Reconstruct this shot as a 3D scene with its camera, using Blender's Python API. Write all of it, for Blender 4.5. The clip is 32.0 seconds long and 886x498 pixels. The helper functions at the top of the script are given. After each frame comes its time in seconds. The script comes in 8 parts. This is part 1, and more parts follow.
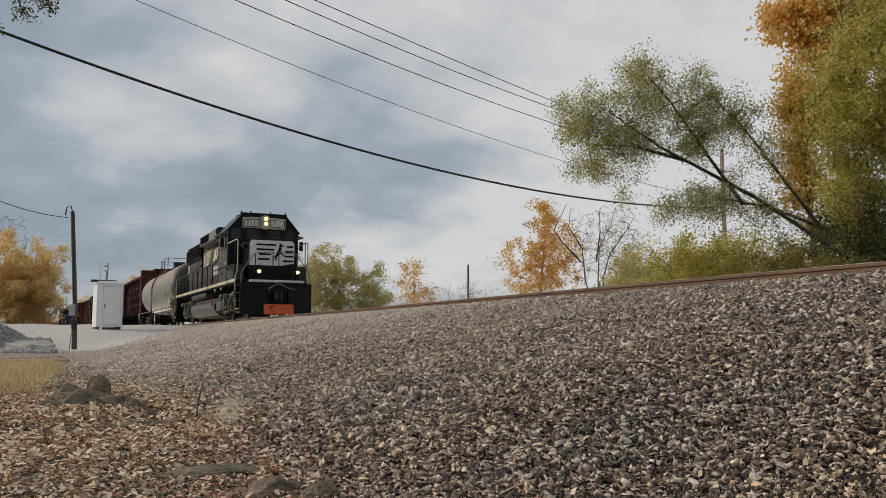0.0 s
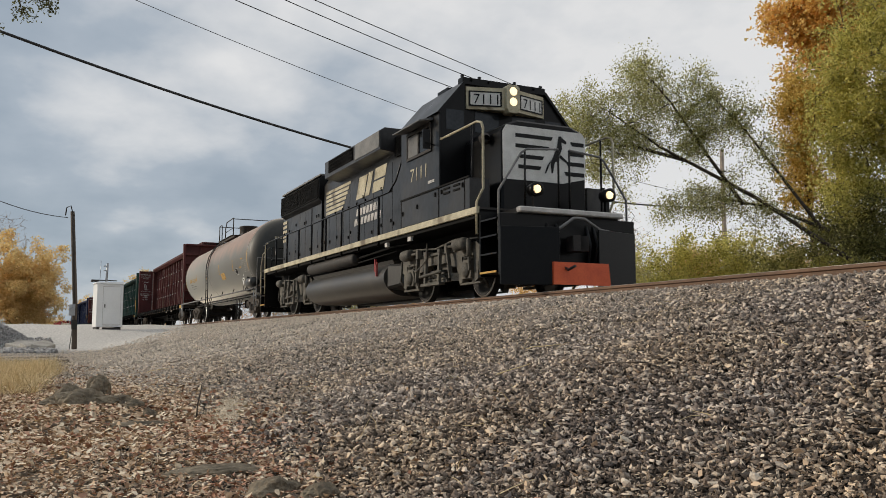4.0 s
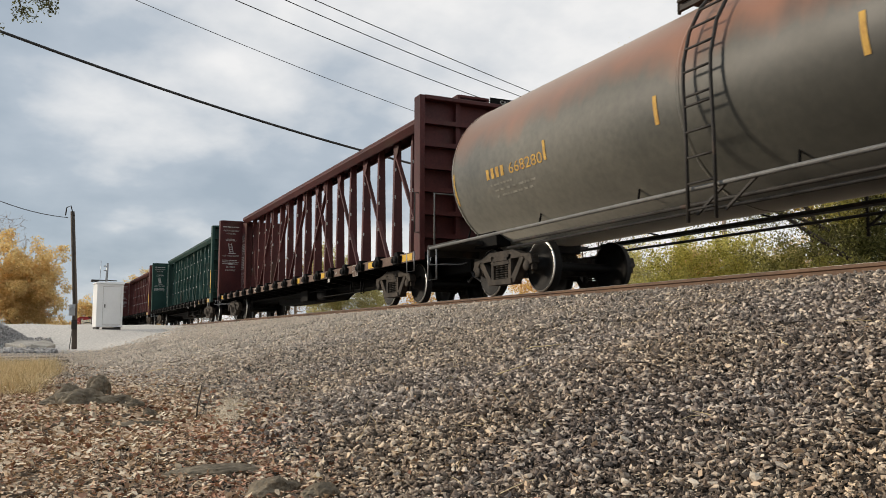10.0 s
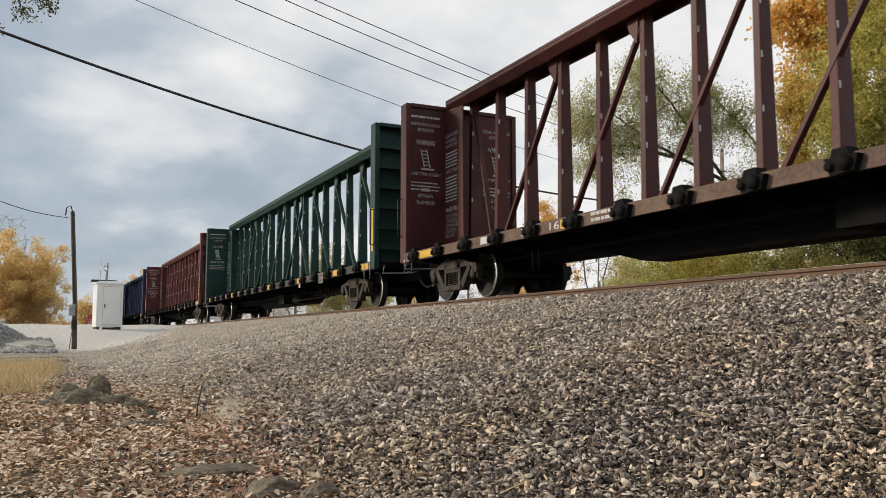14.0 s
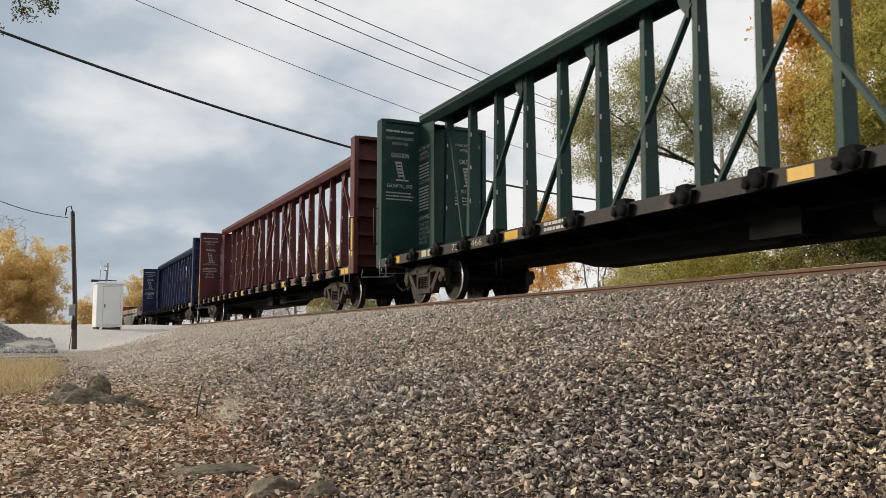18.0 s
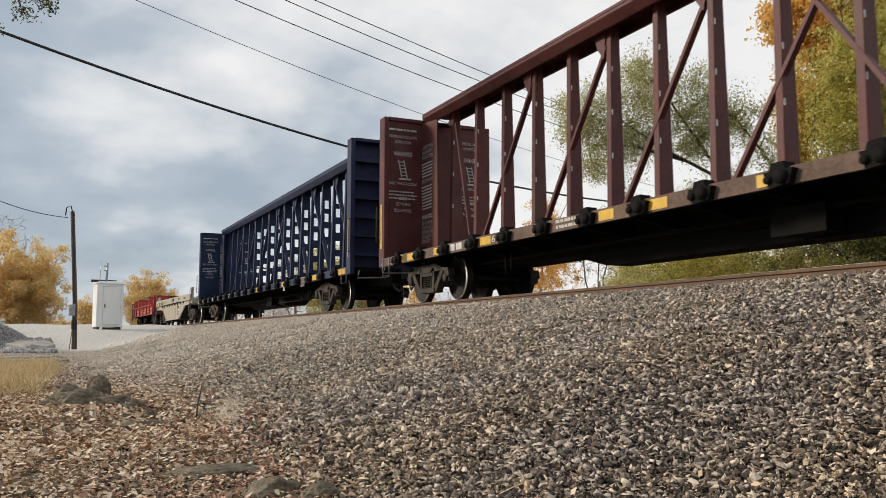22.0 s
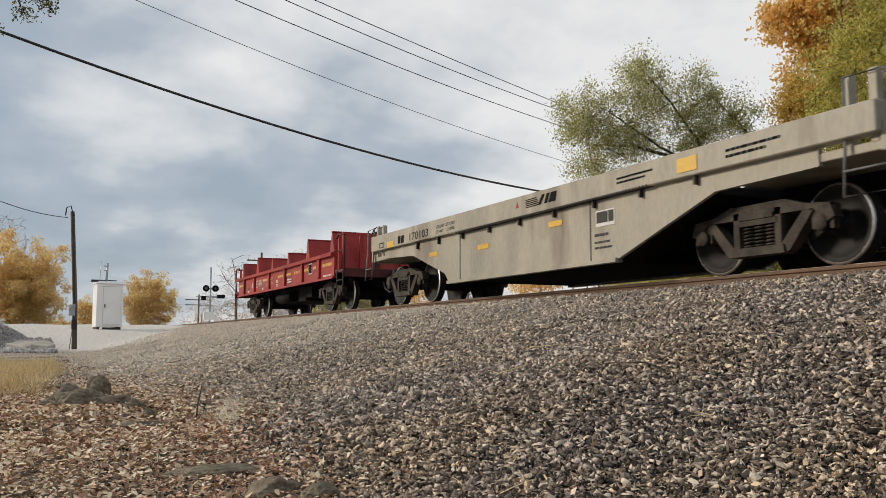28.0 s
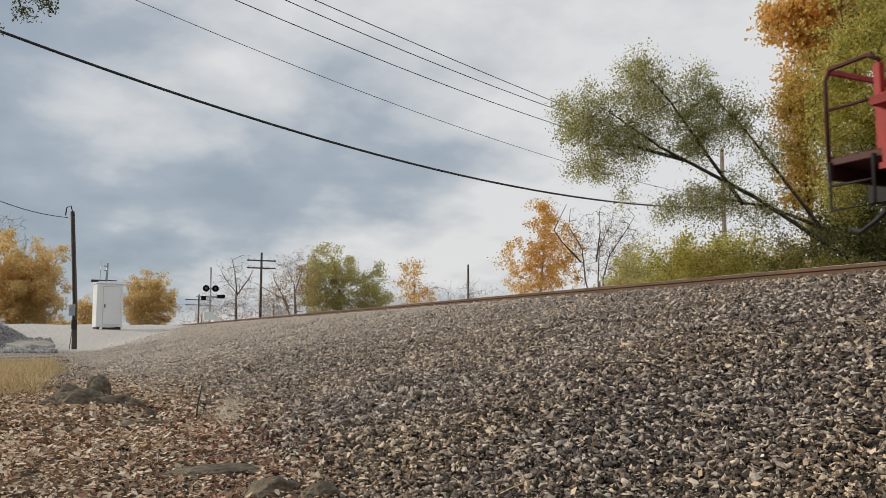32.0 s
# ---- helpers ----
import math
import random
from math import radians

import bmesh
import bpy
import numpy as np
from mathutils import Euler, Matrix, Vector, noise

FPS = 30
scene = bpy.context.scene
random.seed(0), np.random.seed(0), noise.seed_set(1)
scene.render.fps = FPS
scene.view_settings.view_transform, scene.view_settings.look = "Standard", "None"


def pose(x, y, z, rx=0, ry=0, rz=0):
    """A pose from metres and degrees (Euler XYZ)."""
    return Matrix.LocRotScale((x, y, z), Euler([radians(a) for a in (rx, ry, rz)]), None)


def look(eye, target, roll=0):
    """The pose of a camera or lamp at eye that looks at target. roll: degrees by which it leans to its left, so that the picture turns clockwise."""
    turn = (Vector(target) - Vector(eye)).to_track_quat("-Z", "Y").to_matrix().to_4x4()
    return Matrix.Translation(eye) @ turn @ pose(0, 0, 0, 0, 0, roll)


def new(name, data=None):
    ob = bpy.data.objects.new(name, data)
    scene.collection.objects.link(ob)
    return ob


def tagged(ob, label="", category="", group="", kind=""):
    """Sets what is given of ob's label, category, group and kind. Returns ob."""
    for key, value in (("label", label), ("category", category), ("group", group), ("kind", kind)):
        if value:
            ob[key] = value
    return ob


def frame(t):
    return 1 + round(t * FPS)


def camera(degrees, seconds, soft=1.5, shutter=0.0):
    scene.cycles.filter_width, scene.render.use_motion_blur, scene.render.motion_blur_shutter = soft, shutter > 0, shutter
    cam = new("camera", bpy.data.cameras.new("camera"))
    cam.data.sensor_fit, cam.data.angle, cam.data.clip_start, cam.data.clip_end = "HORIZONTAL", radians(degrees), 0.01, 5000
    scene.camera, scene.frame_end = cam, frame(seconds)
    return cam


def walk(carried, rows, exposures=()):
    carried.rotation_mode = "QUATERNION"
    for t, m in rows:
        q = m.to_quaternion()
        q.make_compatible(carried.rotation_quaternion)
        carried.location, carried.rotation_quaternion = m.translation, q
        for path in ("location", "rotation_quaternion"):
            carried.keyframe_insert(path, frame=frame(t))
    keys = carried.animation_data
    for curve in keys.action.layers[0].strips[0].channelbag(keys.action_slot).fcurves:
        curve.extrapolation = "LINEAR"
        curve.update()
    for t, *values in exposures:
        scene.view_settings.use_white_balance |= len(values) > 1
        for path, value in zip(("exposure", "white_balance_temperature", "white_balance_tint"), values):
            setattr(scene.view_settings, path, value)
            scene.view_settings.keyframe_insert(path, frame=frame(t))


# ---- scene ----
# World: x runs along the track (trains go towards +x), y across it away from the camera, z up; rail top is z = 0.
TRACK_Y = 8.68
EYE = Vector((0.0, 0.0, -0.787))
YAW, PITCH = radians(64.324), radians(6.005)
AIM = EYE + Vector((-math.sin(YAW) * math.cos(PITCH), math.cos(YAW) * math.cos(PITCH), math.sin(PITCH)))
cam = camera(55.45, 32.0, soft=0.5, shutter=0.15)
walk(cam, [(0.0, look(EYE, AIM)), (32.0, look(EYE, AIM))], exposures=[(0.0, -0.41, 6500, 10), (3.0, -0.31, 6500, 10), (6.0, 0.06, 6610, 10), (25.0, 0.06, 6600, 10), (29.0, -0.12, 6550, 10), (32.0, -0.22, 6500, 10)])

# The train's way along the track: how far it has gone, in metres, at each whole second.
GONE = (0.0, 5.253, 10.476, 15.673, 20.861, 26.087, 31.401, 36.831, 42.358, 47.898, 53.341, 58.65, 63.894, 69.157, 74.509, 79.995, 85.628,
        91.401, 97.298, 103.305, 109.433, 115.694, 122.078, 128.563, 135.122, 141.748, 148.447, 155.235, 162.129, 169.146, 176.30, 183.51, 190.79)


def track_y(x):
    """The track is straight near by and bends slightly in the distance."""
    return TRACK_Y - 0.0003 * max(0.0, -x - 55.0) ** 2


def way(t):
    """A smooth curve through the whole seconds."""
    j = min(int(t), 31)
    a = t - j
    before = GONE[j - 1] if j else 2 * GONE[0] - GONE[1]
    after = GONE[j + 2] if j < 31 else 2 * GONE[32] - GONE[31]
    return (-0.5 * a ** 3 + a * a - 0.5 * a) * before + (1.5 * a ** 3 - 2.5 * a * a + 1) * GONE[j] + (-1.5 * a ** 3 + 2 * a * a + 0.5 * a) * GONE[j + 1] + (0.5 * a ** 3 - 0.5 * a * a) * after


# ---- light ----
def make_world():
    w = bpy.data.worlds.new("overcast_sky")
    scene.world = w
    w.use_nodes = True
    nt = w.node_tree
    nt.nodes.clear()
    n, l = nt.nodes.new, nt.links.new
    out, bg = n("ShaderNodeOutputWorld"), n("ShaderNodeBackground")
    sky = n("ShaderNodeTexSky")
    sky.sky_type, sky.sun_disc = "NISHITA", False
    sky.sun_elevation, sky.sun_rotation = radians(19.4), radians(214)
    tc, sep = n("ShaderNodeTexCoord"), n("ShaderNodeSeparateXYZ")
    l(tc.outputs["Generated"], sep.inputs[0])
    up = n("ShaderNodeMath"); up.operation = "MAXIMUM"; up.inputs[1].default_value = 0.0
    l(sep.outputs["Z"], up.inputs[0])
    lift = n("ShaderNodeMath"); lift.operation = "ADD"; lift.inputs[1].default_value = 0.30
    l(up.outputs[0], lift.inputs[0])
    div = n("ShaderNodeVectorMath"); div.operation = "DIVIDE"
    comb = n("ShaderNodeCombineXYZ")
    for k in range(3):
        l(lift.outputs[0], comb.inputs[k])
    l(tc.outputs["Generated"], div.inputs[0]); l(comb.outputs[0], div.inputs[1])
    flat = n("ShaderNodeVectorMath"); flat.operation = "MULTIPLY"; flat.inputs[1].default_value = (1, 1, 0)
    l(div.outputs[0], flat.inputs[0])
    big, fine = n("ShaderNodeTexNoise"), n("ShaderNodeTexNoise")
    big.inputs["Scale"].default_value, big.inputs["Detail"].default_value, big.inputs["Roughness"].default_value = 1.35, 6, 0.5
    fine.inputs["Scale"].default_value, fine.inputs["Detail"].default_value = 4.5, 7
    l(flat.outputs[0], big.inputs["Vector"]); l(flat.outputs[0], fine.inputs["Vector"])
    mixn = n("ShaderNodeMix"); mixn.inputs[0].default_value = 0.3
    l(big.outputs["Fac"], mixn.inputs[2]); l(fine.outputs["Fac"], mixn.inputs[3])
    ramp = n("ShaderNodeValToRGB")
    e = ramp.color_ramp.elements
    e[0].position, e[0].color = 0.36, (0.37, 0.44, 0.52, 1)
    e[1].position, e[1].color = 0.62, (0.90, 0.90, 0.90, 1)
    for p, c in ((0.45, (0.46, 0.525, 0.60, 1)), (0.53, (0.69, 0.72, 0.755, 1))):
        k = e.new(p); k.color = c
    # the cloud thins towards +y and overhead
    thin = n("ShaderNodeVectorMath"); thin.operation = "DOT_PRODUCT"; thin.inputs[1].default_value = (0.0, 0.34, 0.21)
    l(tc.outputs["Generated"], thin.inputs[0])
    add = n("ShaderNodeMath"); add.operation = "ADD"
    l(mixn.outputs[0], add.inputs[0]); l(thin.outputs["Value"], add.inputs[1])
    even = n("ShaderNodeMath"); even.operation = "SUBTRACT"; even.inputs[1].default_value = 0.145; even.use_clamp = True
    # and pales in the haze near the horizon
    haze = n("ShaderNodeMapRange")
    haze.inputs["From Min"].default_value, haze.inputs["From Max"].default_value = 0.0, 0.20
    haze.inputs["To Min"].default_value, haze.inputs["To Max"].default_value = 0.075, 0.0
    l(sep.outputs["Z"], haze.inputs["Value"])
    low = n("ShaderNodeMath"); low.operation = "ADD"
    l(add.outputs[0], low.inputs[0]); l(haze.outputs[0], low.inputs[1])
    l(low.outputs[0], even.inputs[0])
    l(even.outputs[0], ramp.inputs[0])
    weak = n("ShaderNodeVectorMath"); weak.operation = "SCALE"; weak.inputs["Scale"].default_value = 0.10
    l(sky.outputs[0], weak.inputs[0])
    mix = n("ShaderNodeMix"); mix.data_type = "RGBA"; mix.inputs[0].default_value = 0.9
    l(weak.outputs[0], mix.inputs[6]); l(ramp.outputs[0], mix.inputs[7])
    l(mix.outputs[2], bg.inputs["Color"])
    bg.inputs["Strength"].default_value = 1.0
    l(bg.outputs[0], out.inputs[0])


make_world()
sun_data = bpy.data.lights.new("sun", "SUN")
sun_data.energy, sun_data.angle, sun_data.color = 2.6, radians(10), (1.0, 0.88, 0.72)
sun = new("sun", sun_data)
sun.matrix_world = look((-27, -40, 17), (0, 0, 0))


# ---- materials ----
def material(name, dark, light, rough=0.7, metal=0.0, scale=4.0, fine=40.0, bump=0.15, stretch=(1, 1, 1), mid=None, coord="Object", per=None, spread=0.0, dirt=None, dirt_amount=0.5, spec=0.5, mid_at=0.5):
    """A surface that varies between two colours at two scales, with fine relief. per: 'island' or 'object' shifts it piece by piece. dirt: a colour that gathers in patches."""
    m = bpy.data.materials.new(name)
    m.use_nodes = True
    nt = m.node_tree
    n, l = nt.nodes.new, nt.links.new
    b = nt.nodes["Principled BSDF"]
    tc, mp = n("ShaderNodeTexCoord"), n("ShaderNodeMapping")
    mp.inputs["Scale"].default_value = stretch
    l(tc.outputs[coord], mp.inputs["Vector"])
    a, f = n("ShaderNodeTexNoise"), n("ShaderNodeTexNoise")
    a.inputs["Scale"].default_value, a.inputs["Detail"].default_value = scale, 6
    f.inputs["Scale"].default_value, f.inputs["Detail"].default_value = fine, 3
    l(mp.outputs[0], a.inputs["Vector"]); l(mp.outputs[0], f.inputs["Vector"])
    mx = n("ShaderNodeMix"); mx.inputs[0].default_value = 0.35
    l(a.outputs["Fac"], mx.inputs[2]); l(f.outputs["Fac"], mx.inputs[3])
    fac = mx.outputs[0]
    if per:
        if per == "island":
            rnd = n("ShaderNodeNewGeometry").outputs["Random Per Island"]
        else:
            rnd = n("ShaderNodeObjectInfo").outputs["Random"]
        m2 = n("ShaderNodeMix"); m2.inputs[0].default_value = spread
        l(fac, m2.inputs[2]); l(rnd, m2.inputs[3])
        fac = m2.outputs[0]
    ramp = n("ShaderNodeValToRGB")
    e = ramp.color_ramp.elements
    lo, hi = (0.1, 0.9) if per and spread > 0.5 else (0.33, 0.67)
    e[0].position, e[0].color = lo, (*dark, 1)
    e[1].position, e[1].color = hi, (*light, 1)
    if mid:
        k = e.new(mid_at); k.color = (*mid, 1)
    l(fac, ramp.inputs[0])
    col = ramp.outputs[0]
    if dirt:
        d = n("ShaderNodeTexNoise")
        d.inputs["Scale"].default_value, d.inputs["Detail"].default_value = scale * 0.6, 8
        l(mp.outputs[0], d.inputs["Vector"])
        dr = n("ShaderNodeValToRGB")
        dr.color_ramp.elements[0].position, dr.color_ramp.elements[1].position = 0.75 - 0.4 * dirt_amount, 0.85 - 0.3 * dirt_amount
        l(d.outputs["Fac"], dr.inputs[0])
        dm = n("ShaderNodeMix"); dm.data_type = "RGBA"
        dm.inputs[7].default_value = (*dirt, 1)
        l(dr.outputs[0], dm.inputs[0]); l(col, dm.inputs[6])
        col = dm.outputs[2]
    l(col, b.inputs["Base Color"])
    b.inputs["Metallic"].default_value = metal
    b.inputs["Specular IOR Level"].default_value = spec
    rr = n("ShaderNodeMapRange")
    rr.inputs["To Min"].default_value, rr.inputs["To Max"].default_value = max(0.05, rough - 0.12), min(1, rough + 0.12)
    l(a.outputs["Fac"], rr.inputs["Value"]); l(rr.outputs[0], b.inputs["Roughness"])
    if bump:
        bp = n("ShaderNodeBump")
        bp.inputs["Strength"].default_value, bp.inputs["Distance"].default_value = bump, 0.02
        l(f.outputs["Fac"], bp.inputs["Height"]); l(bp.outputs[0], b.inputs["Normal"])
    return m


def glow(name, colour, strength):
    m = bpy.data.materials.new(name)
    m.use_nodes = True
    b = m.node_tree.nodes["Principled BSDF"]
    b.inputs["Base Color"].default_value = (*colour, 1)
    b.inputs["Emission Color"].default_value = (*colour, 1)
    b.inputs["Emission Strength"].default_value = strength
    return m


def dusty(m, weight, tint):
    """A dusty film that brightens a paint at glancing angles."""
    b = m.node_tree.nodes["Principled BSDF"]
    b.inputs["Sheen Weight"].default_value = weight
    b.inputs["Sheen Roughness"].default_value = 0.35
    b.inputs["Sheen Tint"].default_value = (*tint, 1)


def leafy(name, dark, light, mid=None):
    """Foliage: each leaf has its own shade, and lets some light through."""
    m = material(name, dark, light, rough=0.6, scale=0.6, fine=6, bump=0, mid=mid, per="island", spread=0.65, spec=0.25)
    nt = m.node_tree
    b = nt.nodes["Principled BSDF"]
    tr, mix = nt.nodes.new("ShaderNodeBsdfTranslucent"), nt.nodes.new("ShaderNodeMixShader")
    mix.inputs[0].default_value = 0.52
    col = b.inputs["Base Color"].links[0].from_socket
    nt.links.new(col, tr.inputs["Color"])
    nt.links.new(b.outputs[0], mix.inputs[1]); nt.links.new(tr.outputs[0], mix.inputs[2])
    nt.links.new(mix.outputs[0], nt.nodes["Material Output"].inputs["Surface"])
    return m


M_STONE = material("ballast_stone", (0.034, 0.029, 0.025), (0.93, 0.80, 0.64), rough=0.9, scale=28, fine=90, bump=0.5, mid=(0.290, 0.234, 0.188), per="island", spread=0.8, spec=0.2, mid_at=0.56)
M_STONE_ONE = material("single_ballast_stone", (0.016, 0.014, 0.013), (0.80, 0.69, 0.55), rough=0.9, scale=0.6, fine=3, bump=0.3, mid=(0.20, 0.168, 0.145), per="object", spread=0.8, spec=0.2)


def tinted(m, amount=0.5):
    """Stones are paler towards the crossing, and browner or greyer in broad patches."""
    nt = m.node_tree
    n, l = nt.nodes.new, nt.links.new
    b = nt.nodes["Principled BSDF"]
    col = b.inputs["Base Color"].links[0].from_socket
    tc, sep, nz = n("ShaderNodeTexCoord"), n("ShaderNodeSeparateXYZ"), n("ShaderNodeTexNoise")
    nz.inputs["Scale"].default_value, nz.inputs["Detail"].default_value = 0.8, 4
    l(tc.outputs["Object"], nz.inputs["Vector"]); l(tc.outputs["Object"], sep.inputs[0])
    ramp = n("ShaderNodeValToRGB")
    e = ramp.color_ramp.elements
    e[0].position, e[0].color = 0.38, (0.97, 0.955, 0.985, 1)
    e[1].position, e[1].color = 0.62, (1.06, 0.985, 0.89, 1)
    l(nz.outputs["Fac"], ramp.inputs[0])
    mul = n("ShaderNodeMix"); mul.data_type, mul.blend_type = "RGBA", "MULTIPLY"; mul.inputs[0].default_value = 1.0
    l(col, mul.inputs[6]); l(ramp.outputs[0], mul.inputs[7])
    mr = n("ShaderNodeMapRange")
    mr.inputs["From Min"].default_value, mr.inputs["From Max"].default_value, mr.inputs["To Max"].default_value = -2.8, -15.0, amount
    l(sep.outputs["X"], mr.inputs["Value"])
    paler = n("ShaderNodeMix"); paler.data_type = "RGBA"; paler.inputs[7].default_value = (0.80, 0.70, 0.59, 1)
    l(mr.outputs[0], paler.inputs[0]); l(mul.outputs[2], paler.inputs[6])
    l(paler.outputs[2], b.inputs["Base Color"])


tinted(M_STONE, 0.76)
M_GROUND = material("leafy_soil", (0.05, 0.038, 0.027), (0.30, 0.245, 0.18), rough=0.95, scale=1.6, fine=30, bump=0.6, mid=(0.14, 0.11, 0.08), spec=0.1)
M_LEAF_LITTER = material("dead_leaf", (0.24, 0.14, 0.080), (0.99, 0.86, 0.65), rough=0.8, scale=3, fine=30, bump=0, mid=(0.74, 0.54, 0.36), per="island", spread=0.8, spec=0.2)
M_LEAF_RED = material("red_brown_leaf", (0.18, 0.085, 0.052), (0.78, 0.50, 0.36), rough=0.8, scale=3, fine=30, bump=0, mid=(0.44, 0.22, 0.13), per="island", spread=0.8, spec=0.2)
M_GRAVEL = material("pale_gravel", (0.30, 0.27, 0.23), (0.62, 0.58, 0.51), rough=0.95, scale=0.8, fine=25, bump=0.5, spec=0.1)
M_SAND = material("pale_brown_sand", (0.42, 0.35, 0.26), (0.74, 0.64, 0.50), rough=0.95, scale=3, fine=30, bump=0.2, per="island", spread=0.5, spec=0.1)
M_HEAP = material("grey_fine_gravel", (0.28, 0.27, 0.26), (0.54, 0.52, 0.50), rough=0.95, scale=3, fine=30, bump=0.3, per="island", spread=0.5, spec=0.1)
M_DRYGRASS = material("dry_grass", (0.50, 0.36, 0.17), (0.92, 0.75, 0.45), rough=0.8, scale=2, fine=20, bump=0, per="island", spread=0.7, spec=0.2)
M_ROCK = material("field_rock", (0.075, 0.062, 0.046), (0.29, 0.24, 0.17), rough=0.9, scale=5, fine=40, bump=0.6, spec=0.2)
M_RAIL = material("rusty_rail", (0.085, 0.047, 0.028), (0.23, 0.135, 0.080), rough=0.75, scale=3, fine=50, bump=0.2, stretch=(0.4, 1, 1), dirt=(0.19, 0.14, 0.10), dirt_amount=0.25)
M_RAILTOP = material("worn_rail_top", (0.30, 0.28, 0.26), (0.55, 0.53, 0.50), rough=0.3, metal=0.9, scale=2, fine=30, bump=0.02)
M_TIE = material("creosote_tie", (0.03, 0.025, 0.02), (0.12, 0.09, 0.07), rough=0.9, scale=4, fine=30, stretch=(4, 0.6, 1))
M_BLACK = material("sooty_black_paint", (0.003, 0.003, 0.0035), (0.008, 0.008, 0.008), rough=0.32, scale=1.3, fine=20, bump=0.03, dirt=(0.016, 0.015, 0.013), dirt_amount=0.25, spec=0.18)
M_HOOD = material("dusty_black_paint", (0.012, 0.012, 0.0125), (0.034, 0.032, 0.031), rough=0.33, scale=0.9, fine=14, bump=0.03, dirt=(0.070, 0.060, 0.046), dirt_amount=0.55, spec=0.33)
def wavy(m, scale, amount):
    """Adds the slow waviness of thin sheet metal to a paint."""
    nt = m.node_tree
    b = nt.nodes["Principled BSDF"]
    nz, bp, tc = nt.nodes.new("ShaderNodeTexNoise"), nt.nodes.new("ShaderNodeBump"), nt.nodes.new("ShaderNodeTexCoord")
    nz.inputs["Scale"].default_value, nz.inputs["Detail"].default_value = scale, 2
    bp.inputs["Strength"].default_value, bp.inputs["Distance"].default_value = amount, 0.1
    nt.links.new(tc.outputs["Object"], nz.inputs["Vector"]); nt.links.new(nz.outputs["Fac"], bp.inputs["Height"])
    nt.links.new(b.inputs["Normal"].links[0].from_socket, bp.inputs["Normal"])
    nt.links.new(bp.outputs[0], b.inputs["Normal"])


wavy(M_HOOD, 1.9, 0.22)
dusty(M_HOOD, 0.10, (0.86, 0.90, 0.95))
M_GRIME = material("grimy_steel", (0.010, 0.009, 0.008), (0.045, 0.037, 0.031), rough=0.7, scale=4, fine=40, bump=0.2, dirt=(0.12, 0.07, 0.045), dirt_amount=0.3)
M_FUEL = material("dusty_fuel_tank", (0.018, 0.017, 0.015), (0.046, 0.042, 0.036), rough=0.42, scale=1.1, fine=14, bump=0.04, dirt=(0.07, 0.06, 0.048), dirt_amount=0.3, spec=0.6)
dusty(M_FUEL, 0.22, (0.95, 0.88, 0.78))
M_TRUCK = material("brown_dusted_cast_steel", (0.019, 0.016, 0.013), (0.098, 0.080, 0.064), rough=0.75, scale=5, fine=45, bump=0.25, spec=0.25)
M_LOCOTRUCK = material("grey_dusted_truck", (0.030, 0.027, 0.021), (0.17, 0.155, 0.125), rough=0.75, scale=4, fine=40, bump=0.2)
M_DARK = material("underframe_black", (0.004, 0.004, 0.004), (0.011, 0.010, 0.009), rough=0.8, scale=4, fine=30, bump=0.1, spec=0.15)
M_WHEEL = material("dark_wheel_steel", (0.004, 0.0035, 0.003), (0.016, 0.013, 0.011), rough=0.65, scale=5, fine=40, bump=0.1, spec=0.3)
M_TREAD = material("polished_tread", (0.60, 0.58, 0.55), (0.80, 0.78, 0.75), rough=0.42, metal=1.0, scale=3, fine=30, bump=0.02)
M_CREAM = material("faded_cream_paint", (0.36, 0.31, 0.19), (0.66, 0.60, 0.43), rough=0.6, scale=3, fine=30, bump=0.05, dirt=(0.15, 0.115, 0.07), dirt_amount=0.5)
M_WHITE = material("white_lettering", (0.55, 0.54, 0.50), (0.78, 0.77, 0.73), rough=0.6, scale=5, fine=40, bump=0)
M_WORN = material("faint_worn_stencil", (0.16, 0.15, 0.125), (0.34, 0.32, 0.27), rough=0.7, scale=9, fine=40, bump=0)
M_STENCIL = material("worn_stencil", (0.42, 0.40, 0.37), (0.66, 0.63, 0.59), rough=0.6, scale=5, fine=40, bump=0)
M_YELLOW = material("safety_yellow", (0.62, 0.34, 0.02), (0.82, 0.52, 0.04), rough=0.5, scale=4, fine=30, bump=0.02, dirt=(0.22, 0.13, 0.05), dirt_amount=0.3)
M_ORANGE = material("orange_red_plow", (0.6, 0.08, 0.025), (0.82, 0.15, 0.045), rough=0.55, scale=3, fine=30, bump=0.03)
M_TANK = material("grey_tank_paint", (0.074, 0.072, 0.058), (0.195, 0.182, 0.144), rough=0.52, scale=0.6, fine=9, bump=0.03, dirt=(0.035, 0.036, 0.031), dirt_amount=0.4, spec=0.5)
dusty(M_TANK, 1.0, (0.96, 0.91, 0.80))
M_MAROON = material("maroon_car_paint", (0.050, 0.011, 0.011), (0.108, 0.026, 0.023), rough=0.55, scale=1.4, fine=18, bump=0.05, dirt=(0.085, 0.040, 0.027), dirt_amount=0.4, spec=0.3)
M_MAROONPALE = material("faded_maroon_car_paint", (0.072, 0.018, 0.018), (0.155, 0.046, 0.041), rough=0.55, scale=1.4, fine=18, bump=0.05, dirt=(0.12, 0.060, 0.042), dirt_amount=0.4, spec=0.3)
M_GREEN = material("dark_green_car_paint", (0.010, 0.036, 0.030), (0.027, 0.074, 0.060), rough=0.55, scale=1.4, fine=18, bump=0.05, dirt=(0.035, 0.038, 0.030), dirt_amount=0.35, spec=0.25)
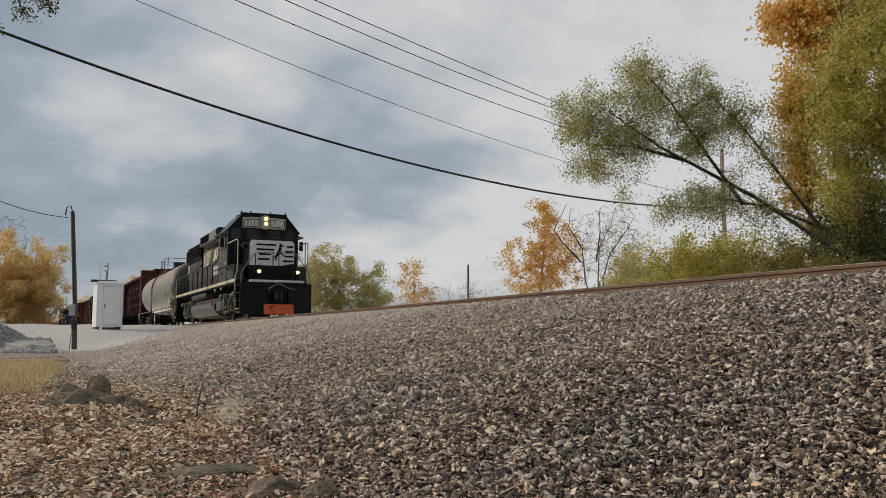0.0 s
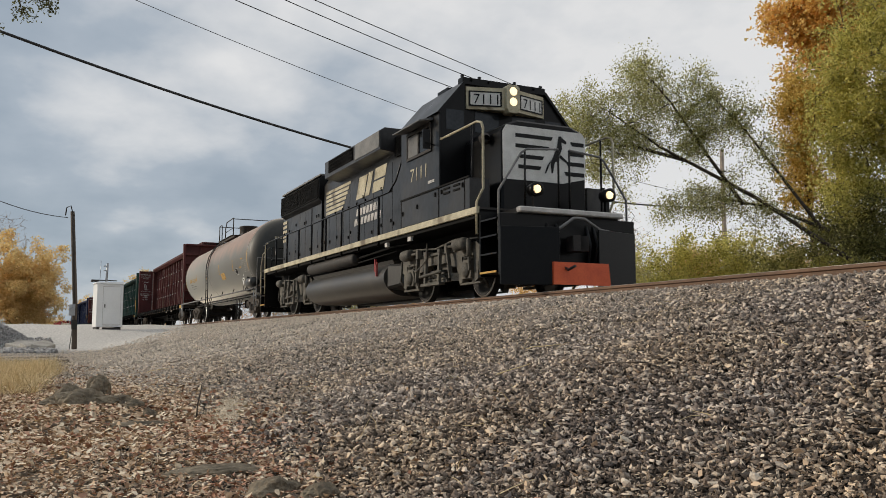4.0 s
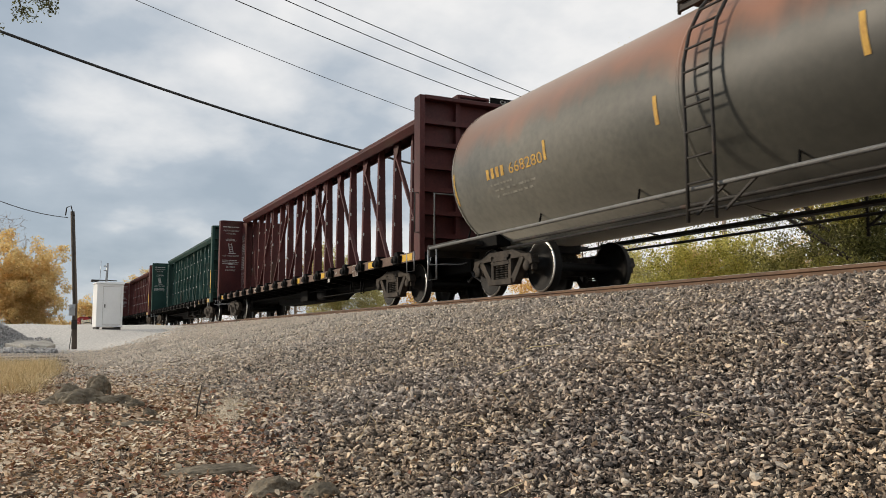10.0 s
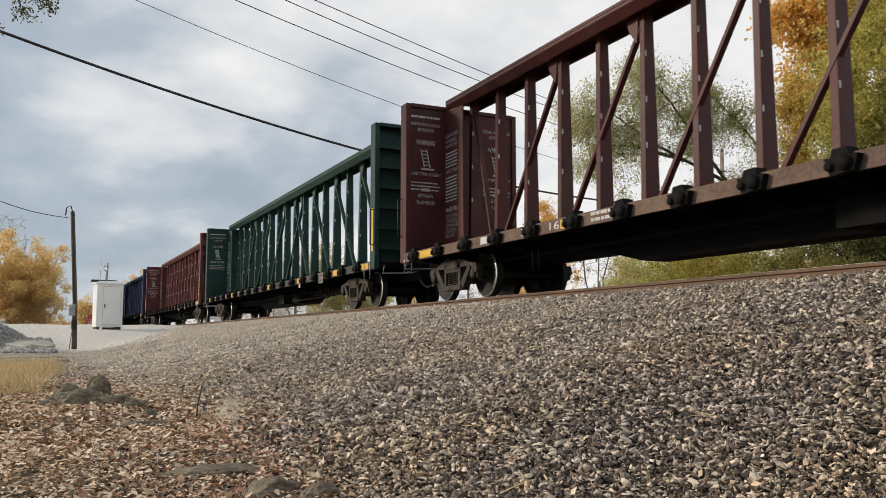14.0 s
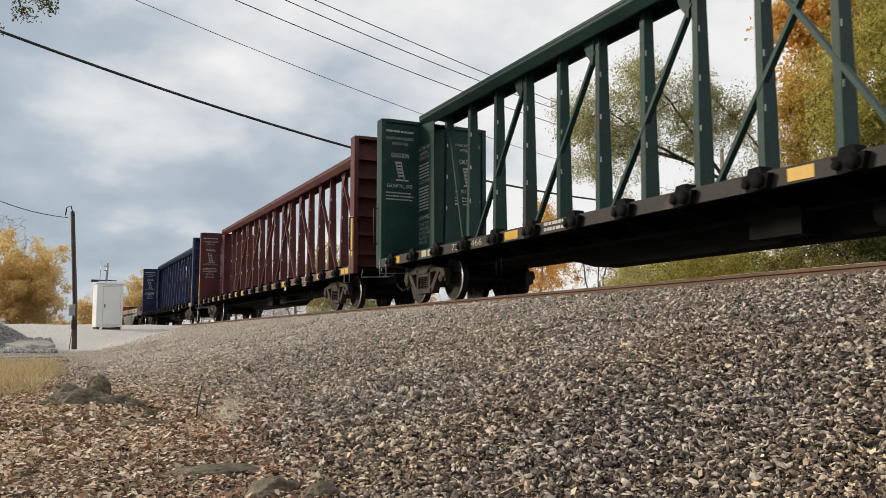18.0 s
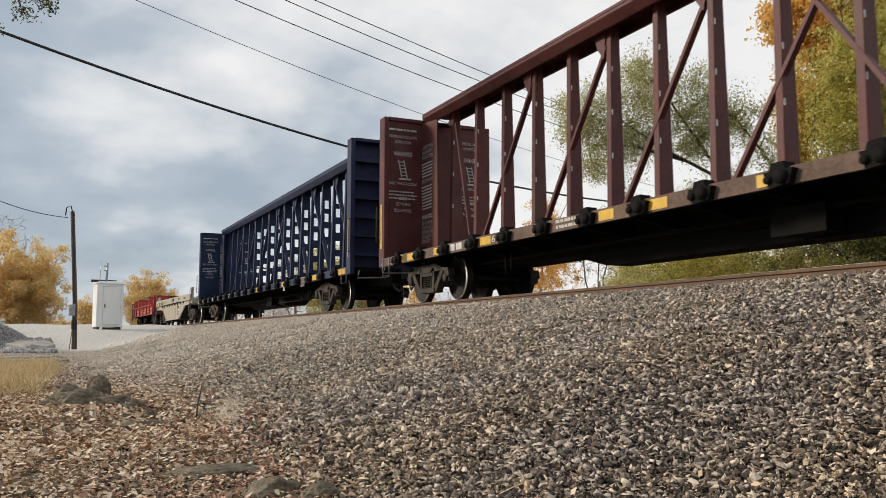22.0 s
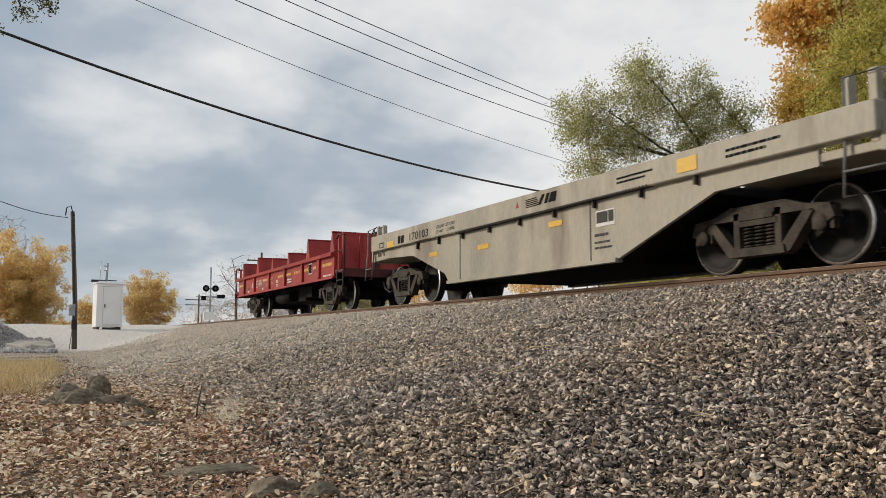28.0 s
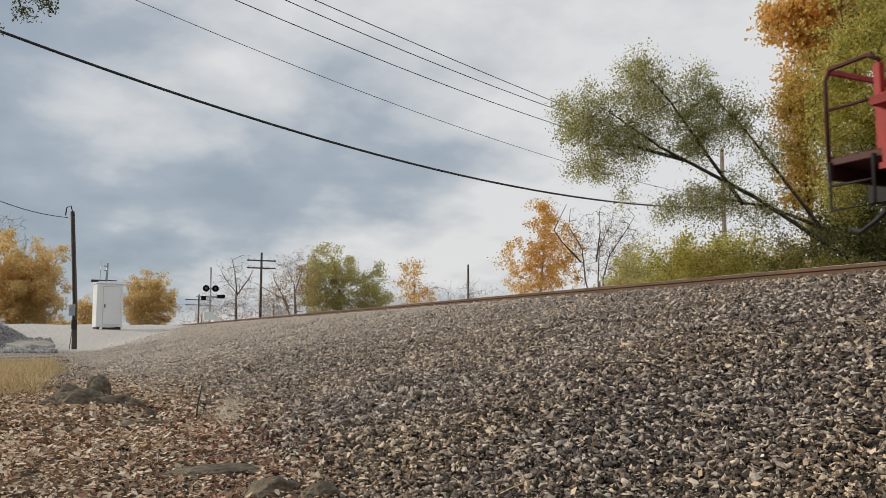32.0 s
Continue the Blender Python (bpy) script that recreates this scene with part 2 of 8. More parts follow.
M_BLUE = material("navy_blue_car_paint", (0.011, 0.017, 0.046), (0.030, 0.044, 0.105), rough=0.5, scale=1.4, fine=18, bump=0.05, dirt=(0.035, 0.035, 0.05), dirt_amount=0.35, spec=0.25)
M_BUFF = material("weathered_grey_car_paint", (0.285, 0.260, 0.205), (0.46, 0.42, 0.335), rough=0.6, scale=1.2, fine=16, bump=0.05, dirt=(0.17, 0.135, 0.10), dirt_amount=0.45, stretch=(1.6, 1, 0.5))
M_RAILING = material("dull_grey_railing", (0.10, 0.10, 0.098), (0.22, 0.215, 0.205), rough=0.6, scale=3, fine=30, bump=0.05)
M_RED = material("faded_red_car_paint", (0.245, 0.020, 0.018), (0.47, 0.052, 0.044), rough=0.55, scale=1.4, fine=18, bump=0.05, dirt=(0.13, 0.030, 0.025), dirt_amount=0.45, spec=0.3, stretch=(1, 1, 0.5))
M_FADED = material("faded_yellow_stripe", (0.42, 0.22, 0.04), (0.74, 0.46, 0.10), rough=0.7, scale=6, fine=40, bump=0, dirt=(0.34, 0.12, 0.05), dirt_amount=0.35)
M_SILL = material("worn_side_sill", (0.075, 0.042, 0.032), (0.22, 0.145, 0.105), rough=0.8, scale=2, fine=20, bump=0.15)
M_GLASS = material("dark_cab_glass", (0.02, 0.025, 0.03), (0.04, 0.045, 0.05), rough=0.08, scale=2, fine=20, bump=0, spec=0.25)
M_BOXWHITE = material("white_painted_steel", (0.76, 0.76, 0.74), (0.86, 0.86, 0.84), rough=0.5, scale=1.5, fine=20, bump=0.03)
M_WOOD = material("weathered_pole_wood", (0.055, 0.042, 0.034), (0.15, 0.12, 0.095), rough=0.9, scale=4, fine=30, stretch=(3, 3, 0.3), bump=0.4)
M_BARK = material("bark", (0.045, 0.035, 0.028), (0.14, 0.11, 0.085), rough=0.9, scale=3, fine=20, stretch=(2, 2, 0.5), bump=0.5)
M_PALEBARK = material("pale_twigs", (0.22, 0.175, 0.135), (0.42, 0.345, 0.275), rough=0.9, scale=3, fine=20, bump=0.2)
M_GALV = material("galvanised_steel", (0.30, 0.31, 0.32), (0.50, 0.51, 0.52), rough=0.45, metal=0.7, scale=4, fine=40, bump=0.05)
M_CABLE = material("black_cable", (0.012, 0.012, 0.013), (0.03, 0.03, 0.03), rough=0.6, scale=4, fine=30, bump=0)
M_LAMP = glow("headlight_glow", (1.0, 0.76, 0.42), 1.7)
M_GOLD = leafy("golden_leaves", (0.66, 0.48, 0.20), (0.97, 0.81, 0.45), mid=(0.85, 0.66, 0.32))
M_GREENLEAF = leafy("pale_green_leaves", (0.21, 0.205, 0.075), (0.86, 0.80, 0.42), mid=(0.50, 0.485, 0.18))
M_OLIVE = leafy("olive_leaves", (0.13, 0.125, 0.04), (0.62, 0.55, 0.22), mid=(0.33, 0.31, 0.10))
M_YELLOWMIX = leafy("yellow_and_orange_leaves", (0.34, 0.24, 0.05), (0.92, 0.72, 0.26), mid=(0.66, 0.46, 0.12))
M_SOFTYELLOW = leafy("soft_yellow_leaves", (0.40, 0.38, 0.15), (0.88, 0.80, 0.44), mid=(0.63, 0.57, 0.25))
M_YELLOWGREEN = leafy("yellow_green_leaves", (0.26, 0.25, 0.06), (0.92, 0.82, 0.30), mid=(0.62, 0.57, 0.16))
M_ORANGELEAF = leafy("orange_leaves", (0.52, 0.25, 0.06), (0.95, 0.76, 0.32), mid=(0.82, 0.52, 0.15))
M_MAPLE = leafy("orange_red_leaves", (0.56, 0.28, 0.07), (0.98, 0.82, 0.36), mid=(0.90, 0.60, 0.18))
M_DEEPGREEN = leafy("deep_olive_leaves", (0.07, 0.075, 0.022), (0.46, 0.42, 0.16), mid=(0.21, 0.205, 0.07))
M_DULLGREEN = leafy("dull_dark_green_leaves", (0.05, 0.055, 0.025), (0.22, 0.22, 0.10), mid=(0.12, 0.125, 0.055))
M_RUSSET = leafy("russet_leaves", (0.36, 0.19, 0.08), (0.74, 0.48, 0.22), mid=(0.58, 0.32, 0.12))


# ---- mesh code ----
class Geo:
    """Vertices and faces of one mesh, with a material index for each face."""

    def __init__(self):
        self.v, self.f, self.i, self.mi, self.smooth = [], [], [], 0, []

    def face(self, ids, smooth=False):
        self.f.append(ids); self.i.append(self.mi); self.smooth.append(smooth)

    def hexa(self, pts):
        """Eight corners: bottom ring of four, then top ring of four."""
        k = len(self.v)
        self.v += [tuple(p) for p in pts]
        for q in ((3, 2, 1, 0), (4, 5, 6, 7), (0, 1, 5, 4), (1, 2, 6, 5), (2, 3, 7, 6), (3, 0, 4, 7)):
            self.face([k + a for a in q])
        return self

    def box(self, x0, x1, y0, y1, z0, z1):
        return self.hexa([(x0, y0, z0), (x1, y0, z0), (x1, y1, z0), (x0, y1, z0), (x0, y0, z1), (x1, y0, z1), (x1, y1, z1), (x0, y1, z1)])

    def prism(self, pts, axis, a, b):
        """A polygon (two coordinates a point) pushed from a to b along x, y or z."""
        k, n = len(self.v), len(pts)
        for c in (a, b):
            for p, q in pts:
                self.v.append((c, p, q) if axis == "x" else (p, c, q) if axis == "y" else (p, q, c))
        self.face(list(range(k + n - 1, k - 1, -1))); self.face(list(range(k + n, k + 2 * n)))
        for j in range(n):
            h = (j + 1) % n
            self.face([k + j, k + h, k + n + h, k + n + j])
        return self

    def beam(self, p, q, w, h, up=(0, 0, 1)):
        """A bar of section w x h from p to q."""
        p, q = Vector(p), Vector(q)
        d = (q - p).normalized()
        s = d.cross(Vector(up))
        if s.length < 1e-4:
            s = d.cross(Vector((1, 0, 0)))
        s.normalize()
        u = s.cross(d)
        s, u = s * w / 2, u * h / 2
        return self.hexa([p - s - u, p + s - u, q + s - u, q - s - u, p - s + u, p + s + u, q + s + u, q - s + u])

    def tube(self, pts, r, n=8, r1=None, cap=True):
        """A round bar along points; tapers from r to r1."""
        pts = [Vector(p) for p in pts]
        m = len(pts)
        r1 = r if r1 is None else r1
        k = len(self.v)
        side = None
        for j, p in enumerate(pts):
            d = (pts[min(j + 1, m - 1)] - pts[max(j - 1, 0)]).normalized()
            if side is None:
                side = d.cross(Vector((0, 0, 1)))
                if side.length < 1e-3:
                    side = d.cross(Vector((0, 1, 0)))
            side = (side - d * side.dot(d)).normalized()
            o = side.cross(d)
            rr = r + (r1 - r) * j / max(1, m - 1)
            for c in range(n):
                a = 2 * math.pi * c / n
                self.v.append(tuple(p + side * (math.cos(a) * rr) + o * (math.sin(a) * rr)))
        for j in range(m - 1):
            for c in range(n):
                c2 = (c + 1) % n
                self.face([k + j * n + c, k + j * n + c2, k + (j + 1) * n + c2, k + (j + 1) * n + c], True)
        if cap:
            self.face([k + c for c in range(n)][::-1]); self.face([k + (m - 1) * n + c for c in range(n)])
        return self

    def lathe(self, profile, axis="y", centre=(0, 0, 0), n=28, mis=None):
        """Turn (along, radius) pairs round an axis. mis: a material index for each band."""
        k, m = len(self.v), len(profile)
        for a, r in profile:
            for c in range(n):
                t = 2 * math.pi * c / n
                s, o = math.cos(t) * r, math.sin(t) * r
                p = (s, a, o) if axis == "y" else (a, s, o) if axis == "x" else (s, o, a)
                self.v.append((p[0] + centre[0], p[1] + centre[1], p[2] + centre[2]))
        for j in range(m - 1):
            if mis:
                self.mi = mis[j]
            for c in range(n):
                c2 = (c + 1) % n
                self.face([k + j * n + c, k + j * n + c2, k + (j + 1) * n + c2, k + (j + 1) * n + c], True)
        self.mi = 0
        return self

    def mesh(self, name, mats):
        me = bpy.data.meshes.new(name)
        me.from_pydata(self.v, [], self.f)
        for m in mats:
            me.materials.append(m)
        me.polygons.foreach_set("material_index", self.i)
        me.polygons.foreach_set("use_smooth", self.smooth)
        me.update()
        bm = bmesh.new()
        bm.from_mesh(me)
        bmesh.ops.recalc_face_normals(bm, faces=bm.faces)
        bm.to_mesh(me)
        bm.free()
        return me


def part(name, geo, mat, parent=None, label="", at=(0, 0, 0), bevel=0.0, kind=""):
    mats = mat if isinstance(mat, (list, tuple)) else [mat]
    me = geo.mesh(name, mats) if isinstance(geo, Geo) else geo
    if bevel:
        bm = bmesh.new()
        bm.from_mesh(me)
        es = [e for e in bm.edges if len(e.link_faces) == 2 and e.calc_face_angle(0) > 0.6]
        bmesh.ops.bevel(bm, geom=es, offset=bevel, segments=1, affect="EDGES", clamp_overlap=True)
        bm.to_mesh(me)
        bm.free()
    ob = new(name, me)
    ob.parent = parent
    ob.location = at
    return tagged(ob, label, kind=kind)


def thing(name, label, category, at=(0, 0, 0), group="", kind="", turn=0):
    ob = new(name)
    ob.empty_display_size = 0.3
    ob.matrix_basis = pose(*at, 0, 0, turn)
    return tagged(ob, label, category, group, kind)


TEXTS = {}


def lettering(s, size):
    """The flat outline of some words as a mesh, in the built-in font."""
    if s not in TEXTS:
        cu = bpy.data.curves.new("words", "FONT")
        cu.body, cu.size, cu.resolution_u = s, 1.0, 3
        ob = bpy.data.objects.new("words", cu)
        scene.collection.objects.link(ob)
        me = bpy.data.meshes.new_from_object(ob.evaluated_get(bpy.context.evaluated_depsgraph_get()))
        TEXTS[s] = ([tuple(v.co) for v in me.vertices], [tuple(p.vertices) for p in me.polygons])
        bpy.data.objects.remove(ob)
        bpy.data.meshes.remove(me)
    return TEXTS[s]


def words(name, s, parent, mat, origin, size, facing="-y", slant=0.0, width=None, centre=False):
    """Words on a side (facing -y) or on a face that looks along +x."""
    vs, fs = lettering(s, size)
    xs = [v[0] for v in vs]
    w0 = max(xs) - min(xs)
    kx = width / w0 if width else size
    shift = -w0 / 2 * kx if centre else 0
    g = Geo()
    for x, y, _ in vs:
        a, b = x * kx + shift + slant * y * size, y * size
        g.v.append((origin[0] + a, origin[1], origin[2] + b) if facing == "-y" else (origin[0], origin[1] + a, origin[2] + b))
    for f in fs:
        g.face(list(f))
    return part(name, g, mat, parent)


def bars(g, origin, rows, facing="-y", seed=1, depth=0.004):
    """Rows of small bars for writing that cannot be read. rows: (offset down, length, height, gap)."""
    rng = random.Random(seed)
    for dz, length, hgt in rows:
        a = 0.0
        while a < length:
            w = min(length - a, rng.uniform(1.2, 4.0) * hgt)
            if w > 0.3 * hgt:
                if facing == "-y":
                    g.box(origin[0] + a, origin[0] + a + w, origin[1] - depth, origin[1], origin[2] - dz, origin[2] - dz + hgt)
                else:
                    g.box(origin[0], origin[0] + depth, origin[1] + a, origin[1] + a + w, origin[2] - dz, origin[2] - dz + hgt)
            a += w + 0.5 * hgt
    return g


# ---- ground and track ----
def smooth(a, b, t):
    t = np.clip((t - a) / (b - a), 0, 1)
    return t * t * (3 - 2 * t)


def ground_z(x, y):
    x, y = np.asarray(x, float), np.asarray(y, float)
    base = np.interp(x, [-140, -80, -62, -56, -46, -40, -30, -10, 60], [-0.6, -0.5, -0.3, -0.13, -0.15, -0.42, -1.15, -1.28, -1.28])
    far = np.interp(x, [-140, -62, -56, -46, -40, 60], [-0.7, -0.6, -0.15, -0.15, -0.8, -0.9])
    slope = np.interp(y, [0.2, 1.0, 6.4, 6.8, 10.6, 13.5], [-9, -1.28, -0.27, -0.215, -0.215, -0.95])
    side = np.where(y < TRACK_Y, base, far)
    side = side - 0.10 * smooth(-3, -14, y) * (x > -30)
    z = np.maximum(side, slope)
    wob = 0.05 * np.sin(x * 0.9 + 1.3 * np.sin(y * 0.7)) * np.cos(y * 1.1 + 0.4) + 0.02 * np.sin(x * 3.1 + y * 2.3)
    return z + wob * (smooth(6.9, 5.0, y) + smooth(11, 14, y)) * 0.6


def grid_object(name, xs, ys, mat, label, category, lift=0.0):
    X, Y = np.meshgrid(xs, ys, indexing="ij")
    Z = ground_z(X, Y) + lift
    nx, ny = X.shape
    co = np.stack([X, Y, Z], -1).reshape(-1, 3)
    a = (np.arange(nx - 1)[:, None] * ny + np.arange(ny - 1)[None]).reshape(-1)
    quads = np.stack([a, a + ny, a + ny + 1, a + 1], 1)
    return tagged(mesh_object(name, co, quads, mat), label, category, kind="structure")


def mesh_object(name, co, faces, mat):
    """An object from arrays of corners and faces, all faces with the same number of corners."""
    co, faces = np.asarray(co, np.float32), np.asarray(faces, np.int32)
    me = bpy.data.meshes.new(name)
    me.vertices.add(len(co)); me.vertices.foreach_set("co", co.ravel())
    n, k = faces.shape
    me.loops.add(n * k); me.loops.foreach_set("vertex_index", faces.ravel())
    me.polygons.add(n); me.polygons.foreach_set("loop_start", np.arange(0, n * k, k, dtype=np.int32))
    me.update(calc_edges=True)
    me.materials.append(mat)
    return new(name, me)


def build_ground():
    xs = np.concatenate([np.linspace(-2500, -160, 14), np.linspace(-140, -62, 27), np.linspace(-60, -20, 81), np.linspace(-19.8, 4, 120), np.linspace(5, 60, 20), np.linspace(90, 2500, 10)])
    ys = np.concatenate([np.linspace(-2500, -40, 10), np.linspace(-30, -4, 14), np.linspace(-3.8, 14, 120), np.linspace(15, 60, 20), np.linspace(90, 2500, 12)])
    ob = grid_object("ground", xs, ys, M_GROUND, "leaf-strewn brown soil beside a ballast bank", "ground")
    # pale gravel lies over the soil round the crossing
    nt = M_GROUND.node_tree
    n, l = nt.nodes.new, nt.links.new
    b = nt.nodes["Principled BSDF"]
    col = b.inputs["Base Color"].links[0].from_socket
    tc, sep = n("ShaderNodeTexCoord"), n("ShaderNodeSeparateXYZ")
    nz, add = n("ShaderNodeTexNoise"), n("ShaderNodeMath")
    nz.inputs["Scale"].default_value = 0.5
    l(tc.outputs["Object"], nz.inputs["Vector"]); l(tc.outputs["Object"], sep.inputs[0])
    add.operation = "MULTIPLY_ADD"; add.inputs[1].default_value = 8.0
    l(nz.outputs["Fac"], add.inputs[0]); l(sep.outputs["X"], add.inputs[2])
    mr = n("ShaderNodeMapRange")
    mr.inputs["From Min"].default_value, mr.inputs["From Max"].default_value = -17, -24
    l(add.outputs[0], mr.inputs["Value"])
    far = n("ShaderNodeMapRange")
    far.inputs["From Min"].default_value, far.inputs["From Max"].default_value = -66, -60
    l(add.outputs[0], far.inputs["Value"])
    both = n("ShaderNodeMath"); both.operation = "MULTIPLY"
    l(mr.outputs[0], both.inputs[0]); l(far.outputs[0], both.inputs[1])
    fine = n("ShaderNodeTexNoise"); fine.inputs["Scale"].default_value, fine.inputs["Detail"].default_value = 14, 5
    l(tc.outputs["Object"], fine.inputs["Vector"])
    ramp = n("ShaderNodeValToRGB")
    ramp.color_ramp.elements[0].color, ramp.color_ramp.elements[1].color = (0.46, 0.43, 0.385, 1), (0.80, 0.755, 0.69, 1)
    ramp.color_ramp.elements[0].position, ramp.color_ramp.elements[1].position = 0.35, 0.65
    l(fine.outputs["Fac"], ramp.inputs[0])
    mx = n("ShaderNodeMix"); mx.data_type = "RGBA"
    l(both.outputs[0], mx.inputs[0]); l(col, mx.inputs[6]); l(ramp.outputs[0], mx.inputs[7])
    # ballast fines under the bank's stones, near black: colour carries the gaps' shade
    bank = n("ShaderNodeMapRange"); bank.inputs["From Min"].default_value, bank.inputs["From Max"].default_value = 0.9, 1.9
    wob = n("ShaderNodeMath"); wob.operation = "MULTIPLY_ADD"; wob.inputs[1].default_value = 1.0
    l(nz.outputs["Fac"], wob.inputs[0]); l(sep.outputs["Y"], wob.inputs[2])
    lim = n("ShaderNodeMapRange"); lim.inputs["From Min"].default_value, lim.inputs["From Max"].default_value = 15.0, 13.0
    l(wob.outputs[0], bank.inputs["Value"]); l(wob.outputs[0], lim.inputs["Value"])
    bl = n("ShaderNodeMath"); bl.operation = "MULTIPLY"
    l(bank.outputs[0], bl.inputs[0]); l(lim.outputs[0], bl.inputs[1])
    gap_dark = n("ShaderNodeValToRGB")
    gap_dark.color_ramp.elements[0].color, gap_dark.color_ramp.elements[1].color = (0.012, 0.010, 0.009, 1), (0.055, 0.046, 0.039, 1)
    gap_dark.color_ramp.elements[0].position, gap_dark.color_ramp.elements[1].position = 0.35, 0.65
    l(fine.outputs["Fac"], gap_dark.inputs[0])
    under = n("ShaderNodeMix"); under.data_type = "RGBA"
    l(bl.outputs[0], under.inputs[0]); l(col, under.inputs[6]); l(gap_dark.outputs[0], under.inputs[7])
    l(under.outputs[2], mx.inputs[6])
    l(mx.outputs[2], b.inputs["Base Color"])
    return ob


ICO_V = []
for _a in (-1, 1):
    for _b in (-1.618, 1.618):
        ICO_V += [(0, _a, _b), (_a, _b, 0), (_b, 0, _a)]
ICO_V = np.array(ICO_V) / 1.902


def ico_faces():
    f = []
    for i in range(12):
        for j in range(i + 1, 12):
            for k in range(j + 1, 12):
                d = [np.linalg.norm(ICO_V[a] - ICO_V[b]) for a, b in ((i, j), (j, k), (i, k))]
                if max(d) < 1.2:
                    nrm = np.cross(ICO_V[j] - ICO_V[i], ICO_V[k] - ICO_V[i])
                    f.append((i, j, k) if nrm @ ICO_V[i] > 0 else (i, k, j))
    return np.array(f)


ICO_F = ico_faces()
OCTA_V = np.array([(1, 0, 0), (-1, 0, 0), (0, 1, 0), (0, -1, 0), (0, 0, 1), (0, 0, -1)]) * 1.05
OCTA_F = np.array([(0, 2, 4), (2, 1, 4), (1, 3, 4), (3, 0, 4), (2, 0, 5), (1, 2, 5), (3, 1, 5), (0, 3, 5)])
PRISM_V = np.array([(-1, -0.6, -0.6), (1, -0.7, -0.6), (0.1, 1, -0.6), (-0.9, -0.6, 0.7), (0.9, -0.6, 0.6), (0, 0.9, 0.7)]) * 0.78
PRISM_F = np.array([(3, 4, 5), (0, 1, 4), (0, 4, 3), (1, 2, 5), (1, 5, 4), (2, 0, 3), (2, 3, 5)])
TETRA_V = np.array([(1, 1, 1), (1, -1, -1), (-1, 1, -1), (-1, -1, 1)]) * 0.75
TETRA_F = np.array([(0, 1, 2), (0, 3, 1), (0, 2, 3), (1, 3, 2)])


def turns(n, rng, flat=1.0):
    """n random turns as matrices."""
    q = rng.normal(size=(n, 4))
    q[:, 1:3] *= flat
    q /= np.linalg.norm(q, axis=1)[:, None]
    w, x, y, z = q.T
    return np.stack([1 - 2 * (y * y + z * z), 2 * (x * y - z * w), 2 * (x * z + y * w), 2 * (x * y + z * w), 1 - 2 * (x * x + z * z), 2 * (y * z - x * w),
                     2 * (x * z - y * w), 2 * (y * z + x * w), 1 - 2 * (x * x + y * y)], 1).reshape(n, 3, 3)


def stones(name, pos, size, rng, mat, label, category, coarse=False, flat=0.5):
    V, F = (PRISM_V, PRISM_F) if not coarse else (TETRA_V, TETRA_F) if coarse == 2 else (OCTA_V, OCTA_F)
    n = len(pos)
    shape = (V[None] * rng.uniform(0.65, 1.3, (n, len(V), 1)) + rng.uniform(-0.18, 0.18, (n, len(V), 3))) * np.stack([rng.uniform(0.8, 1.5, n), rng.uniform(0.6, 1.1, n), rng.uniform(0.32, 0.62, n)], 1)[:, None]
    co = np.einsum("nij,nkj->nki", turns(n, rng, flat), shape) * size[:, None, None] + pos[:, None]
    faces = F[None] + (np.arange(n) * len(V))[:, None, None]
    return tagged(mesh_object(name, co.reshape(-1, 3), faces.reshape(-1, 3), mat), label, category, kind="stuff")


def stone_size(x, y):
    """Half the width of the stones: coarser up the bank and along it."""
    return np.minimum(0.030, 0.0100 * (np.hypot(x, y) / 2.2) ** 0.62) * (1 - 0.24 * np.clip((-3.5 - x) / 4.5, 0, 1))


SAND = (-5.45, 1.12)


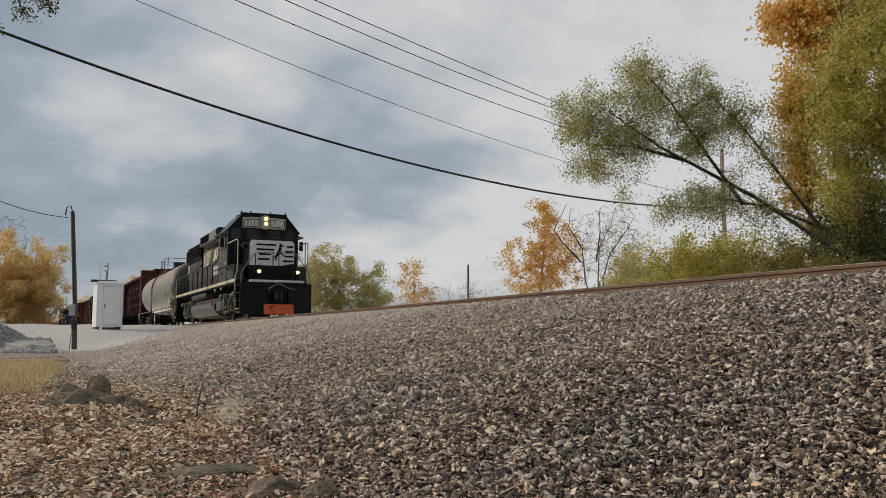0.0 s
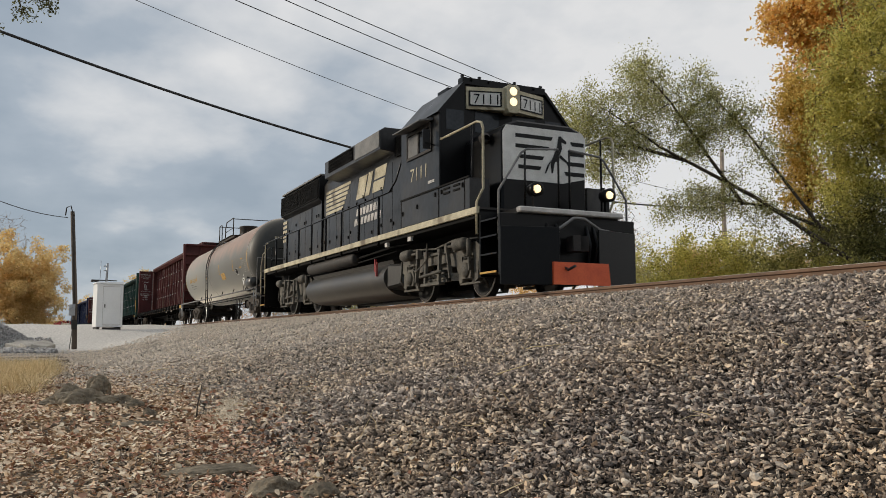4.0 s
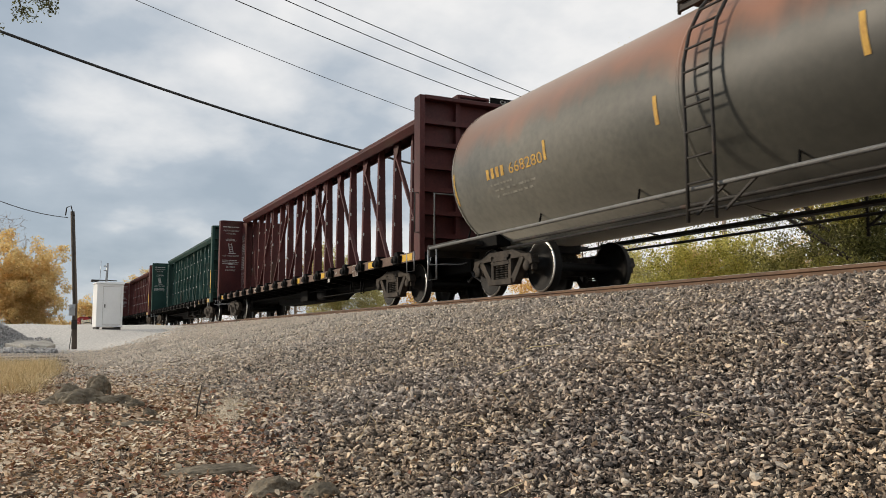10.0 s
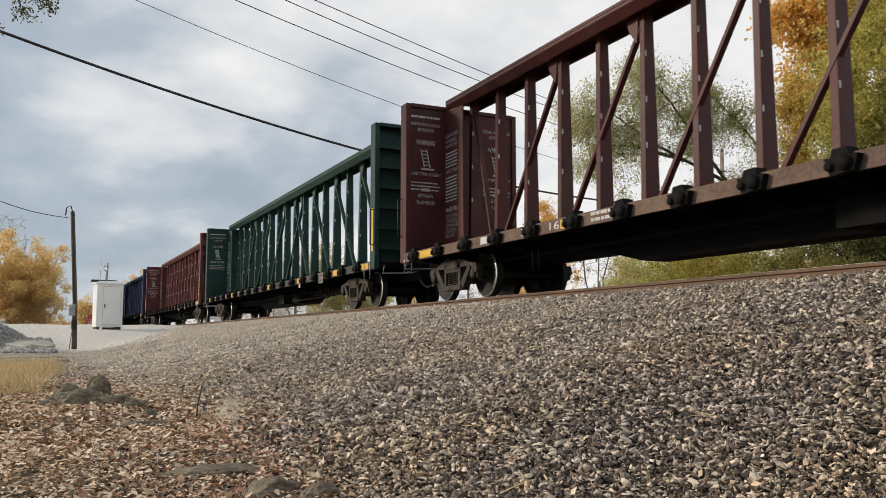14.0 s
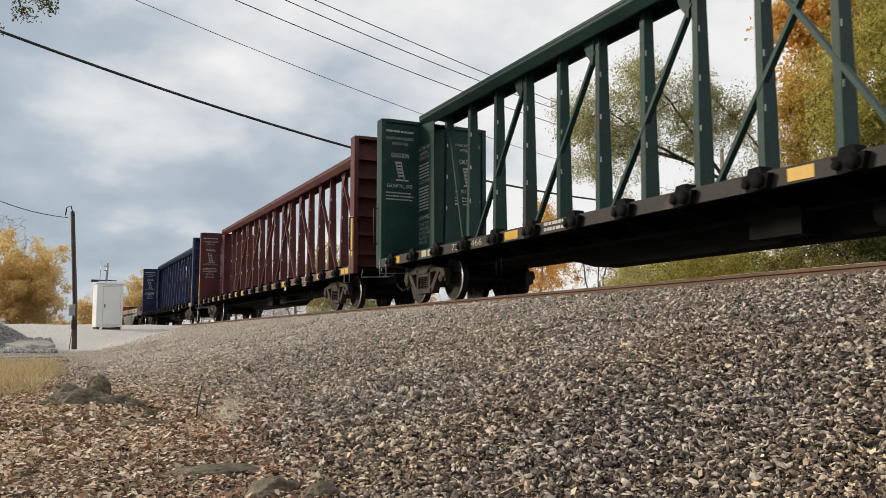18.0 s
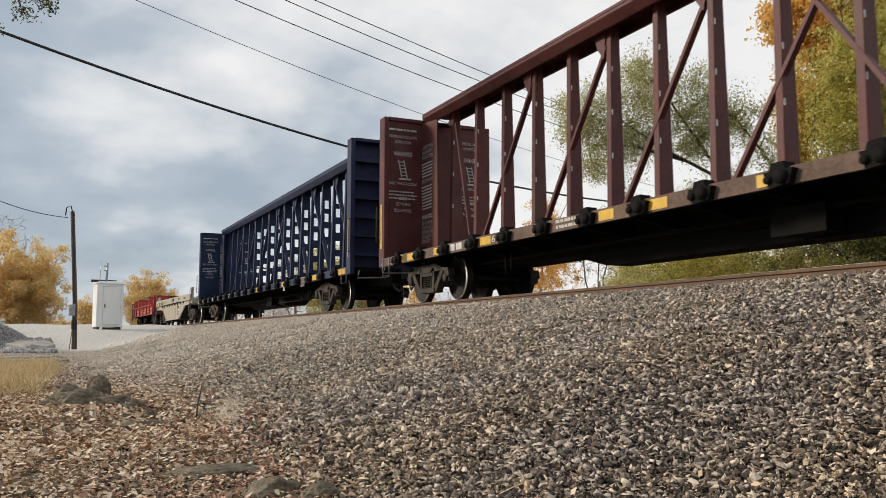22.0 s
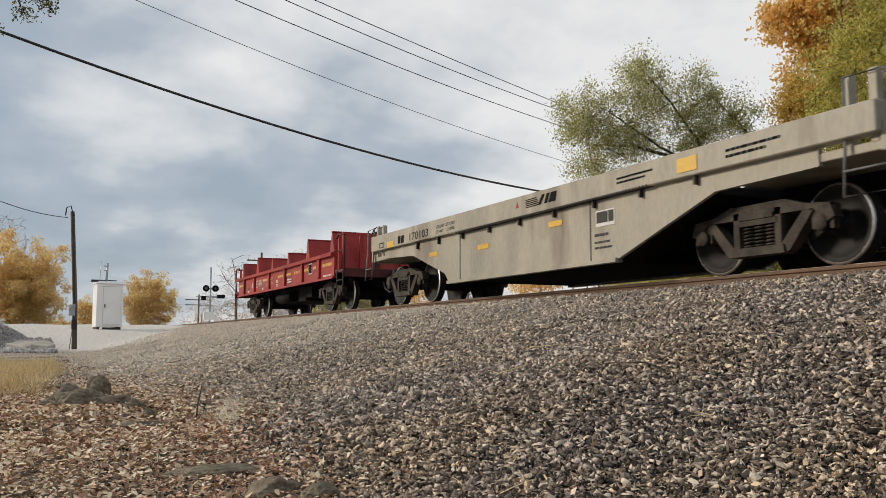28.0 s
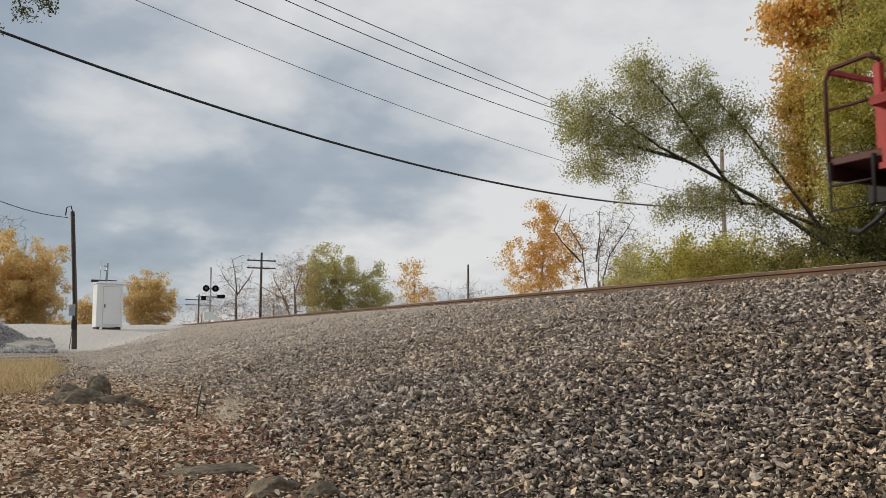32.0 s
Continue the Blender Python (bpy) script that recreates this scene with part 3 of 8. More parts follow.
def build_ballast():
    rng = np.random.default_rng(4)
    label = "crushed grey and brown ballast stones heaped beside the rail"

    def keep(x, y):
        """The foot of the bank is ragged, and thins out towards the crossing."""
        n = len(x)
        inside = (y + rng.normal(size=n) * 0.8 > 2.2 + 0.27 * np.maximum(0, -24 - x)) | (x + rng.normal(size=n) * 3.0 + 0.8 * (y - 3) > -22)
        edge = 1.0 + 0.5 * np.sin(x * 0.8) + 0.3 * np.sin(x * 2.3 + 1)
        return inside & (rng.uniform(0, 1, n) < np.clip((y - edge + 0.9) / 1.1, 0.0, 1)) & (y < 7.7) & (y > 0.2)

    def fan(name, n, d0, d1, power, coarse):
        """Stones over a fan of the bank, in layers, finer near the fan's foot."""
        u = rng.uniform(0, 1, n)
        d = (d0 ** power + u * (d1 ** power - d0 ** power)) ** (1 / power)
        a = np.radians(rng.uniform(-5, 59, n) + np.where(rng.uniform(0, 1, n) < 0.06, np.abs(rng.normal(size=n)) * 9, 0))
        x, y = -d * np.cos(a), d * np.sin(a)
        k = keep(x, y)
        x, y = x[k], y[k]
        size = 1.06 * stone_size(x, y) * rng.choice([0.55, 0.8, 1, 1, 1.3], len(x)) * rng.uniform(0.85, 1.15, len(x))
        z = ground_z(x, y) + rng.uniform(-0.4, 0.9, len(x)) * size
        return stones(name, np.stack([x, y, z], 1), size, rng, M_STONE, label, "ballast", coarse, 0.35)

    fan("ballast", 128000, 1.3, 6.5, 0.72, False)
    fan("ballast_slope", 118000, 6.5, 15.0, 1.0, False)
    for name, n, x0, x1, g in (("ballast_bank", 62000, -27, -12.5, 1.0), ("ballast_far", 30000, -52, -27, 1.25)):
        x, y = rng.uniform(x0, x1, n), rng.uniform(0.6, 7.7, n)
        k = keep(x, y) & (np.hypot(x, y) > 14.5)
        x, y = x[k], y[k]
        size = g * stone_size(x, y) * rng.choice([0.55, 0.8, 1, 1.25], len(x))
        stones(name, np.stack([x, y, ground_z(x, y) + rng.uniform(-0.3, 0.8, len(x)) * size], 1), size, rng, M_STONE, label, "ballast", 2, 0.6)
    # the nearest stones one by one
    bank = thing("ballast_stones", "loose angular ballast stones at the foot of the bank", "ballast", kind="structure")
    shapes = []
    for k in range(8):
        v = (ICO_V * rng.uniform(0.7, 1.25, (12, 1)) + rng.uniform(-0.12, 0.12, (12, 3))) * rng.uniform((0.9, 0.7, 0.4), (1.4, 1.0, 0.7))
        me = bpy.data.meshes.new("stone")
        me.from_pydata([tuple(p) for p in v], [], [tuple(int(i) for i in q) for q in ICO_F])
        me.materials.append(M_STONE_ONE)
        shapes.append(me)
    for k in range(300):
        x, y = -rng.uniform(1.6, 3.6), rng.uniform(1.0, 2.6)
        s = rng.uniform(0.010, 0.017)
        ob = new("stone", shapes[k % 8])
        ob.parent = bank
        ob.matrix_basis = Matrix.LocRotScale((x, y, float(ground_z(x, y)) + 0.75 * s), Euler(rng.uniform((-0.5, -0.5, 0), (0.5, 0.5, 6.2))), Vector((s, s, s)))
    # the bank goes on past the near end
    x, y = -4 + 24 * rng.uniform(0, 1, 34000) ** 1.5, rng.uniform(0.6, 7.7, 34000)
    k = (x + rng.normal(size=34000) * 0.25 > -0.60 * y + 0.3) & keep(x, y)
    x, y = x[k], y[k]
    size = rng.uniform(0.022, 0.044, len(x))
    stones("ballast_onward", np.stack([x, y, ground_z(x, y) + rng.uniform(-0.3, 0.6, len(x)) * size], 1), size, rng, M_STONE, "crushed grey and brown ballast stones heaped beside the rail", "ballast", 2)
    # scattered pebbles on the soil below the bank
    x, y = rng.uniform(-24, -8, 9000), rng.uniform(-1.2, 1.7, 9000)
    stones("pebbles", np.stack([x, y, ground_z(x, y) + 0.004], 1), rng.uniform(0.007, 0.022, 9000), rng, M_STONE, "small loose pebbles on bare soil", "pebbles", 2)
    # sand washed out at the foot of the bank
    q = rng.normal(size=(5000, 2)) * (0.26, 0.07)
    x, y = SAND[0] + q[:, 0] - 0.6 * q[:, 1], SAND[1] + q[:, 1] - 0.22 * q[:, 0]
    stones("sand_patch", np.stack([x, y, ground_z(x, y) + 0.012 + 0.012 * np.exp(-(q[:, 1] / 0.085) ** 2)], 1), rng.uniform(0.004, 0.009, 5000), rng, M_SAND, "patch of pale fine sand among the stones", "sand", 2)
    # between and beyond the rails
    x, y = rng.uniform(-40, 6, 9000), rng.uniform(7.3, 11.5, 9000)
    size = rng.uniform(0.025, 0.045, 9000)
    stones("ballast_between_rails", np.stack([x, y, ground_z(x, y) + 0.2 * size], 1), size, rng, M_STONE, "ballast stones between the ties of the track", "ballast", 2)


def leaf_quads(pos, size, rng, flat, fold=0.3):
    """Folded leaves, two faces each, at pos."""
    n = len(pos)
    base = np.array([(-0.5, 0, 0), (-0.1, -0.32, 0.0), (0.5, 0, 0), (-0.1, 0.32, 0.0)])
    shape = np.repeat(base[None], n, 0)
    lift = rng.uniform(-fold, fold, (n, 2))
    shape[:, 1, 2] = lift[:, 0]; shape[:, 3, 2] = lift[:, 1]
    shape[:, :, 1] *= rng.uniform(0.5, 1.3, (n, 1))
    shape[:, 1, 0] += rng.uniform(-0.2, 0.3, n); shape[:, 3, 0] += rng.uniform(-0.2, 0.3, n)
    shape[:, 0, 2] += rng.uniform(-0.1, 0.2, n); shape[:, 2, 2] += rng.uniform(-0.1, 0.3, n)
    R = turns(n, rng, flat)
    co = np.einsum("nij,nkj->nki", R, shape) * size[:, None, None] + pos[:, None]
    k = np.arange(n) * 4
    faces = np.concatenate([np.stack([k, k + 1, k + 2], 1), np.stack([k, k + 2, k + 3], 1)])
    return co.reshape(-1, 3), faces


def curled_leaves(pos, size, rng):
    """Dry curled leaves: pointed ovals bent along the midrib and the stalk."""
    n = len(pos)
    base = np.array([(-0.55, 0, 0), (-0.22, -0.27, 0), (0.22, -0.22, 0), (0.58, 0, 0), (0.22, 0.22, 0), (-0.22, 0.27, 0), (0.0, 0, 0)])
    shape = np.repeat(base[None], n, 0) * rng.uniform((0.8, 0.7, 1), (1.15, 1.4, 1), (n, 1, 3)) + rng.uniform(-0.06, 0.06, (n, 7, 3)) * (1, 1, 0.5)
    curl, bow = rng.uniform(-0.5, 1.3, (n, 1)), rng.uniform(-0.35, 0.6, (n, 1))
    shape[:, :, 2] += curl * shape[:, :, 1] ** 2 * 2.2 + bow * shape[:, :, 0] ** 2
    co = np.einsum("nij,nkj->nki", turns(n, rng, 0.17), shape) * size[:, None, None] + pos[:, None]
    ring = np.array([(6, a, (a + 1) % 6) for a in range(6)])
    return co, ring


def build_litter():
    rng = np.random.default_rng(9)
    n = 96000
    x = -1.3 - rng.uniform(0.0, 1.0, n) ** 1.35 * 14
    y = rng.uniform(-1.3, 2.0, n)
    k = rng.uniform(0, 1, n) < 0.12
    x[k], y[k] = rng.uniform(-14, 4, k.sum()), -np.abs(rng.normal(size=k.sum())) * 1.6
    # drifted deepest by the foot of the bank
    m = rng.uniform(0, 1, n) < 0.13
    x[m], y[m] = rng.uniform(-4.6, -1.4, m.sum()), rng.uniform(-1.0, 0.9, m.sum())
    # thinner behind and beside the camera
    j = rng.uniform(0, 1, n) < 0.13
    x[j], y[j] = -1.6 + np.abs(rng.normal(size=j.sum())) * 3.2, rng.normal(size=j.sum()) * 1.3 - 0.5
    keep = (rng.uniform(0, 1, n) < np.clip((1.45 - y) / 0.6, 0.05, 1) * np.where(x < -1.2, np.clip((0.40 + y / np.minimum(x, -0.5)) / 0.14, 0.05, 1), np.clip((0.9 - y) / 0.7, 0, 1)) * np.clip((x + 13) / 5, 0.12, 1)) & ((y > 0.06 * x - 2.2) | (k & (y < -0.4)) | j)
    x, y = x[keep], y[keep]
    size = rng.uniform(0.014, 0.038, len(x)) * np.clip(np.hypot(x, y) / 4.0, 0.8, 1.3)
    co, ring = curled_leaves(np.stack([x, y, ground_z(x, y) + rng.uniform(0.004, 0.030, len(x))], 1), size, rng)
    red = rng.uniform(0, 1, len(x)) < 0.14 + 0.35 * np.clip(1 - np.abs(y + 0.24 * x) / 0.5, 0, 1)
    for name, keep, m, label in (("fallen_leaves", ~red, M_LEAF_LITTER, "dry brown and tan leaves lying on the ground"), ("red_leaves", red, M_LEAF_RED, "fallen red-brown leaves among the tan ones")):
        v = co[keep]
        faces = ring[None] + (np.arange(len(v)) * 7)[:, None, None]
        tagged(mesh_object(name, v.reshape(-1, 3), faces.reshape(-1, 3), m), label, "leaves", kind="stuff")
    # strays on the bank, thickest near its foot
    x, y = -0.6 - 12 * rng.uniform(0, 1, 1500) ** 1.8, 1.2 + 5.5 * rng.uniform(0, 1, 1500) ** 2.2
    co, f = leaf_quads(np.stack([x, y, ground_z(x, y) + 0.022], 1), rng.uniform(0.014, 0.032, 1500), rng, 0.3)
    tagged(mesh_object("leaves_on_ballast", co, f, M_LEAF_LITTER), "scattered dry leaves on the ballast stones", "leaves", kind="stuff")


def build_track():
    rail = [(-0.075, -0.175), (0.075, -0.175), (0.075, -0.163), (0.012, -0.14), (0.010, -0.05), (0.036, -0.038), (0.036, -0.006), (0.028, 0), (-0.028, 0), (-0.036, -0.006), (-0.036, -0.038), (-0.010, -0.05), (-0.012, -0.14), (-0.075, -0.163)]
    tr = thing("railway_track", "rusty steel rails on ties in grey ballast", "track", kind="structure")
    run = [60.0, 20.0, 0.0, -20.0, -40.0, -55.0] + [-60.0 - 6 * k for k in range(40)]
    top = [(-0.026, 0.0005), (0.026, 0.0005), (0.026, 0.0025), (-0.026, 0.0025)]
    for o in (-0.755, 0.755):
        for name, prof, m in (("rail", rail, M_RAIL), ("running_surface", top, M_RAILTOP)):
            g, k = Geo(), len(prof)
            for x in run:
                g.v += [(x, track_y(x) + o + a, b) for a, b in prof]
            for j in range(len(run) - 1):
                for c in range(k):
                    g.face([j * k + c, j * k + (c + 1) % k, (j + 1) * k + (c + 1) % k, (j + 1) * k + c])
            part(name, g, m, tr)
    g = Geo()
    x = -60.0
    while x < 12:
        g.box(x, x + 0.23, TRACK_Y - 1.28, TRACK_Y + 1.28, -0.35, -0.178)
        x += 0.53
    tagged(part("ties", g, M_TIE, tr), kind="stuff")
    g = Geo()
    x = -40.0
    while x < 8:
        for y in (TRACK_Y - 0.755, TRACK_Y + 0.755):
            g.box(x + 0.03, x + 0.2, y - 0.16, y + 0.16, -0.178, -0.166)
            for s in (-1, 1):
                g.box(x + 0.10, x + 0.13, y + s * 0.085 - 0.012, y + s * 0.085 + 0.012, -0.166, -0.13)
        x += 0.53
    tagged(part("tie_plates", g, M_RAIL, tr), kind="stuff")


build_ground()
build_track()
build_ballast()
build_litter()


# ---- rolling stock ----
WHEELSETS = []   # (object, radius)


def wheel_mesh(r):
    """One wheelset on its axle, turning about y."""
    g = Geo()
    for s in (-1, 1):
        pr = [(1.03, 0.001), (1.03, 0.075), (0.93, 0.085), (0.93, 0.12), (0.80, 0.13), (0.775, 0.2), (0.79, r - 0.10), (0.815, r - 0.075), (0.815, r - 0.028), (0.80, r), (0.70, r + 0.004), (0.695, r + 0.028), (0.675, r + 0.028), (0.67, r - 0.06), (0.72, r - 0.10), (0.72, 0.2), (0.66, 0.12), (0.66, 0.08), (0.0, 0.08)]
        mis = [0] * (len(pr) - 1)
        mis[8] = 1
        g.lathe([(s * a, b) for a, b in pr], mis=mis)
    g.box(-0.05, 0.05, -1.045, -1.03, -0.05, 0.05)
    return g.mesh("wheelset", [M_WHEEL, M_TREAD])


WHEEL_SMALL, WHEEL_BIG = wheel_mesh(0.457), wheel_mesh(0.508)


def wheelset(parent, x, r):
    ob = part("wheelset", WHEEL_SMALL if r < 0.5 else WHEEL_BIG, None, parent, "dark steel wheels with polished treads", at=(x, 0, r))
    WHEELSETS.append((ob, r))
    return ob


def freight_bogie_mesh():
    g = Geo()
    for s in (-1, 1):
        y0, y1 = s * 0.95, s * 1.10
        # cast side frame: top chord, struts, spring seat, pedestals
        g.prism([(-1.08, 0.50), (-1.02, 0.66), (-0.70, 0.69), (-0.42, 0.78), (0.42, 0.78), (0.70, 0.69), (1.02, 0.66), (1.08, 0.50), (0.98, 0.46), (0.80, 0.62), (-0.80, 0.62), (-0.98, 0.46)], "y", y0, y1)
        for k in (-1, 1):
            g.prism([(k * 0.80, 0.60), (k * 0.68, 0.63), (k * 0.34, 0.26), (k * 0.40, 0.17), (k * 0.48, 0.20)], "y", y0, y1)
            g.prism([(k * 0.27, 0.70), (k * 0.36, 0.70), (k * 0.36, 0.26), (k * 0.27, 0.26)], "y", y0, y1)
            g.prism([(k * 0.76, 0.64), (k * 1.06, 0.62), (k * 1.04, 0.38), (k * 1.00, 0.38), (k * 0.99, 0.50), (k * 0.80, 0.50), (k * 0.79, 0.38), (k * 0.76, 0.40)], "y", s * 0.97, s * 1.07)
        g.prism([(-0.42, 0.17), (0.42, 0.17), (0.40, 0.27), (-0.40, 0.27)], "y", y0 - s * 0.04, y1 + s * 0.03)
        # springs
        for k in (-0.17, 0.0, 0.17):
            for j in range(6):
                z = 0.28 + j * 0.042
                g.lathe([(z, 0.05), (z + 0.006, 0.078), (z + 0.022, 0.078), (z + 0.028, 0.05)], axis="z", centre=(k, s * 1.02, 0), n=8)
        g.box(-0.30, 0.30, s * 0.93, s * 1.11, 0.53, 0.60)
        g.box(-0.26, 0.26, s * 0.95, s * 1.125, 0.60, 0.66)
        for k in (-1, 1):
            g.lathe([(s * 1.0, 0.001), (s * 1.09, 0.10), (s * 1.115, 0.085), (s * 1.115, 0.001)], centre=(k * 0.889, 0, 0.457), n=12)
    g.prism([(-0.2, 0.48), (0.2, 0.48), (0.24, 0.70), (-0.24, 0.70)], "y", -1.0, 1.0)
    g.box(-0.30, 0.30, -0.35, 0.35, 0.60, 0.80)
    for k in (-1, 1):
        g.beam((k * 0.36, -0.8, 0.40), (k * 0.36, 0.8, 0.40), 0.07, 0.12)
        for s in (-1, 1):
            g.box(k * 0.36, k * 0.43, s * 0.70, s * 0.80, 0.30, 0.60)
    return g.mesh("bogie", [M_TRUCK])


BOGIE = freight_bogie_mesh()


def freight_bogie(car, x):
    b = part("bogie", BOGIE, None, car, "rust-brown cast freight truck with coil springs", at=(x, 0, 0))
    for k in (-0.889, 0.889):
        wheelset(b, k, 0.457)
    return b


def coupler(car, x, s):
    """Coupler and draft gear at the end x; s is +1 at the front."""
    g = Geo()
    g.box(x - 0.9 * (s > 0), x + 0.9 * (s < 0), -0.09, 0.09, 0.78, 0.98)
    g.prism([(x, -0.12), (x + s * 0.28, -0.17), (x + s * 0.34, -0.05), (x + s * 0.22, 0.02), (x + s * 0.34, 0.12), (x + s * 0.26, 0.17), (x, 0.12)], "z", 0.74, 1.02)
    part("coupler", g, M_GRIME, car)
    g = Geo()
    g.tube([(x - s * 0.2, -0.3, 0.72), (x + s * 0.05, -0.33, 0.52), (x + s * 0.3, -0.3, 0.40), (x + s * 0.45, -0.25, 0.46)], 0.025, 7)
    part("air_hose", g, M_CABLE, car)


def grab(g, p, q, out, r=0.014):
    """A bent grab iron from p to q that stands off by the vector out."""
    p, q, o = Vector(p), Vector(q), Vector(out)
    g.tube([p, p + o, q + o, q], r, 6)


# -- locomotive --
def blomberg_mesh():
    """A two-axle locomotive truck with outside spring hangers."""
    g = Geo()
    for s in (-1, 1):
        y0, y1 = s * 1.00, s * 1.15
        # cast side frame: a deep beam that arches over both axle boxes, with pedestal legs
        top = [(-1.98, 0.66), (-1.94, 0.92), (-1.72, 1.06), (-1.15, 1.06), (-0.92, 0.98), (0.92, 0.98), (1.15, 1.06), (1.72, 1.06), (1.94, 0.92), (1.98, 0.66)]
        low = [(1.74, 0.66), (1.68, 0.80), (1.06, 0.80), (0.90, 0.62), (0.62, 0.66), (0.45, 0.74), (-0.45, 0.74), (-0.62, 0.66), (-0.90, 0.62), (-1.06, 0.80), (-1.68, 0.80), (-1.74, 0.66)]
        g.prism(top + low, "y", y0, y1)
        g.prism([(-0.95, 0.985), (0.95, 0.985), (0.90, 0.93), (-0.90, 0.93)], "y", y0 - s * 0.03, y1 + s * 0.05)
        for k in (-1, 1):
            g.prism([(k * 0.98, 0.84), (k * 1.12, 0.84), (k * 1.14, 0.30), (k * 1.02, 0.27), (k * 0.90, 0.60)], "y", y0, y1)
            g.prism([(k * 1.62, 0.84), (k * 1.78, 0.84), (k * 1.80, 0.34), (k * 1.66, 0.28)], "y", y0, y1)
            g.box(min(k * 1.00, k * 1.84), max(k * 1.00, k * 1.84), s * 1.02, s * 1.13, 0.245, 0.285)
            # axle box with its round cover, and the coil springs above it
            g.prism([(k * 1.18, 0.36), (k * 1.56, 0.36), (k * 1.58, 0.58), (k * 1.50, 0.72), (k * 1.24, 0.72), (k * 1.16, 0.58)], "y", s * 1.02, s * 1.19)
            g.lathe([(s * 1.19, 0.001), (s * 1.19, 0.15), (s * 1.225, 0.145), (s * 1.24, 0.09), (s * 1.255, 0.08), (s * 1.255, 0.001)], centre=(k * 1.37, 0, 0.52), n=16)
            for dx in (-0.13, 0.13):
                for j in range(4):
                    z = 0.735 + j * 0.03
                    g.lathe([(z, 0.05), (z + 0.004, 0.075), (z + 0.018, 0.075), (z + 0.022, 0.05)], axis="z", centre=(k * 1.37 + dx, s * 1.10, 0), n=8)
            # brake cylinder with its rod, on a bracket
            g.lathe([(k * 1.08, 0.001), (k * 1.08, 0.10), (k * 1.12, 0.125), (k * 1.50, 0.125), (k * 1.54, 0.09), (k * 1.56, 0.001)], axis="x", centre=(0, s * 1.27, 1.03), n=14)
            g.tube([(k * 0.72, s * 1.27, 1.03), (k * 1.08, s * 1.27, 1.03)], 0.03, 8)
            g.box(min(k * 0.66, k * 0.76), max(k * 0.66, k * 0.76), s * 1.22, s * 1.32, 0.90, 1.10)
            g.beam((k * 0.71, s * 1.27, 1.00), (k * 0.84, s * 1.26, 0.40), 0.045, 0.08, (0, 1, 0))
            g.beam((k * 0.84, s * 1.24, 0.42), (k * 1.00, s * 1.10, 0.42), 0.05, 0.16, (0, 0, 1))
            # swing hanger loop
            g.beam((k * 0.34, s * 1.26, 1.00), (k * 0.33, s * 1.28, 0.34), 0.075, 0.06, (0, 1, 0))
            g.box(min(k * 0.28, k * 0.40), max(k * 0.28, k * 0.40), s * 1.12, s * 1.30, 0.95, 1.03)
            # sand pipe
            g.tube([(k * 1.88, s * 1.16, 0.95), (k * 1.92, s * 1.18, 0.5), (k * 1.86, s * 0.95, 0.16)], 0.022, 6)
        # damper beside the outer axle
        g.beam((1.58, s * 1.24, 1.12), (1.62, s * 1.24, 0.50), 0.05, 0.05, (0, 1, 0))
        g.tube([(1.585, s * 1.24, 1.10), (1.605, s * 1.24, 0.76)], 0.055, 8)
        # spring plank and leaf springs between the hangers
        g.box(-0.46, 0.46, s * 1.20, s * 1.34, 0.29, 0.345)
        g.tube([(-0.55, s * 1.31, 0.50), (0.55, s * 1.31, 0.56)], 0.032, 8)
        for j in range(5):
            g.box(-0.50 + 0.05 * j, 0.50 - 0.05 * j, s * 1.06, s * 1.18, 0.35 + j * 0.055, 0.392 + j * 0.055)
        g.tube([(-1.9, s * 1.2, 1.10), (-0.9, s * 1.24, 1.12), (0.1, s * 1.24, 1.05), (0.9, s * 1.24, 1.14), (1.9, s * 1.2, 1.10)], 0.02, 6)
        g.tube([(-0.25, s * 1.28, 1.20), (-0.2, s * 1.31, 0.85), (-0.5, s * 1.33, 0.70), (-0.75, s * 1.33, 0.62), (-0.95, s * 1.31, 0.70)], 0.014, 6)
    g.box(-0.35, 0.35, -1.0, 1.0, 0.45, 0.85)
    g.box(-1.9, -1.75, -0.95, 0.95, 0.55, 0.85).box(1.75, 1.9, -0.95, 0.95, 0.55, 0.85)
    return g.mesh("bogie", [M_LOCOTRUCK])


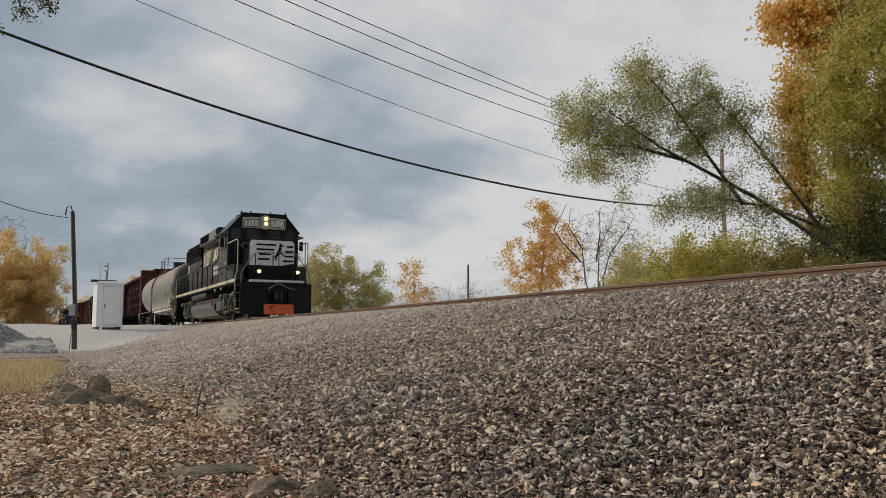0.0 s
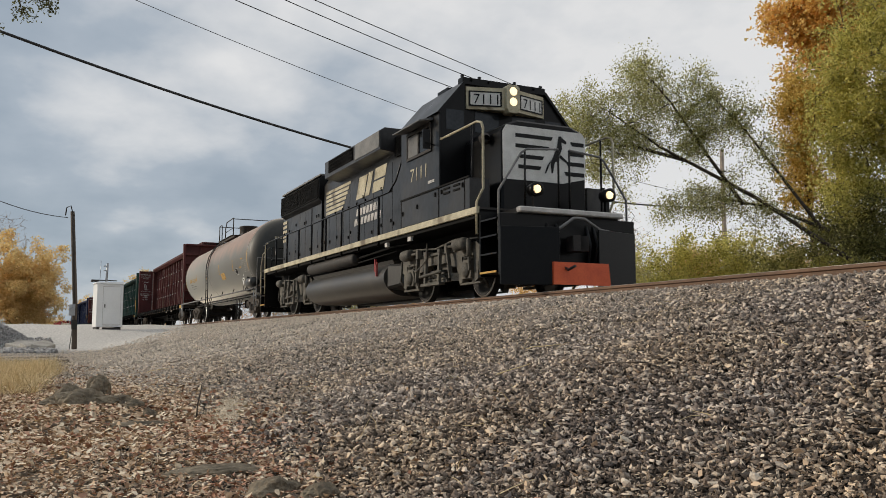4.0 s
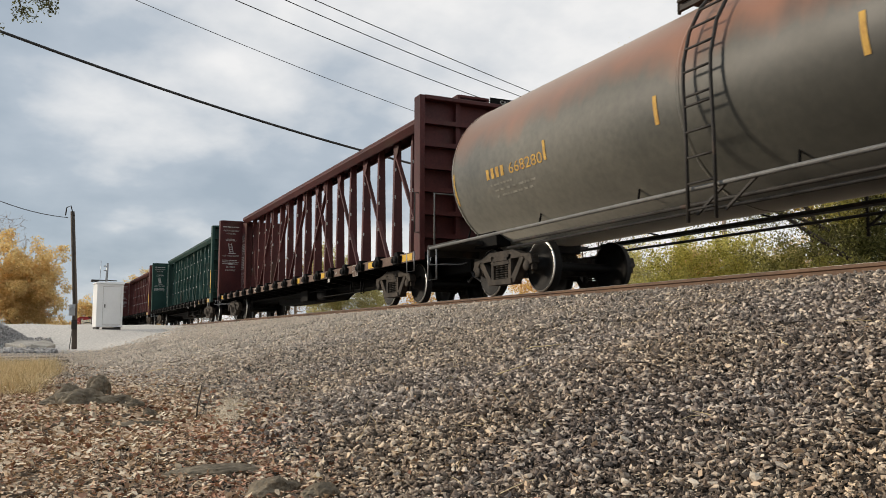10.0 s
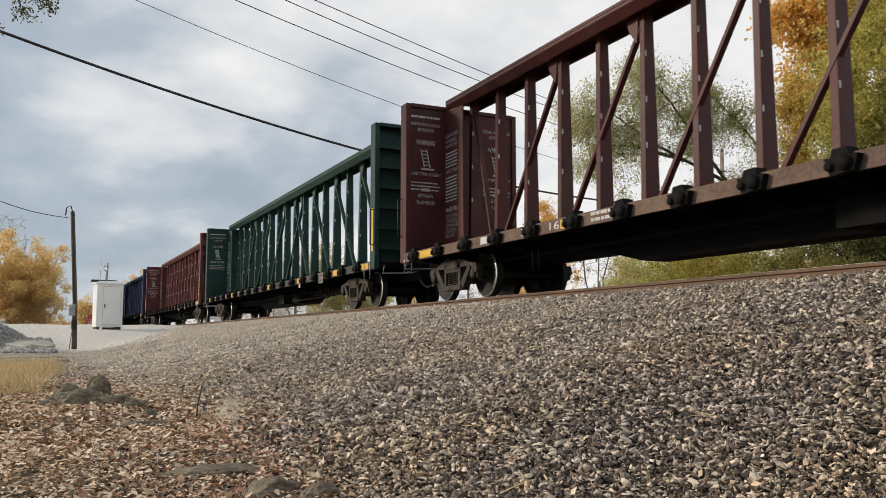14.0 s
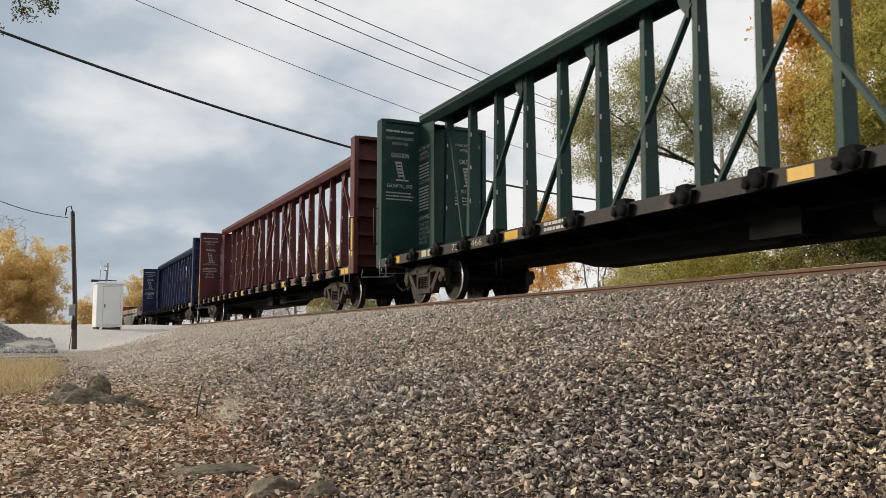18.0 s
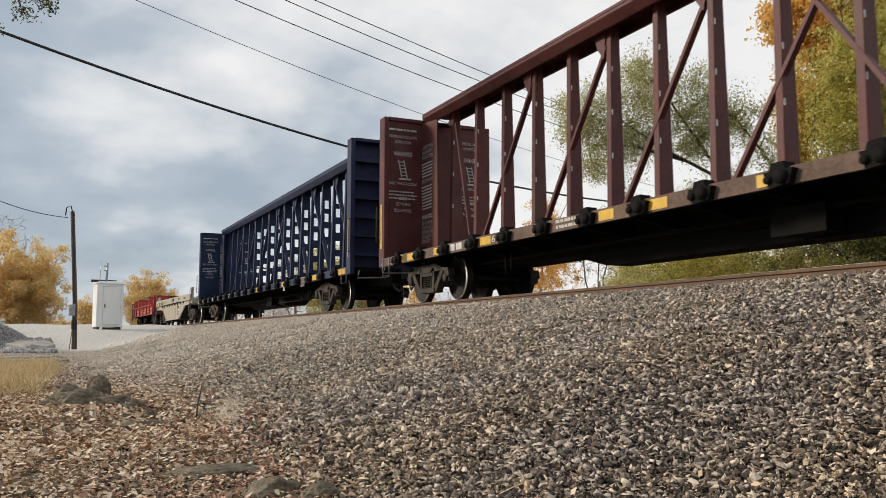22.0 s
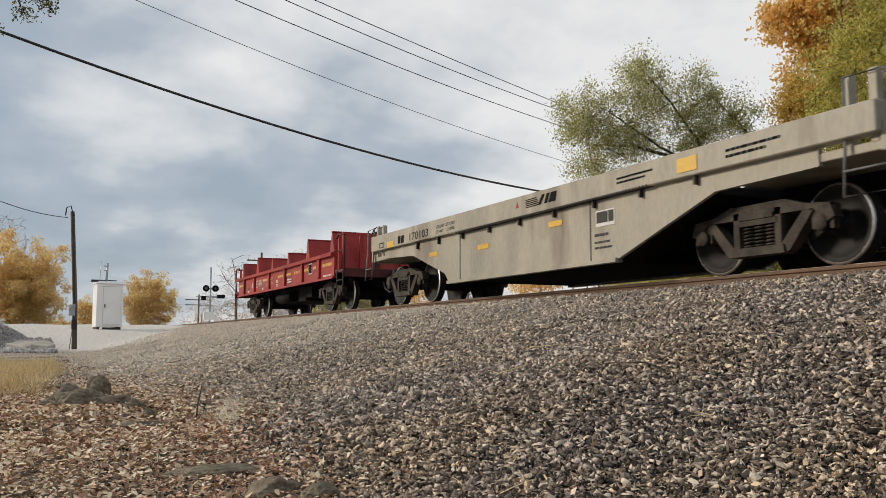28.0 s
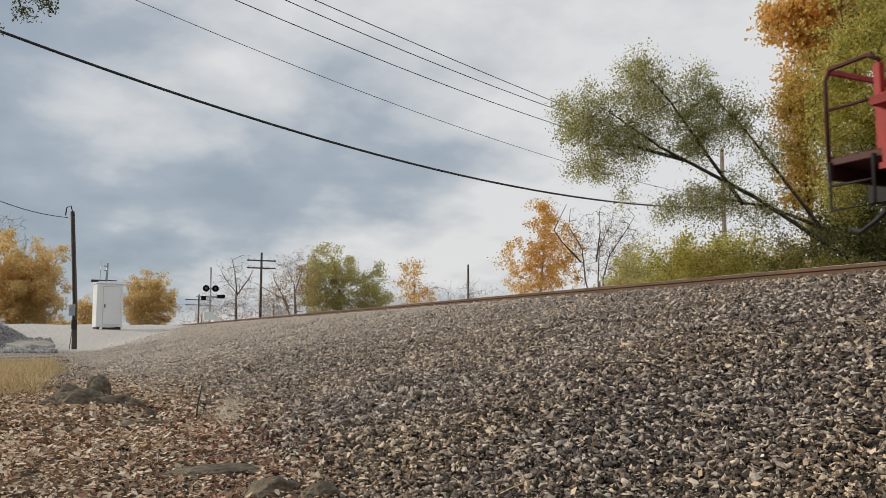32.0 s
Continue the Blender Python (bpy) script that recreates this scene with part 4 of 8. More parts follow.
def build_locomotive():
    """A four-axle freight locomotive, nose forward."""
    lo = thing("locomotive", "black freight diesel locomotive with white striped nose and lit headlights", "locomotive")
    bg = blomberg_mesh()
    for x in (5.43, -5.42):
        b = part("bogie", bg, None, lo, "dusty brown cast locomotive truck", at=(x, 0, 0))
        for k in (-1.372, 1.372):
            wheelset(b, k, 0.508)
    # underframe
    g = Geo()
    g.box(-8.6, 8.4, -0.75, 0.75, 0.98, 1.45)
    g.box(-8.0, 7.86, -1.48, 1.48, 1.40, 1.56)
    g.box(-3.1, 4.1, -0.9, 0.9, 0.5, 1.0)
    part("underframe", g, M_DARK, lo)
    g = Geo().box(-8.0, 7.9, -1.54, -1.475, 1.47, 1.60).box(-8.0, 7.9, 1.475, 1.54, 1.47, 1.60)
    part("side_sill", g, M_CREAM, lo, "faded cream sill stripe", bevel=0.006)
    g = Geo().box(-8.6, 7.88, -1.47, 1.47, 1.56, 1.60)
    part("walkway", g, M_GRIME, lo)
    # long hood
    hood = [(-0.86, 1.60), (-0.86, 3.86), (-0.72, 4.08), (0.72, 4.08), (0.86, 3.86), (0.86, 1.60)]
    part("long_hood", Geo().prism(hood, "x", -8.05, 4.3), M_HOOD, lo, "dusty black engine hood", bevel=0.012)
    # hood doors, proud panels with latches
    latch = Geo().box(-0.02, 0.02, -0.012, 0.012, 0, 0.09).mesh("latch", [M_DARK])
    rng = random.Random(8)
    x = -7.9
    while x < 4.0:
        w = rng.choice((0.52, 0.66, 0.66, 0.80))
        w = min(w, 4.25 - x)
        for s in (-1, 1):
            g = Geo().box(x + 0.012, x + w - 0.012, *sorted((s * 0.862, s * 0.880)), 1.70, 2.55 if x < -3.4 and rng.random() < 0.5 else 3.34 if x < -3.4 else 3.56)
            d = part("hood_door", g, M_HOOD, lo)
            for z in (2.0, 2.9):
                part("latch", latch, None, d, at=(x + (0.08 if rng.random() < 0.4 else w - 0.08), s * 0.892, z + rng.uniform(-0.1, 0.1)))
        x += w
    for s in (-1, 1):
        part("hood_seam", Geo().box(-3.42, -3.37, *sorted((s * 0.86, s * 0.93)), 1.62, 3.9), M_BLACK, lo)
    # radiator section with grilles and fans
    g = Geo()
    g.prism([(-0.86, 3.36), (-1.02, 3.46), (-1.02, 4.10), (-0.86, 4.22), (0.86, 4.22), (1.02, 4.10), (1.02, 3.46), (0.86, 3.36)], "x", -7.85, -3.38)
    part("radiator_housing", g, M_BLACK, lo, bevel=0.01)
    for s in (-1, 1):
        for x0, x1 in ((-7.78, -5.66), (-5.60, -3.44)):
            g = Geo().box(x0, x1, *sorted((s * 1.022, s * 1.03)), 3.50, 4.07)
            n = 30
            for j in range(n):
                xx = x0 + (x1 - x0) * (j + 0.5) / n
                g.box(xx - 0.012, xx + 0.012, *sorted((s * 1.03, s * 1.052)), 3.52, 4.05)
            for z in (3.49, 4.06):
                g.box(x0, x1, *sorted((s * 1.03, s * 1.058)), z, z + 0.025)
            part("radiator_grille", g, M_DARK, lo, "black slatted radiator grille")
    part("roof_edge", Geo().box(-7.87, -3.36, -0.99, -0.84, 4.20, 4.245).box(-7.87, -3.36, 0.84, 0.99, 4.20, 4.245), M_RAILING, lo, "pale worn roof edge")
    lug = Geo().box(-0.05, 0.05, -0.02, 0.02, 0, 0.06).mesh("lifting_lug", [M_RAILING])
    for x in (-7.4, -6.5, -5.9, -5.4, -4.9, -4.1):
        part("lifting_lug", lug, None, lo, at=(x, -0.9, 4.245))
    for x in (-6.9, -5.5, -4.1):
        g = Geo()
        g.lathe([(4.21, 0.62), (4.33, 0.62), (4.36, 0.58), (4.36, 0.52), (4.30, 0.5), (4.30, 0.001)], axis="z", centre=(x, 0, 0), n=24)
        for j in range(8):
            a = j * math.pi / 4
            g.beam((x, 0, 4.34), (x + 0.56 * math.cos(a), 0.56 * math.sin(a), 4.34), 0.02, 0.02)
        part("cooling_fan", g, M_GRIME, lo)
    # dynamic brake housing and inertial filter
    g = Geo()
    g.prism([(-0.86, 3.74), (-1.30, 3.80), (-1.30, 4.28), (-1.18, 4.36), (1.18, 4.36), (1.30, 4.28), (1.30, 3.80), (0.86, 3.74)], "x", -1.95, 2.45)
    part("brake_blister", g, M_HOOD, lo, "dusty overhanging brake housing", bevel=0.012)
    for s in (-1, 1):
        g = Geo().box(-1.55, 0.50, *sorted((s * 1.302, s * 1.312)), 3.90, 4.25)
        for j in range(24):
            xx = -1.52 + 2.0 * j / 23
            g.box(xx - 0.008, xx + 0.008, *sorted((s * 1.312, s * 1.33)), 3.91, 4.24)
        for j in range(4):
            z = 3.93 + j * 0.1
            g.box(-1.55, 0.50, *sorted((s * 1.312, s * 1.326)), z, z + 0.012)
        part("air_grille", g, M_DARK, lo, "mesh grille with black slats")
        g = Geo().box(0.66, 2.40, *sorted((s * 1.302, s * 1.316)), 3.86, 4.27)
        part("blister_panel", g, M_RAILING, lo, "paler dusty housing panel")
        g = Geo().box(2.5, 4.28, *sorted((s * 0.87, s * 0.93)), 3.62, 4.12)
        for j in range(26):
            xx = 2.55 + 1.69 * j / 25
            g.box(xx - 0.012, xx + 0.012, *sorted((s * 0.93, s * 0.955)), 3.64, 4.10)
        part("inertial_filter_grille", g, M_DARK, lo)
    for x in (-1.1, 0.6, 2.0):
        part("roof_fan", Geo().lathe([(4.36, 0.5), (4.46, 0.5), (4.46, 0.42), (4.40, 0.4), (4.40, 0.001)], axis="z", centre=(x, 0, 0), n=20), M_GRIME, lo)
    g = Geo().box(2.9, 3.7, -0.25, 0.25, 4.08, 4.30)
    part("exhaust_stack", g, M_GRIME, lo, bevel=0.03)
    # cab
    cabp = [(-1.53, 1.60), (-1.53, 3.78), (-0.97, 4.42), (0.97, 4.42), (1.53, 3.78), (1.53, 1.60)]
    part("cab", Geo().prism(cabp, "x", 4.33, 6.30), M_HOOD, lo, "black operator's cab", bevel=0.015)
    g = Geo().prism([(-1.60, 3.74), (-0.99, 4.46), (0.99, 4.46), (1.60, 3.74), (1.54, 3.74), (0.96, 4.40), (-0.96, 4.40), (-1.54, 3.74)], "x", 4.25, 6.36)
    part("cab_roof", g, M_BLACK, lo)
    for s in (-1, 1):
        ww = part("cab_window", Geo().box(4.74, 5.90, *sorted((s * 1.532, s * 1.540)), 3.07, 3.56), M_GLASS, lo, "dark sliding side window")
        g = Geo()
        for a, b, c, d in ((4.68, 5.96, 3.02, 3.08), (4.68, 5.96, 3.55, 3.61), (4.68, 4.75, 3.02, 3.61), (5.89, 5.96, 3.02, 3.61), (5.29, 5.34, 3.04, 3.58)):
            g.box(a, b, *sorted((s * 1.532, s * 1.562)), c, d)
        part("window_frame", g, M_GRIME, ww)
        # one pane's reflection is a flat pale grey sheet over the glass
        part("window_pane", Geo().box(4.76, 5.28, *sorted((s * 1.541, s * 1.547)), 3.09, 3.54), M_RAILING, ww, "pane coloured pale grey for a reflection")
        g = Geo().hexa([(4.60, s * 1.53, 3.66), (6.02, s * 1.53, 3.66), (6.02, s * 1.86, 3.60), (4.60, s * 1.86, 3.60), (4.60, s * 1.53, 3.72), (6.02, s * 1.53, 3.72), (6.02, s * 1.86, 3.625), (4.60, s * 1.86, 3.625)])
        part("sunshade", g, M_RAILING, lo, "pale sheet-metal window awning")
        g = Geo().beam((6.05, s * 1.53, 3.12), (6.12, s * 1.74, 3.14), 0.02, 0.02).box(6.07, 6.11, *sorted((s * 1.64, s * 1.80)), 3.02, 3.42)
        part("mirror", g, M_BLACK, lo)
        part("cab_ledge", Geo().box(4.33, 7.62, *sorted((s * 1.53, s * 1.552)), 2.19, 2.225), M_DARK, lo)
        # lower side cabinet that runs on past the cab, with its doors
        band = part("side_cabinet", Geo().box(6.30, 7.62, *sorted((s * 1.10, s * 1.528)), 1.60, 2.19), M_HOOD, lo, "dusty side cabinet with louvres", bevel=0.01)
        for x in (4.34, 6.26, 7.40):
            part("panel_joint", Geo().box(x, x + 0.018, *sorted((s * 1.53, s * 1.536)), 1.61, 2.19), M_DARK, lo)
        for x, z in ((4.45, 1.86), (5.22, 1.92), (6.12, 2.04), (6.42, 2.05), (7.34, 2.04)):
            part("latch", latch, None, lo, at=(x, s * 1.541, z))
        for x in (6.52, 6.95):
            for z in (2.02, 2.11):
                part("louvre", Geo().box(x, x + 0.26, *sorted((s * 1.528, s * 1.55)), z, z + 0.035), M_DARK, band)
    part("cab_front", Geo().prism([(a * 0.985, b - 0.02) for a, b in cabp], "x", 6.302, 6.306), M_BLACK, lo)
    for s in (-1, 1):
        for a, b in ((0.16, 0.72), (0.98, 1.38)):
            part("windshield", Geo().box(6.306, 6.316, *sorted((s * a, s * b)), 3.42, 3.84), M_GLASS, lo)
    # number boards, set back to both sides of the headlight
    for s in (-1, 1):
        def brow(y0, y1, z0, z1, lift, depth=0.02):
            pts = []
            for z in (z0, z1):
                for y, o in ((y0, 0), (y1, 0), (y1, -depth), (y0, -depth)):
                    pts.append((6.60 + lift + o - 0.26 * y / 0.93, s * y, z))
            return Geo().hexa(pts)
        part("cab_brow", brow(0.0, 0.93, 3.88, 4.35, 0.0, 0.22), M_CREAM, lo, "cream band round the number boards")
        bd = part("number_board", brow(0.25, 0.86, 3.97, 4.24, 0.012), M_WHITE, lo, "cream number board with rounded ends")
        for y0, y1, z0, z1 in ((0.22, 0.89, 3.945, 3.97), (0.22, 0.89, 4.24, 4.265), (0.22, 0.25, 3.96, 4.25), (0.86, 0.89, 3.96, 4.25)):
            part("board_frame", brow(y0, y1, z0, z1, 0.022), M_BLACK, bd)
        nb = words("road_number", "7111", lo, M_BLACK, (0, s * 0.555, 3.995), 0.30, "+x", width=0.50, centre=True)
        for v in nb.data.vertices:
            v.co.x = 6.60 + 0.018 - 0.26 * abs(v.co.y) / 0.93
    g = Geo().prism([(-0.16, 3.92), (-0.16, 4.36), (-0.10, 4.42), (0.10, 4.42), (0.16, 4.36), (0.16, 3.92), (0.10, 3.82), (-0.10, 3.82)], "x", 6.40, 6.66)
    hl = part("headlight_housing", g, M_CREAM, lo, bevel=0.01)
    for z in (4.06, 4.28):
        part("headlight", Geo().lathe([(6.663, 0.001), (6.663, 0.075), (6.66, 0.09), (6.60, 0.09)], axis="x", centre=(0, 0, z), n=16), M_LAMP, hl, "lit round headlight")
    g = Geo()
    for y in (-0.8, -0.4, 0.2, 0.7):
        g.box(6.0, 6.36, y, y + 0.14, 4.44, 4.53)
    g.box(6.10, 6.30, -1.0, 1.0, 4.44, 4.56)
    for y in (-0.95, -0.55, 0.3, 0.95):
        g.box(6.16, 6.22, y - 0.025, y + 0.025, 4.50, 4.64)
    g.box(5.0, 5.5, -0.95, -0.75, 4.42, 4.56).box(4.6, 4.9, -0.7, -0.5, 4.44, 4.60)
    part("roof_horn_bar", g, M_BLACK, lo)
    # short hood (nose)
    nose = [(-0.95, 1.55), (-0.95, 3.10), (-0.86, 3.24), (-0.60, 3.34), (0.60, 3.34), (0.86, 3.24), (0.95, 3.10), (0.95, 1.55)]
    part("short_hood", Geo().prism(nose, "x", 6.30, 7.82), M_BLACK, lo, "black nose with white stripes", bevel=0.04)
    part("nose_bell", Geo().lathe([(7.30, 0.001), (7.30, 0.11), (7.38, 0.12), (7.44, 0.06)], axis="x", centre=(0, -1.06, 3.02), n=14), M_GRIME, lo)
    g = Geo().prism([(-0.93, 2.18), (-0.94, 3.09), (-0.86, 3.22), (0.86, 3.22), (0.94, 3.09), (0.93, 2.30), (0.40, 2.18)], "x", 7.822, 7.828)
    np_ = part("nose_panel", g, M_WHITE, lo, "white nose panel")
    for j, (a, b) in enumerate(((-0.66, 0.18), (-0.66, 0.10), (-0.56, -0.02), (-0.60, -0.08))):
        z = 3.00 - j * 0.20
        part("nose_stripe", Geo().prism([(a, z), (b - 0.04, z), (b, z + 0.075), (a, z + 0.075)], "x", 7.828, 7.832), M_BLACK, np_)
        part("nose_stripe", Geo().prism([(0.62 - 0.05 * j, z - 0.06), (0.90, z - 0.06), (0.90, z + 0.02), (0.58 - 0.05 * j, z + 0.02)], "x", 7.828, 7.832), M_BLACK, np_)
    g = Geo()
    for q in ([(-0.12, 2.45), (0.08, 2.50), (0.20, 2.82), (0.06, 2.84)], [(0.06, 2.80), (0.20, 2.80), (0.16, 3.10), (0.10, 3.08)], [(0.12, 2.98), (0.14, 3.10), (0.32, 2.98), (0.30, 2.92)], [(-0.12, 2.47), (0.0, 2.50), (-0.06, 2.22), (-0.10, 2.22)], [(-0.20, 2.40), (-0.10, 2.52), (-0.24, 2.20), (-0.28, 2.20)], [(0.10, 2.60), (0.16, 2.66), (0.34, 2.52), (0.32, 2.48)]):
        g.prism([(0.22 + 0.85 * a, 2.74 + 0.85 * (b - 2.66)) for a, b in q], "x", 7.833, 7.837)
    part("nose_emblem", g, M_BLACK, lo)
    # front platform, anticlimber, lights
    part("front_platform", Geo().box(7.82, 8.62, -1.10, 1.10, 1.40, 1.50), M_BLACK, lo)
    part("anticlimber", Geo().box(8.60, 8.76, -1.12, 1.12, 1.42, 1.52), M_STENCIL, lo, "pale grey anticlimber edge", bevel=0.02)
    for y in (-0.72, 0.86):
        r = part("ditch_light", Geo().lathe([(8.72, 0.001), (8.72, 0.060), (8.70, 0.072), (8.55, 0.072)], axis="x", centre=(0, y, 1.86), n=14), [M_LAMP], lo, "lit round ditch light")
        part("lamp_case", Geo().lathe([(8.50, 0.001), (8.50, 0.12), (8.71, 0.13), (8.71, 0.095)], axis="x", centre=(0, y, 1.86), n=14), M_BLACK, r)
        part("lamp_post", Geo().box(8.55, 8.62, y - 0.04, y + 0.04, 1.48, 1.76), M_BLACK, r)
    # handrails of the front platform and step wells
    for s in (-1, 1):
        part("step_rail", Geo().tube([(6.32, s * 1.50, 3.19), (7.80, s * 1.47, 3.21), (7.96, s * 1.46, 3.16), (8.02, s * 1.46, 3.04), (8.02, s * 1.46, 1.92), (7.84, s * 1.50, 1.70), (7.84, s * 1.50, 1.10)], 0.024, 7), M_CREAM, lo, "worn cream handrail beside the steps")
        part("rail_post", Geo().tube([(7.60, s * 1.47, 1.60), (7.60, s * 1.47, 3.20)], 0.02, 6), M_BLACK, lo)
        part("corner_rail", Geo().tube([(8.48, s * 1.40, 0.95), (8.48, s * 1.40, 1.82), (8.46, s * 0.92, 2.54), (8.46, s * 0.80, 2.62), (8.46, s * 0.12, 2.68)], 0.022, 6), M_RAILING, lo, "grey corner handrail")
        part("rail_post", Geo().tube([(8.46, s * 0.12, 1.50), (8.46, s * 0.12, 2.68)], 0.02, 6), M_BLACK, lo)
        part("rail_post", Geo().tube([(8.46, s * 0.84, 1.50), (8.46, s * 0.84, 2.60)], 0.02, 6), M_BLACK, lo)
    for e, s in ((8.55, 1), (-8.72, -1)):
        g = Geo().box(*sorted((e, e + s * 0.08)), -1.46, 1.46, 0.30, 1.40).box(*sorted((e - s * 0.6, e + s * 0.06)), -0.5, 0.5, 0.7, 1.3)
        part("pilot_plate", g, M_BLACK, lo, bevel=0.01)
        for k in (-1, 1):
            g = Geo().prism([(e + s * 0.06, k * 1.46), (e + s * 0.10, k * 1.46), (e + s * 0.38, k * 0.42), (e + s * 0.34, k * 0.42)], "z", 0.13, 1.16)
            part("plow_wing", g, M_BLACK, lo, bevel=0.008)
        g = Geo().prism([(-0.56, 0.54), (0.62, 0.54), (0.66, 0.14), (-0.56, 0.14)], "x", *sorted((e + s * 0.34, e + s * 0.385)))
        part("plow_centre", g, M_ORANGE if s > 0 else M_BLACK, lo, "orange-red plow centre" if s > 0 else "")
        if s > 0:
            g = Geo().tube([(8.72, -0.75, 0.98), (8.86, -0.45, 1.10), (8.90, -0.1, 1.34), (8.90, 0.12, 1.34), (8.86, 0.5, 1.16), (8.72, 0.8, 1.16)], 0.028, 7)
            part("uncoupling_lever", g, M_RAILING, lo, "grey bent uncoupling bar")
        coupler(lo, e + s * 0.15, s)
        for y in (-0.5, -0.3, 0.35, 0.5):
            part("air_hose", Geo().tube([(e + s * 0.08, y, 1.25), (e + s * 0.2, y * 1.05, 0.9), (e + s * 0.14, y, 0.55)], 0.025, 6), M_CABLE, lo)
        # steps
        for ys in (-1, 1):
            g = Geo()
            for z in (0.35, 0.68, 1.0, 1.3):
                g.box(*sorted((e - s * 0.62, e - s * 0.02)), *sorted((ys * 1.12, ys * 1.48)), z, z + 0.03)
            g.box(*sorted((e - s * 0.64, e - s * 0.61)), *sorted((ys * 1.12, ys * 1.48)), 0.30, 1.5)
            part("steps", g, M_BLACK, lo)
            g = Geo().box(*sorted((e - s * 0.62, e - s * 0.02)), *sorted((ys * 1.48, ys * 1.492)), 0.35, 0.385)
            part("step_edge", g, M_FADED, lo)
            if s < 0:
                g = Geo()
                g.tube([(e - s * 0.66, ys * 1.5, 0.75), (e - s * 0.66, ys * 1.5, 2.35), (e - s * 0.8, ys * 1.5, 2.48), (e - s * 1.0, ys * 1.5, 2.5)], 0.022, 6)
                g.tube([(e + s * 0.02, ys * 1.47, 0.75), (e + s * 0.04, ys * 1.47, 1.75), (e, ys * 1.42, 2.2), (e - s * 0.05, ys * 1.2, 2.45)], 0.022, 6)
                part("grab_rail", g, M_CREAM, lo, "worn cream grab rail")
        if s < 0:
            pm = Geo().tube([(0, 0, 1.5), (0, 0, 2.45)], 0.02, 6).mesh("rail_post", [M_BLACK])
            for y in (-1.1, -0.45, 0.45, 1.1):
                part("rail_post", pm, None, lo, at=(e + s * 0.02, y, 0))
            for y in (-1.1, 0.45):
                part("end_rail", Geo().tube([(e + s * 0.02, y, 2.45), (e + s * 0.02, y + 0.65, 2.45)], 0.02, 6), M_BLACK, lo)
            part("end_rail", Geo().tube([(e + s * 0.02, -1.1, 2.0), (e + s * 0.02, 1.1, 2.0)], 0.015, 6), M_BLACK, lo)
    # side handrails
    for s in (-1, 1):
        pm = Geo().tube([(0, 0, 0), (0, 0, 1.17)], 0.03, 6).mesh("handrail_post", [M_BLACK])
        for x in [2.9 - 1.35 * k for k in range(9)]:
            part("handrail_post", pm, None, lo, at=(x, s * 1.5, 1.35))
        g = Geo().tube([(-8.3, s * 1.5, 2.45), (-7.9, s * 1.5, 2.52), (3.55, s * 1.5, 2.54), (3.85, s * 1.46, 2.75), (4.3, s * 1.36, 3.6)], 0.02, 6)
        part("handrail", g, M_BLACK, lo)
    # fuel tank and air reservoirs
    for s in (-1, 1):
        fuel = [(s * 0.2, 1.0), (s * 1.22, 1.03)] + [(s * (0.86 + 0.58 * math.cos(a)), 0.60 + 0.42 * math.sin(a)) for a in np.linspace(1.0, -1.57, 44)] + [(s * 0.2, 0.18)]
        part("fuel_tank", Geo().prism(fuel, "x", -3.2, 3.1), M_FUEL, lo, "large rounded black fuel tank")
        part("tank_end", Geo().hexa([(3.1, s * 0.2, 0.22), (3.55, s * 0.2, 0.30), (3.55, s * 1.15, 0.42), (3.1, s * 1.38, 0.34), (3.1, s * 0.2, 1.0), (3.55, s * 0.2, 0.95), (3.55, s * 1.15, 0.90), (3.1, s * 1.38, 0.92)]), M_FUEL, lo, "dark tapered tank end", bevel=0.05)
        g = Geo().lathe([(-3.25, 0.001), (-3.2, 0.13), (-3.1, 0.17), (0.8, 0.17), (0.88, 0.13), (0.9, 0.001)], axis="x", centre=(0, s * 1.28, 1.24), n=16)
        part("air_reservoir", g, M_GRIME, lo)
        g = Geo().tube([(0.9, s * 1.25, 1.25), (3.2, s * 1.25, 1.32), (4.2, s * 1.2, 1.3)], 0.03, 6).tube([(1.0, s * 1.3, 1.12), (3.6, s * 1.3, 1.18)], 0.02, 6)
        part("pipe", g, M_DARK, lo)
        g = Geo().box(2.55, 2.61, *sorted((s * 1.43, s * 1.47)), 0.78, 1.08).box(2.66, 2.72, *sorted((s * 1.44, s * 1.48)), 0.66, 0.94).box(2.60, 2.67, *sorted((s * 1.42, s * 1.45)), 0.74, 1.0)
        part("sight_gauge", g, M_RED, lo)
    words("cab_number", "7111", lo, M_CREAM, (4.84, -1.536, 2.54), 0.40, width=0.82)
    # painted emblem: stripes and plain shapes
    for j in range(6):
        z = 3.52 - j * 0.125
        part("hood_stripe", Geo().box(-3.05, -0.85 - j * 0.13, -0.889, -0.883, z, z + 0.085), M_CREAM, lo, "faded cream hood stripe")
    for j in range(5):
        z = 3.2 - j * 0.16
        part("hood_stripe", Geo().box(-8.02, -7.52 + 0.02 * j, -0.889, -0.883, z, z + 0.10), M_CREAM, lo, "faded cream hood stripe")
    g = Geo()
    for q in ([(-0.40, 2.98), (0.22, 2.98), (0.50, 3.56), (-0.12, 3.56)], [(0.30, 2.98), (0.62, 2.98), (0.92, 3.58), (0.60, 3.58)],
              [(0.84, 2.98), (1.62, 2.98), (1.74, 3.26), (0.96, 3.26)], [(0.98, 3.31), (1.76, 3.31), (1.88, 3.60), (1.10, 3.60)]):
        g.prism(q, "y", -0.889, -0.883)
    part("hood_emblem", g, M_CREAM, lo, "faded cream emblem shapes")
    g = Geo()
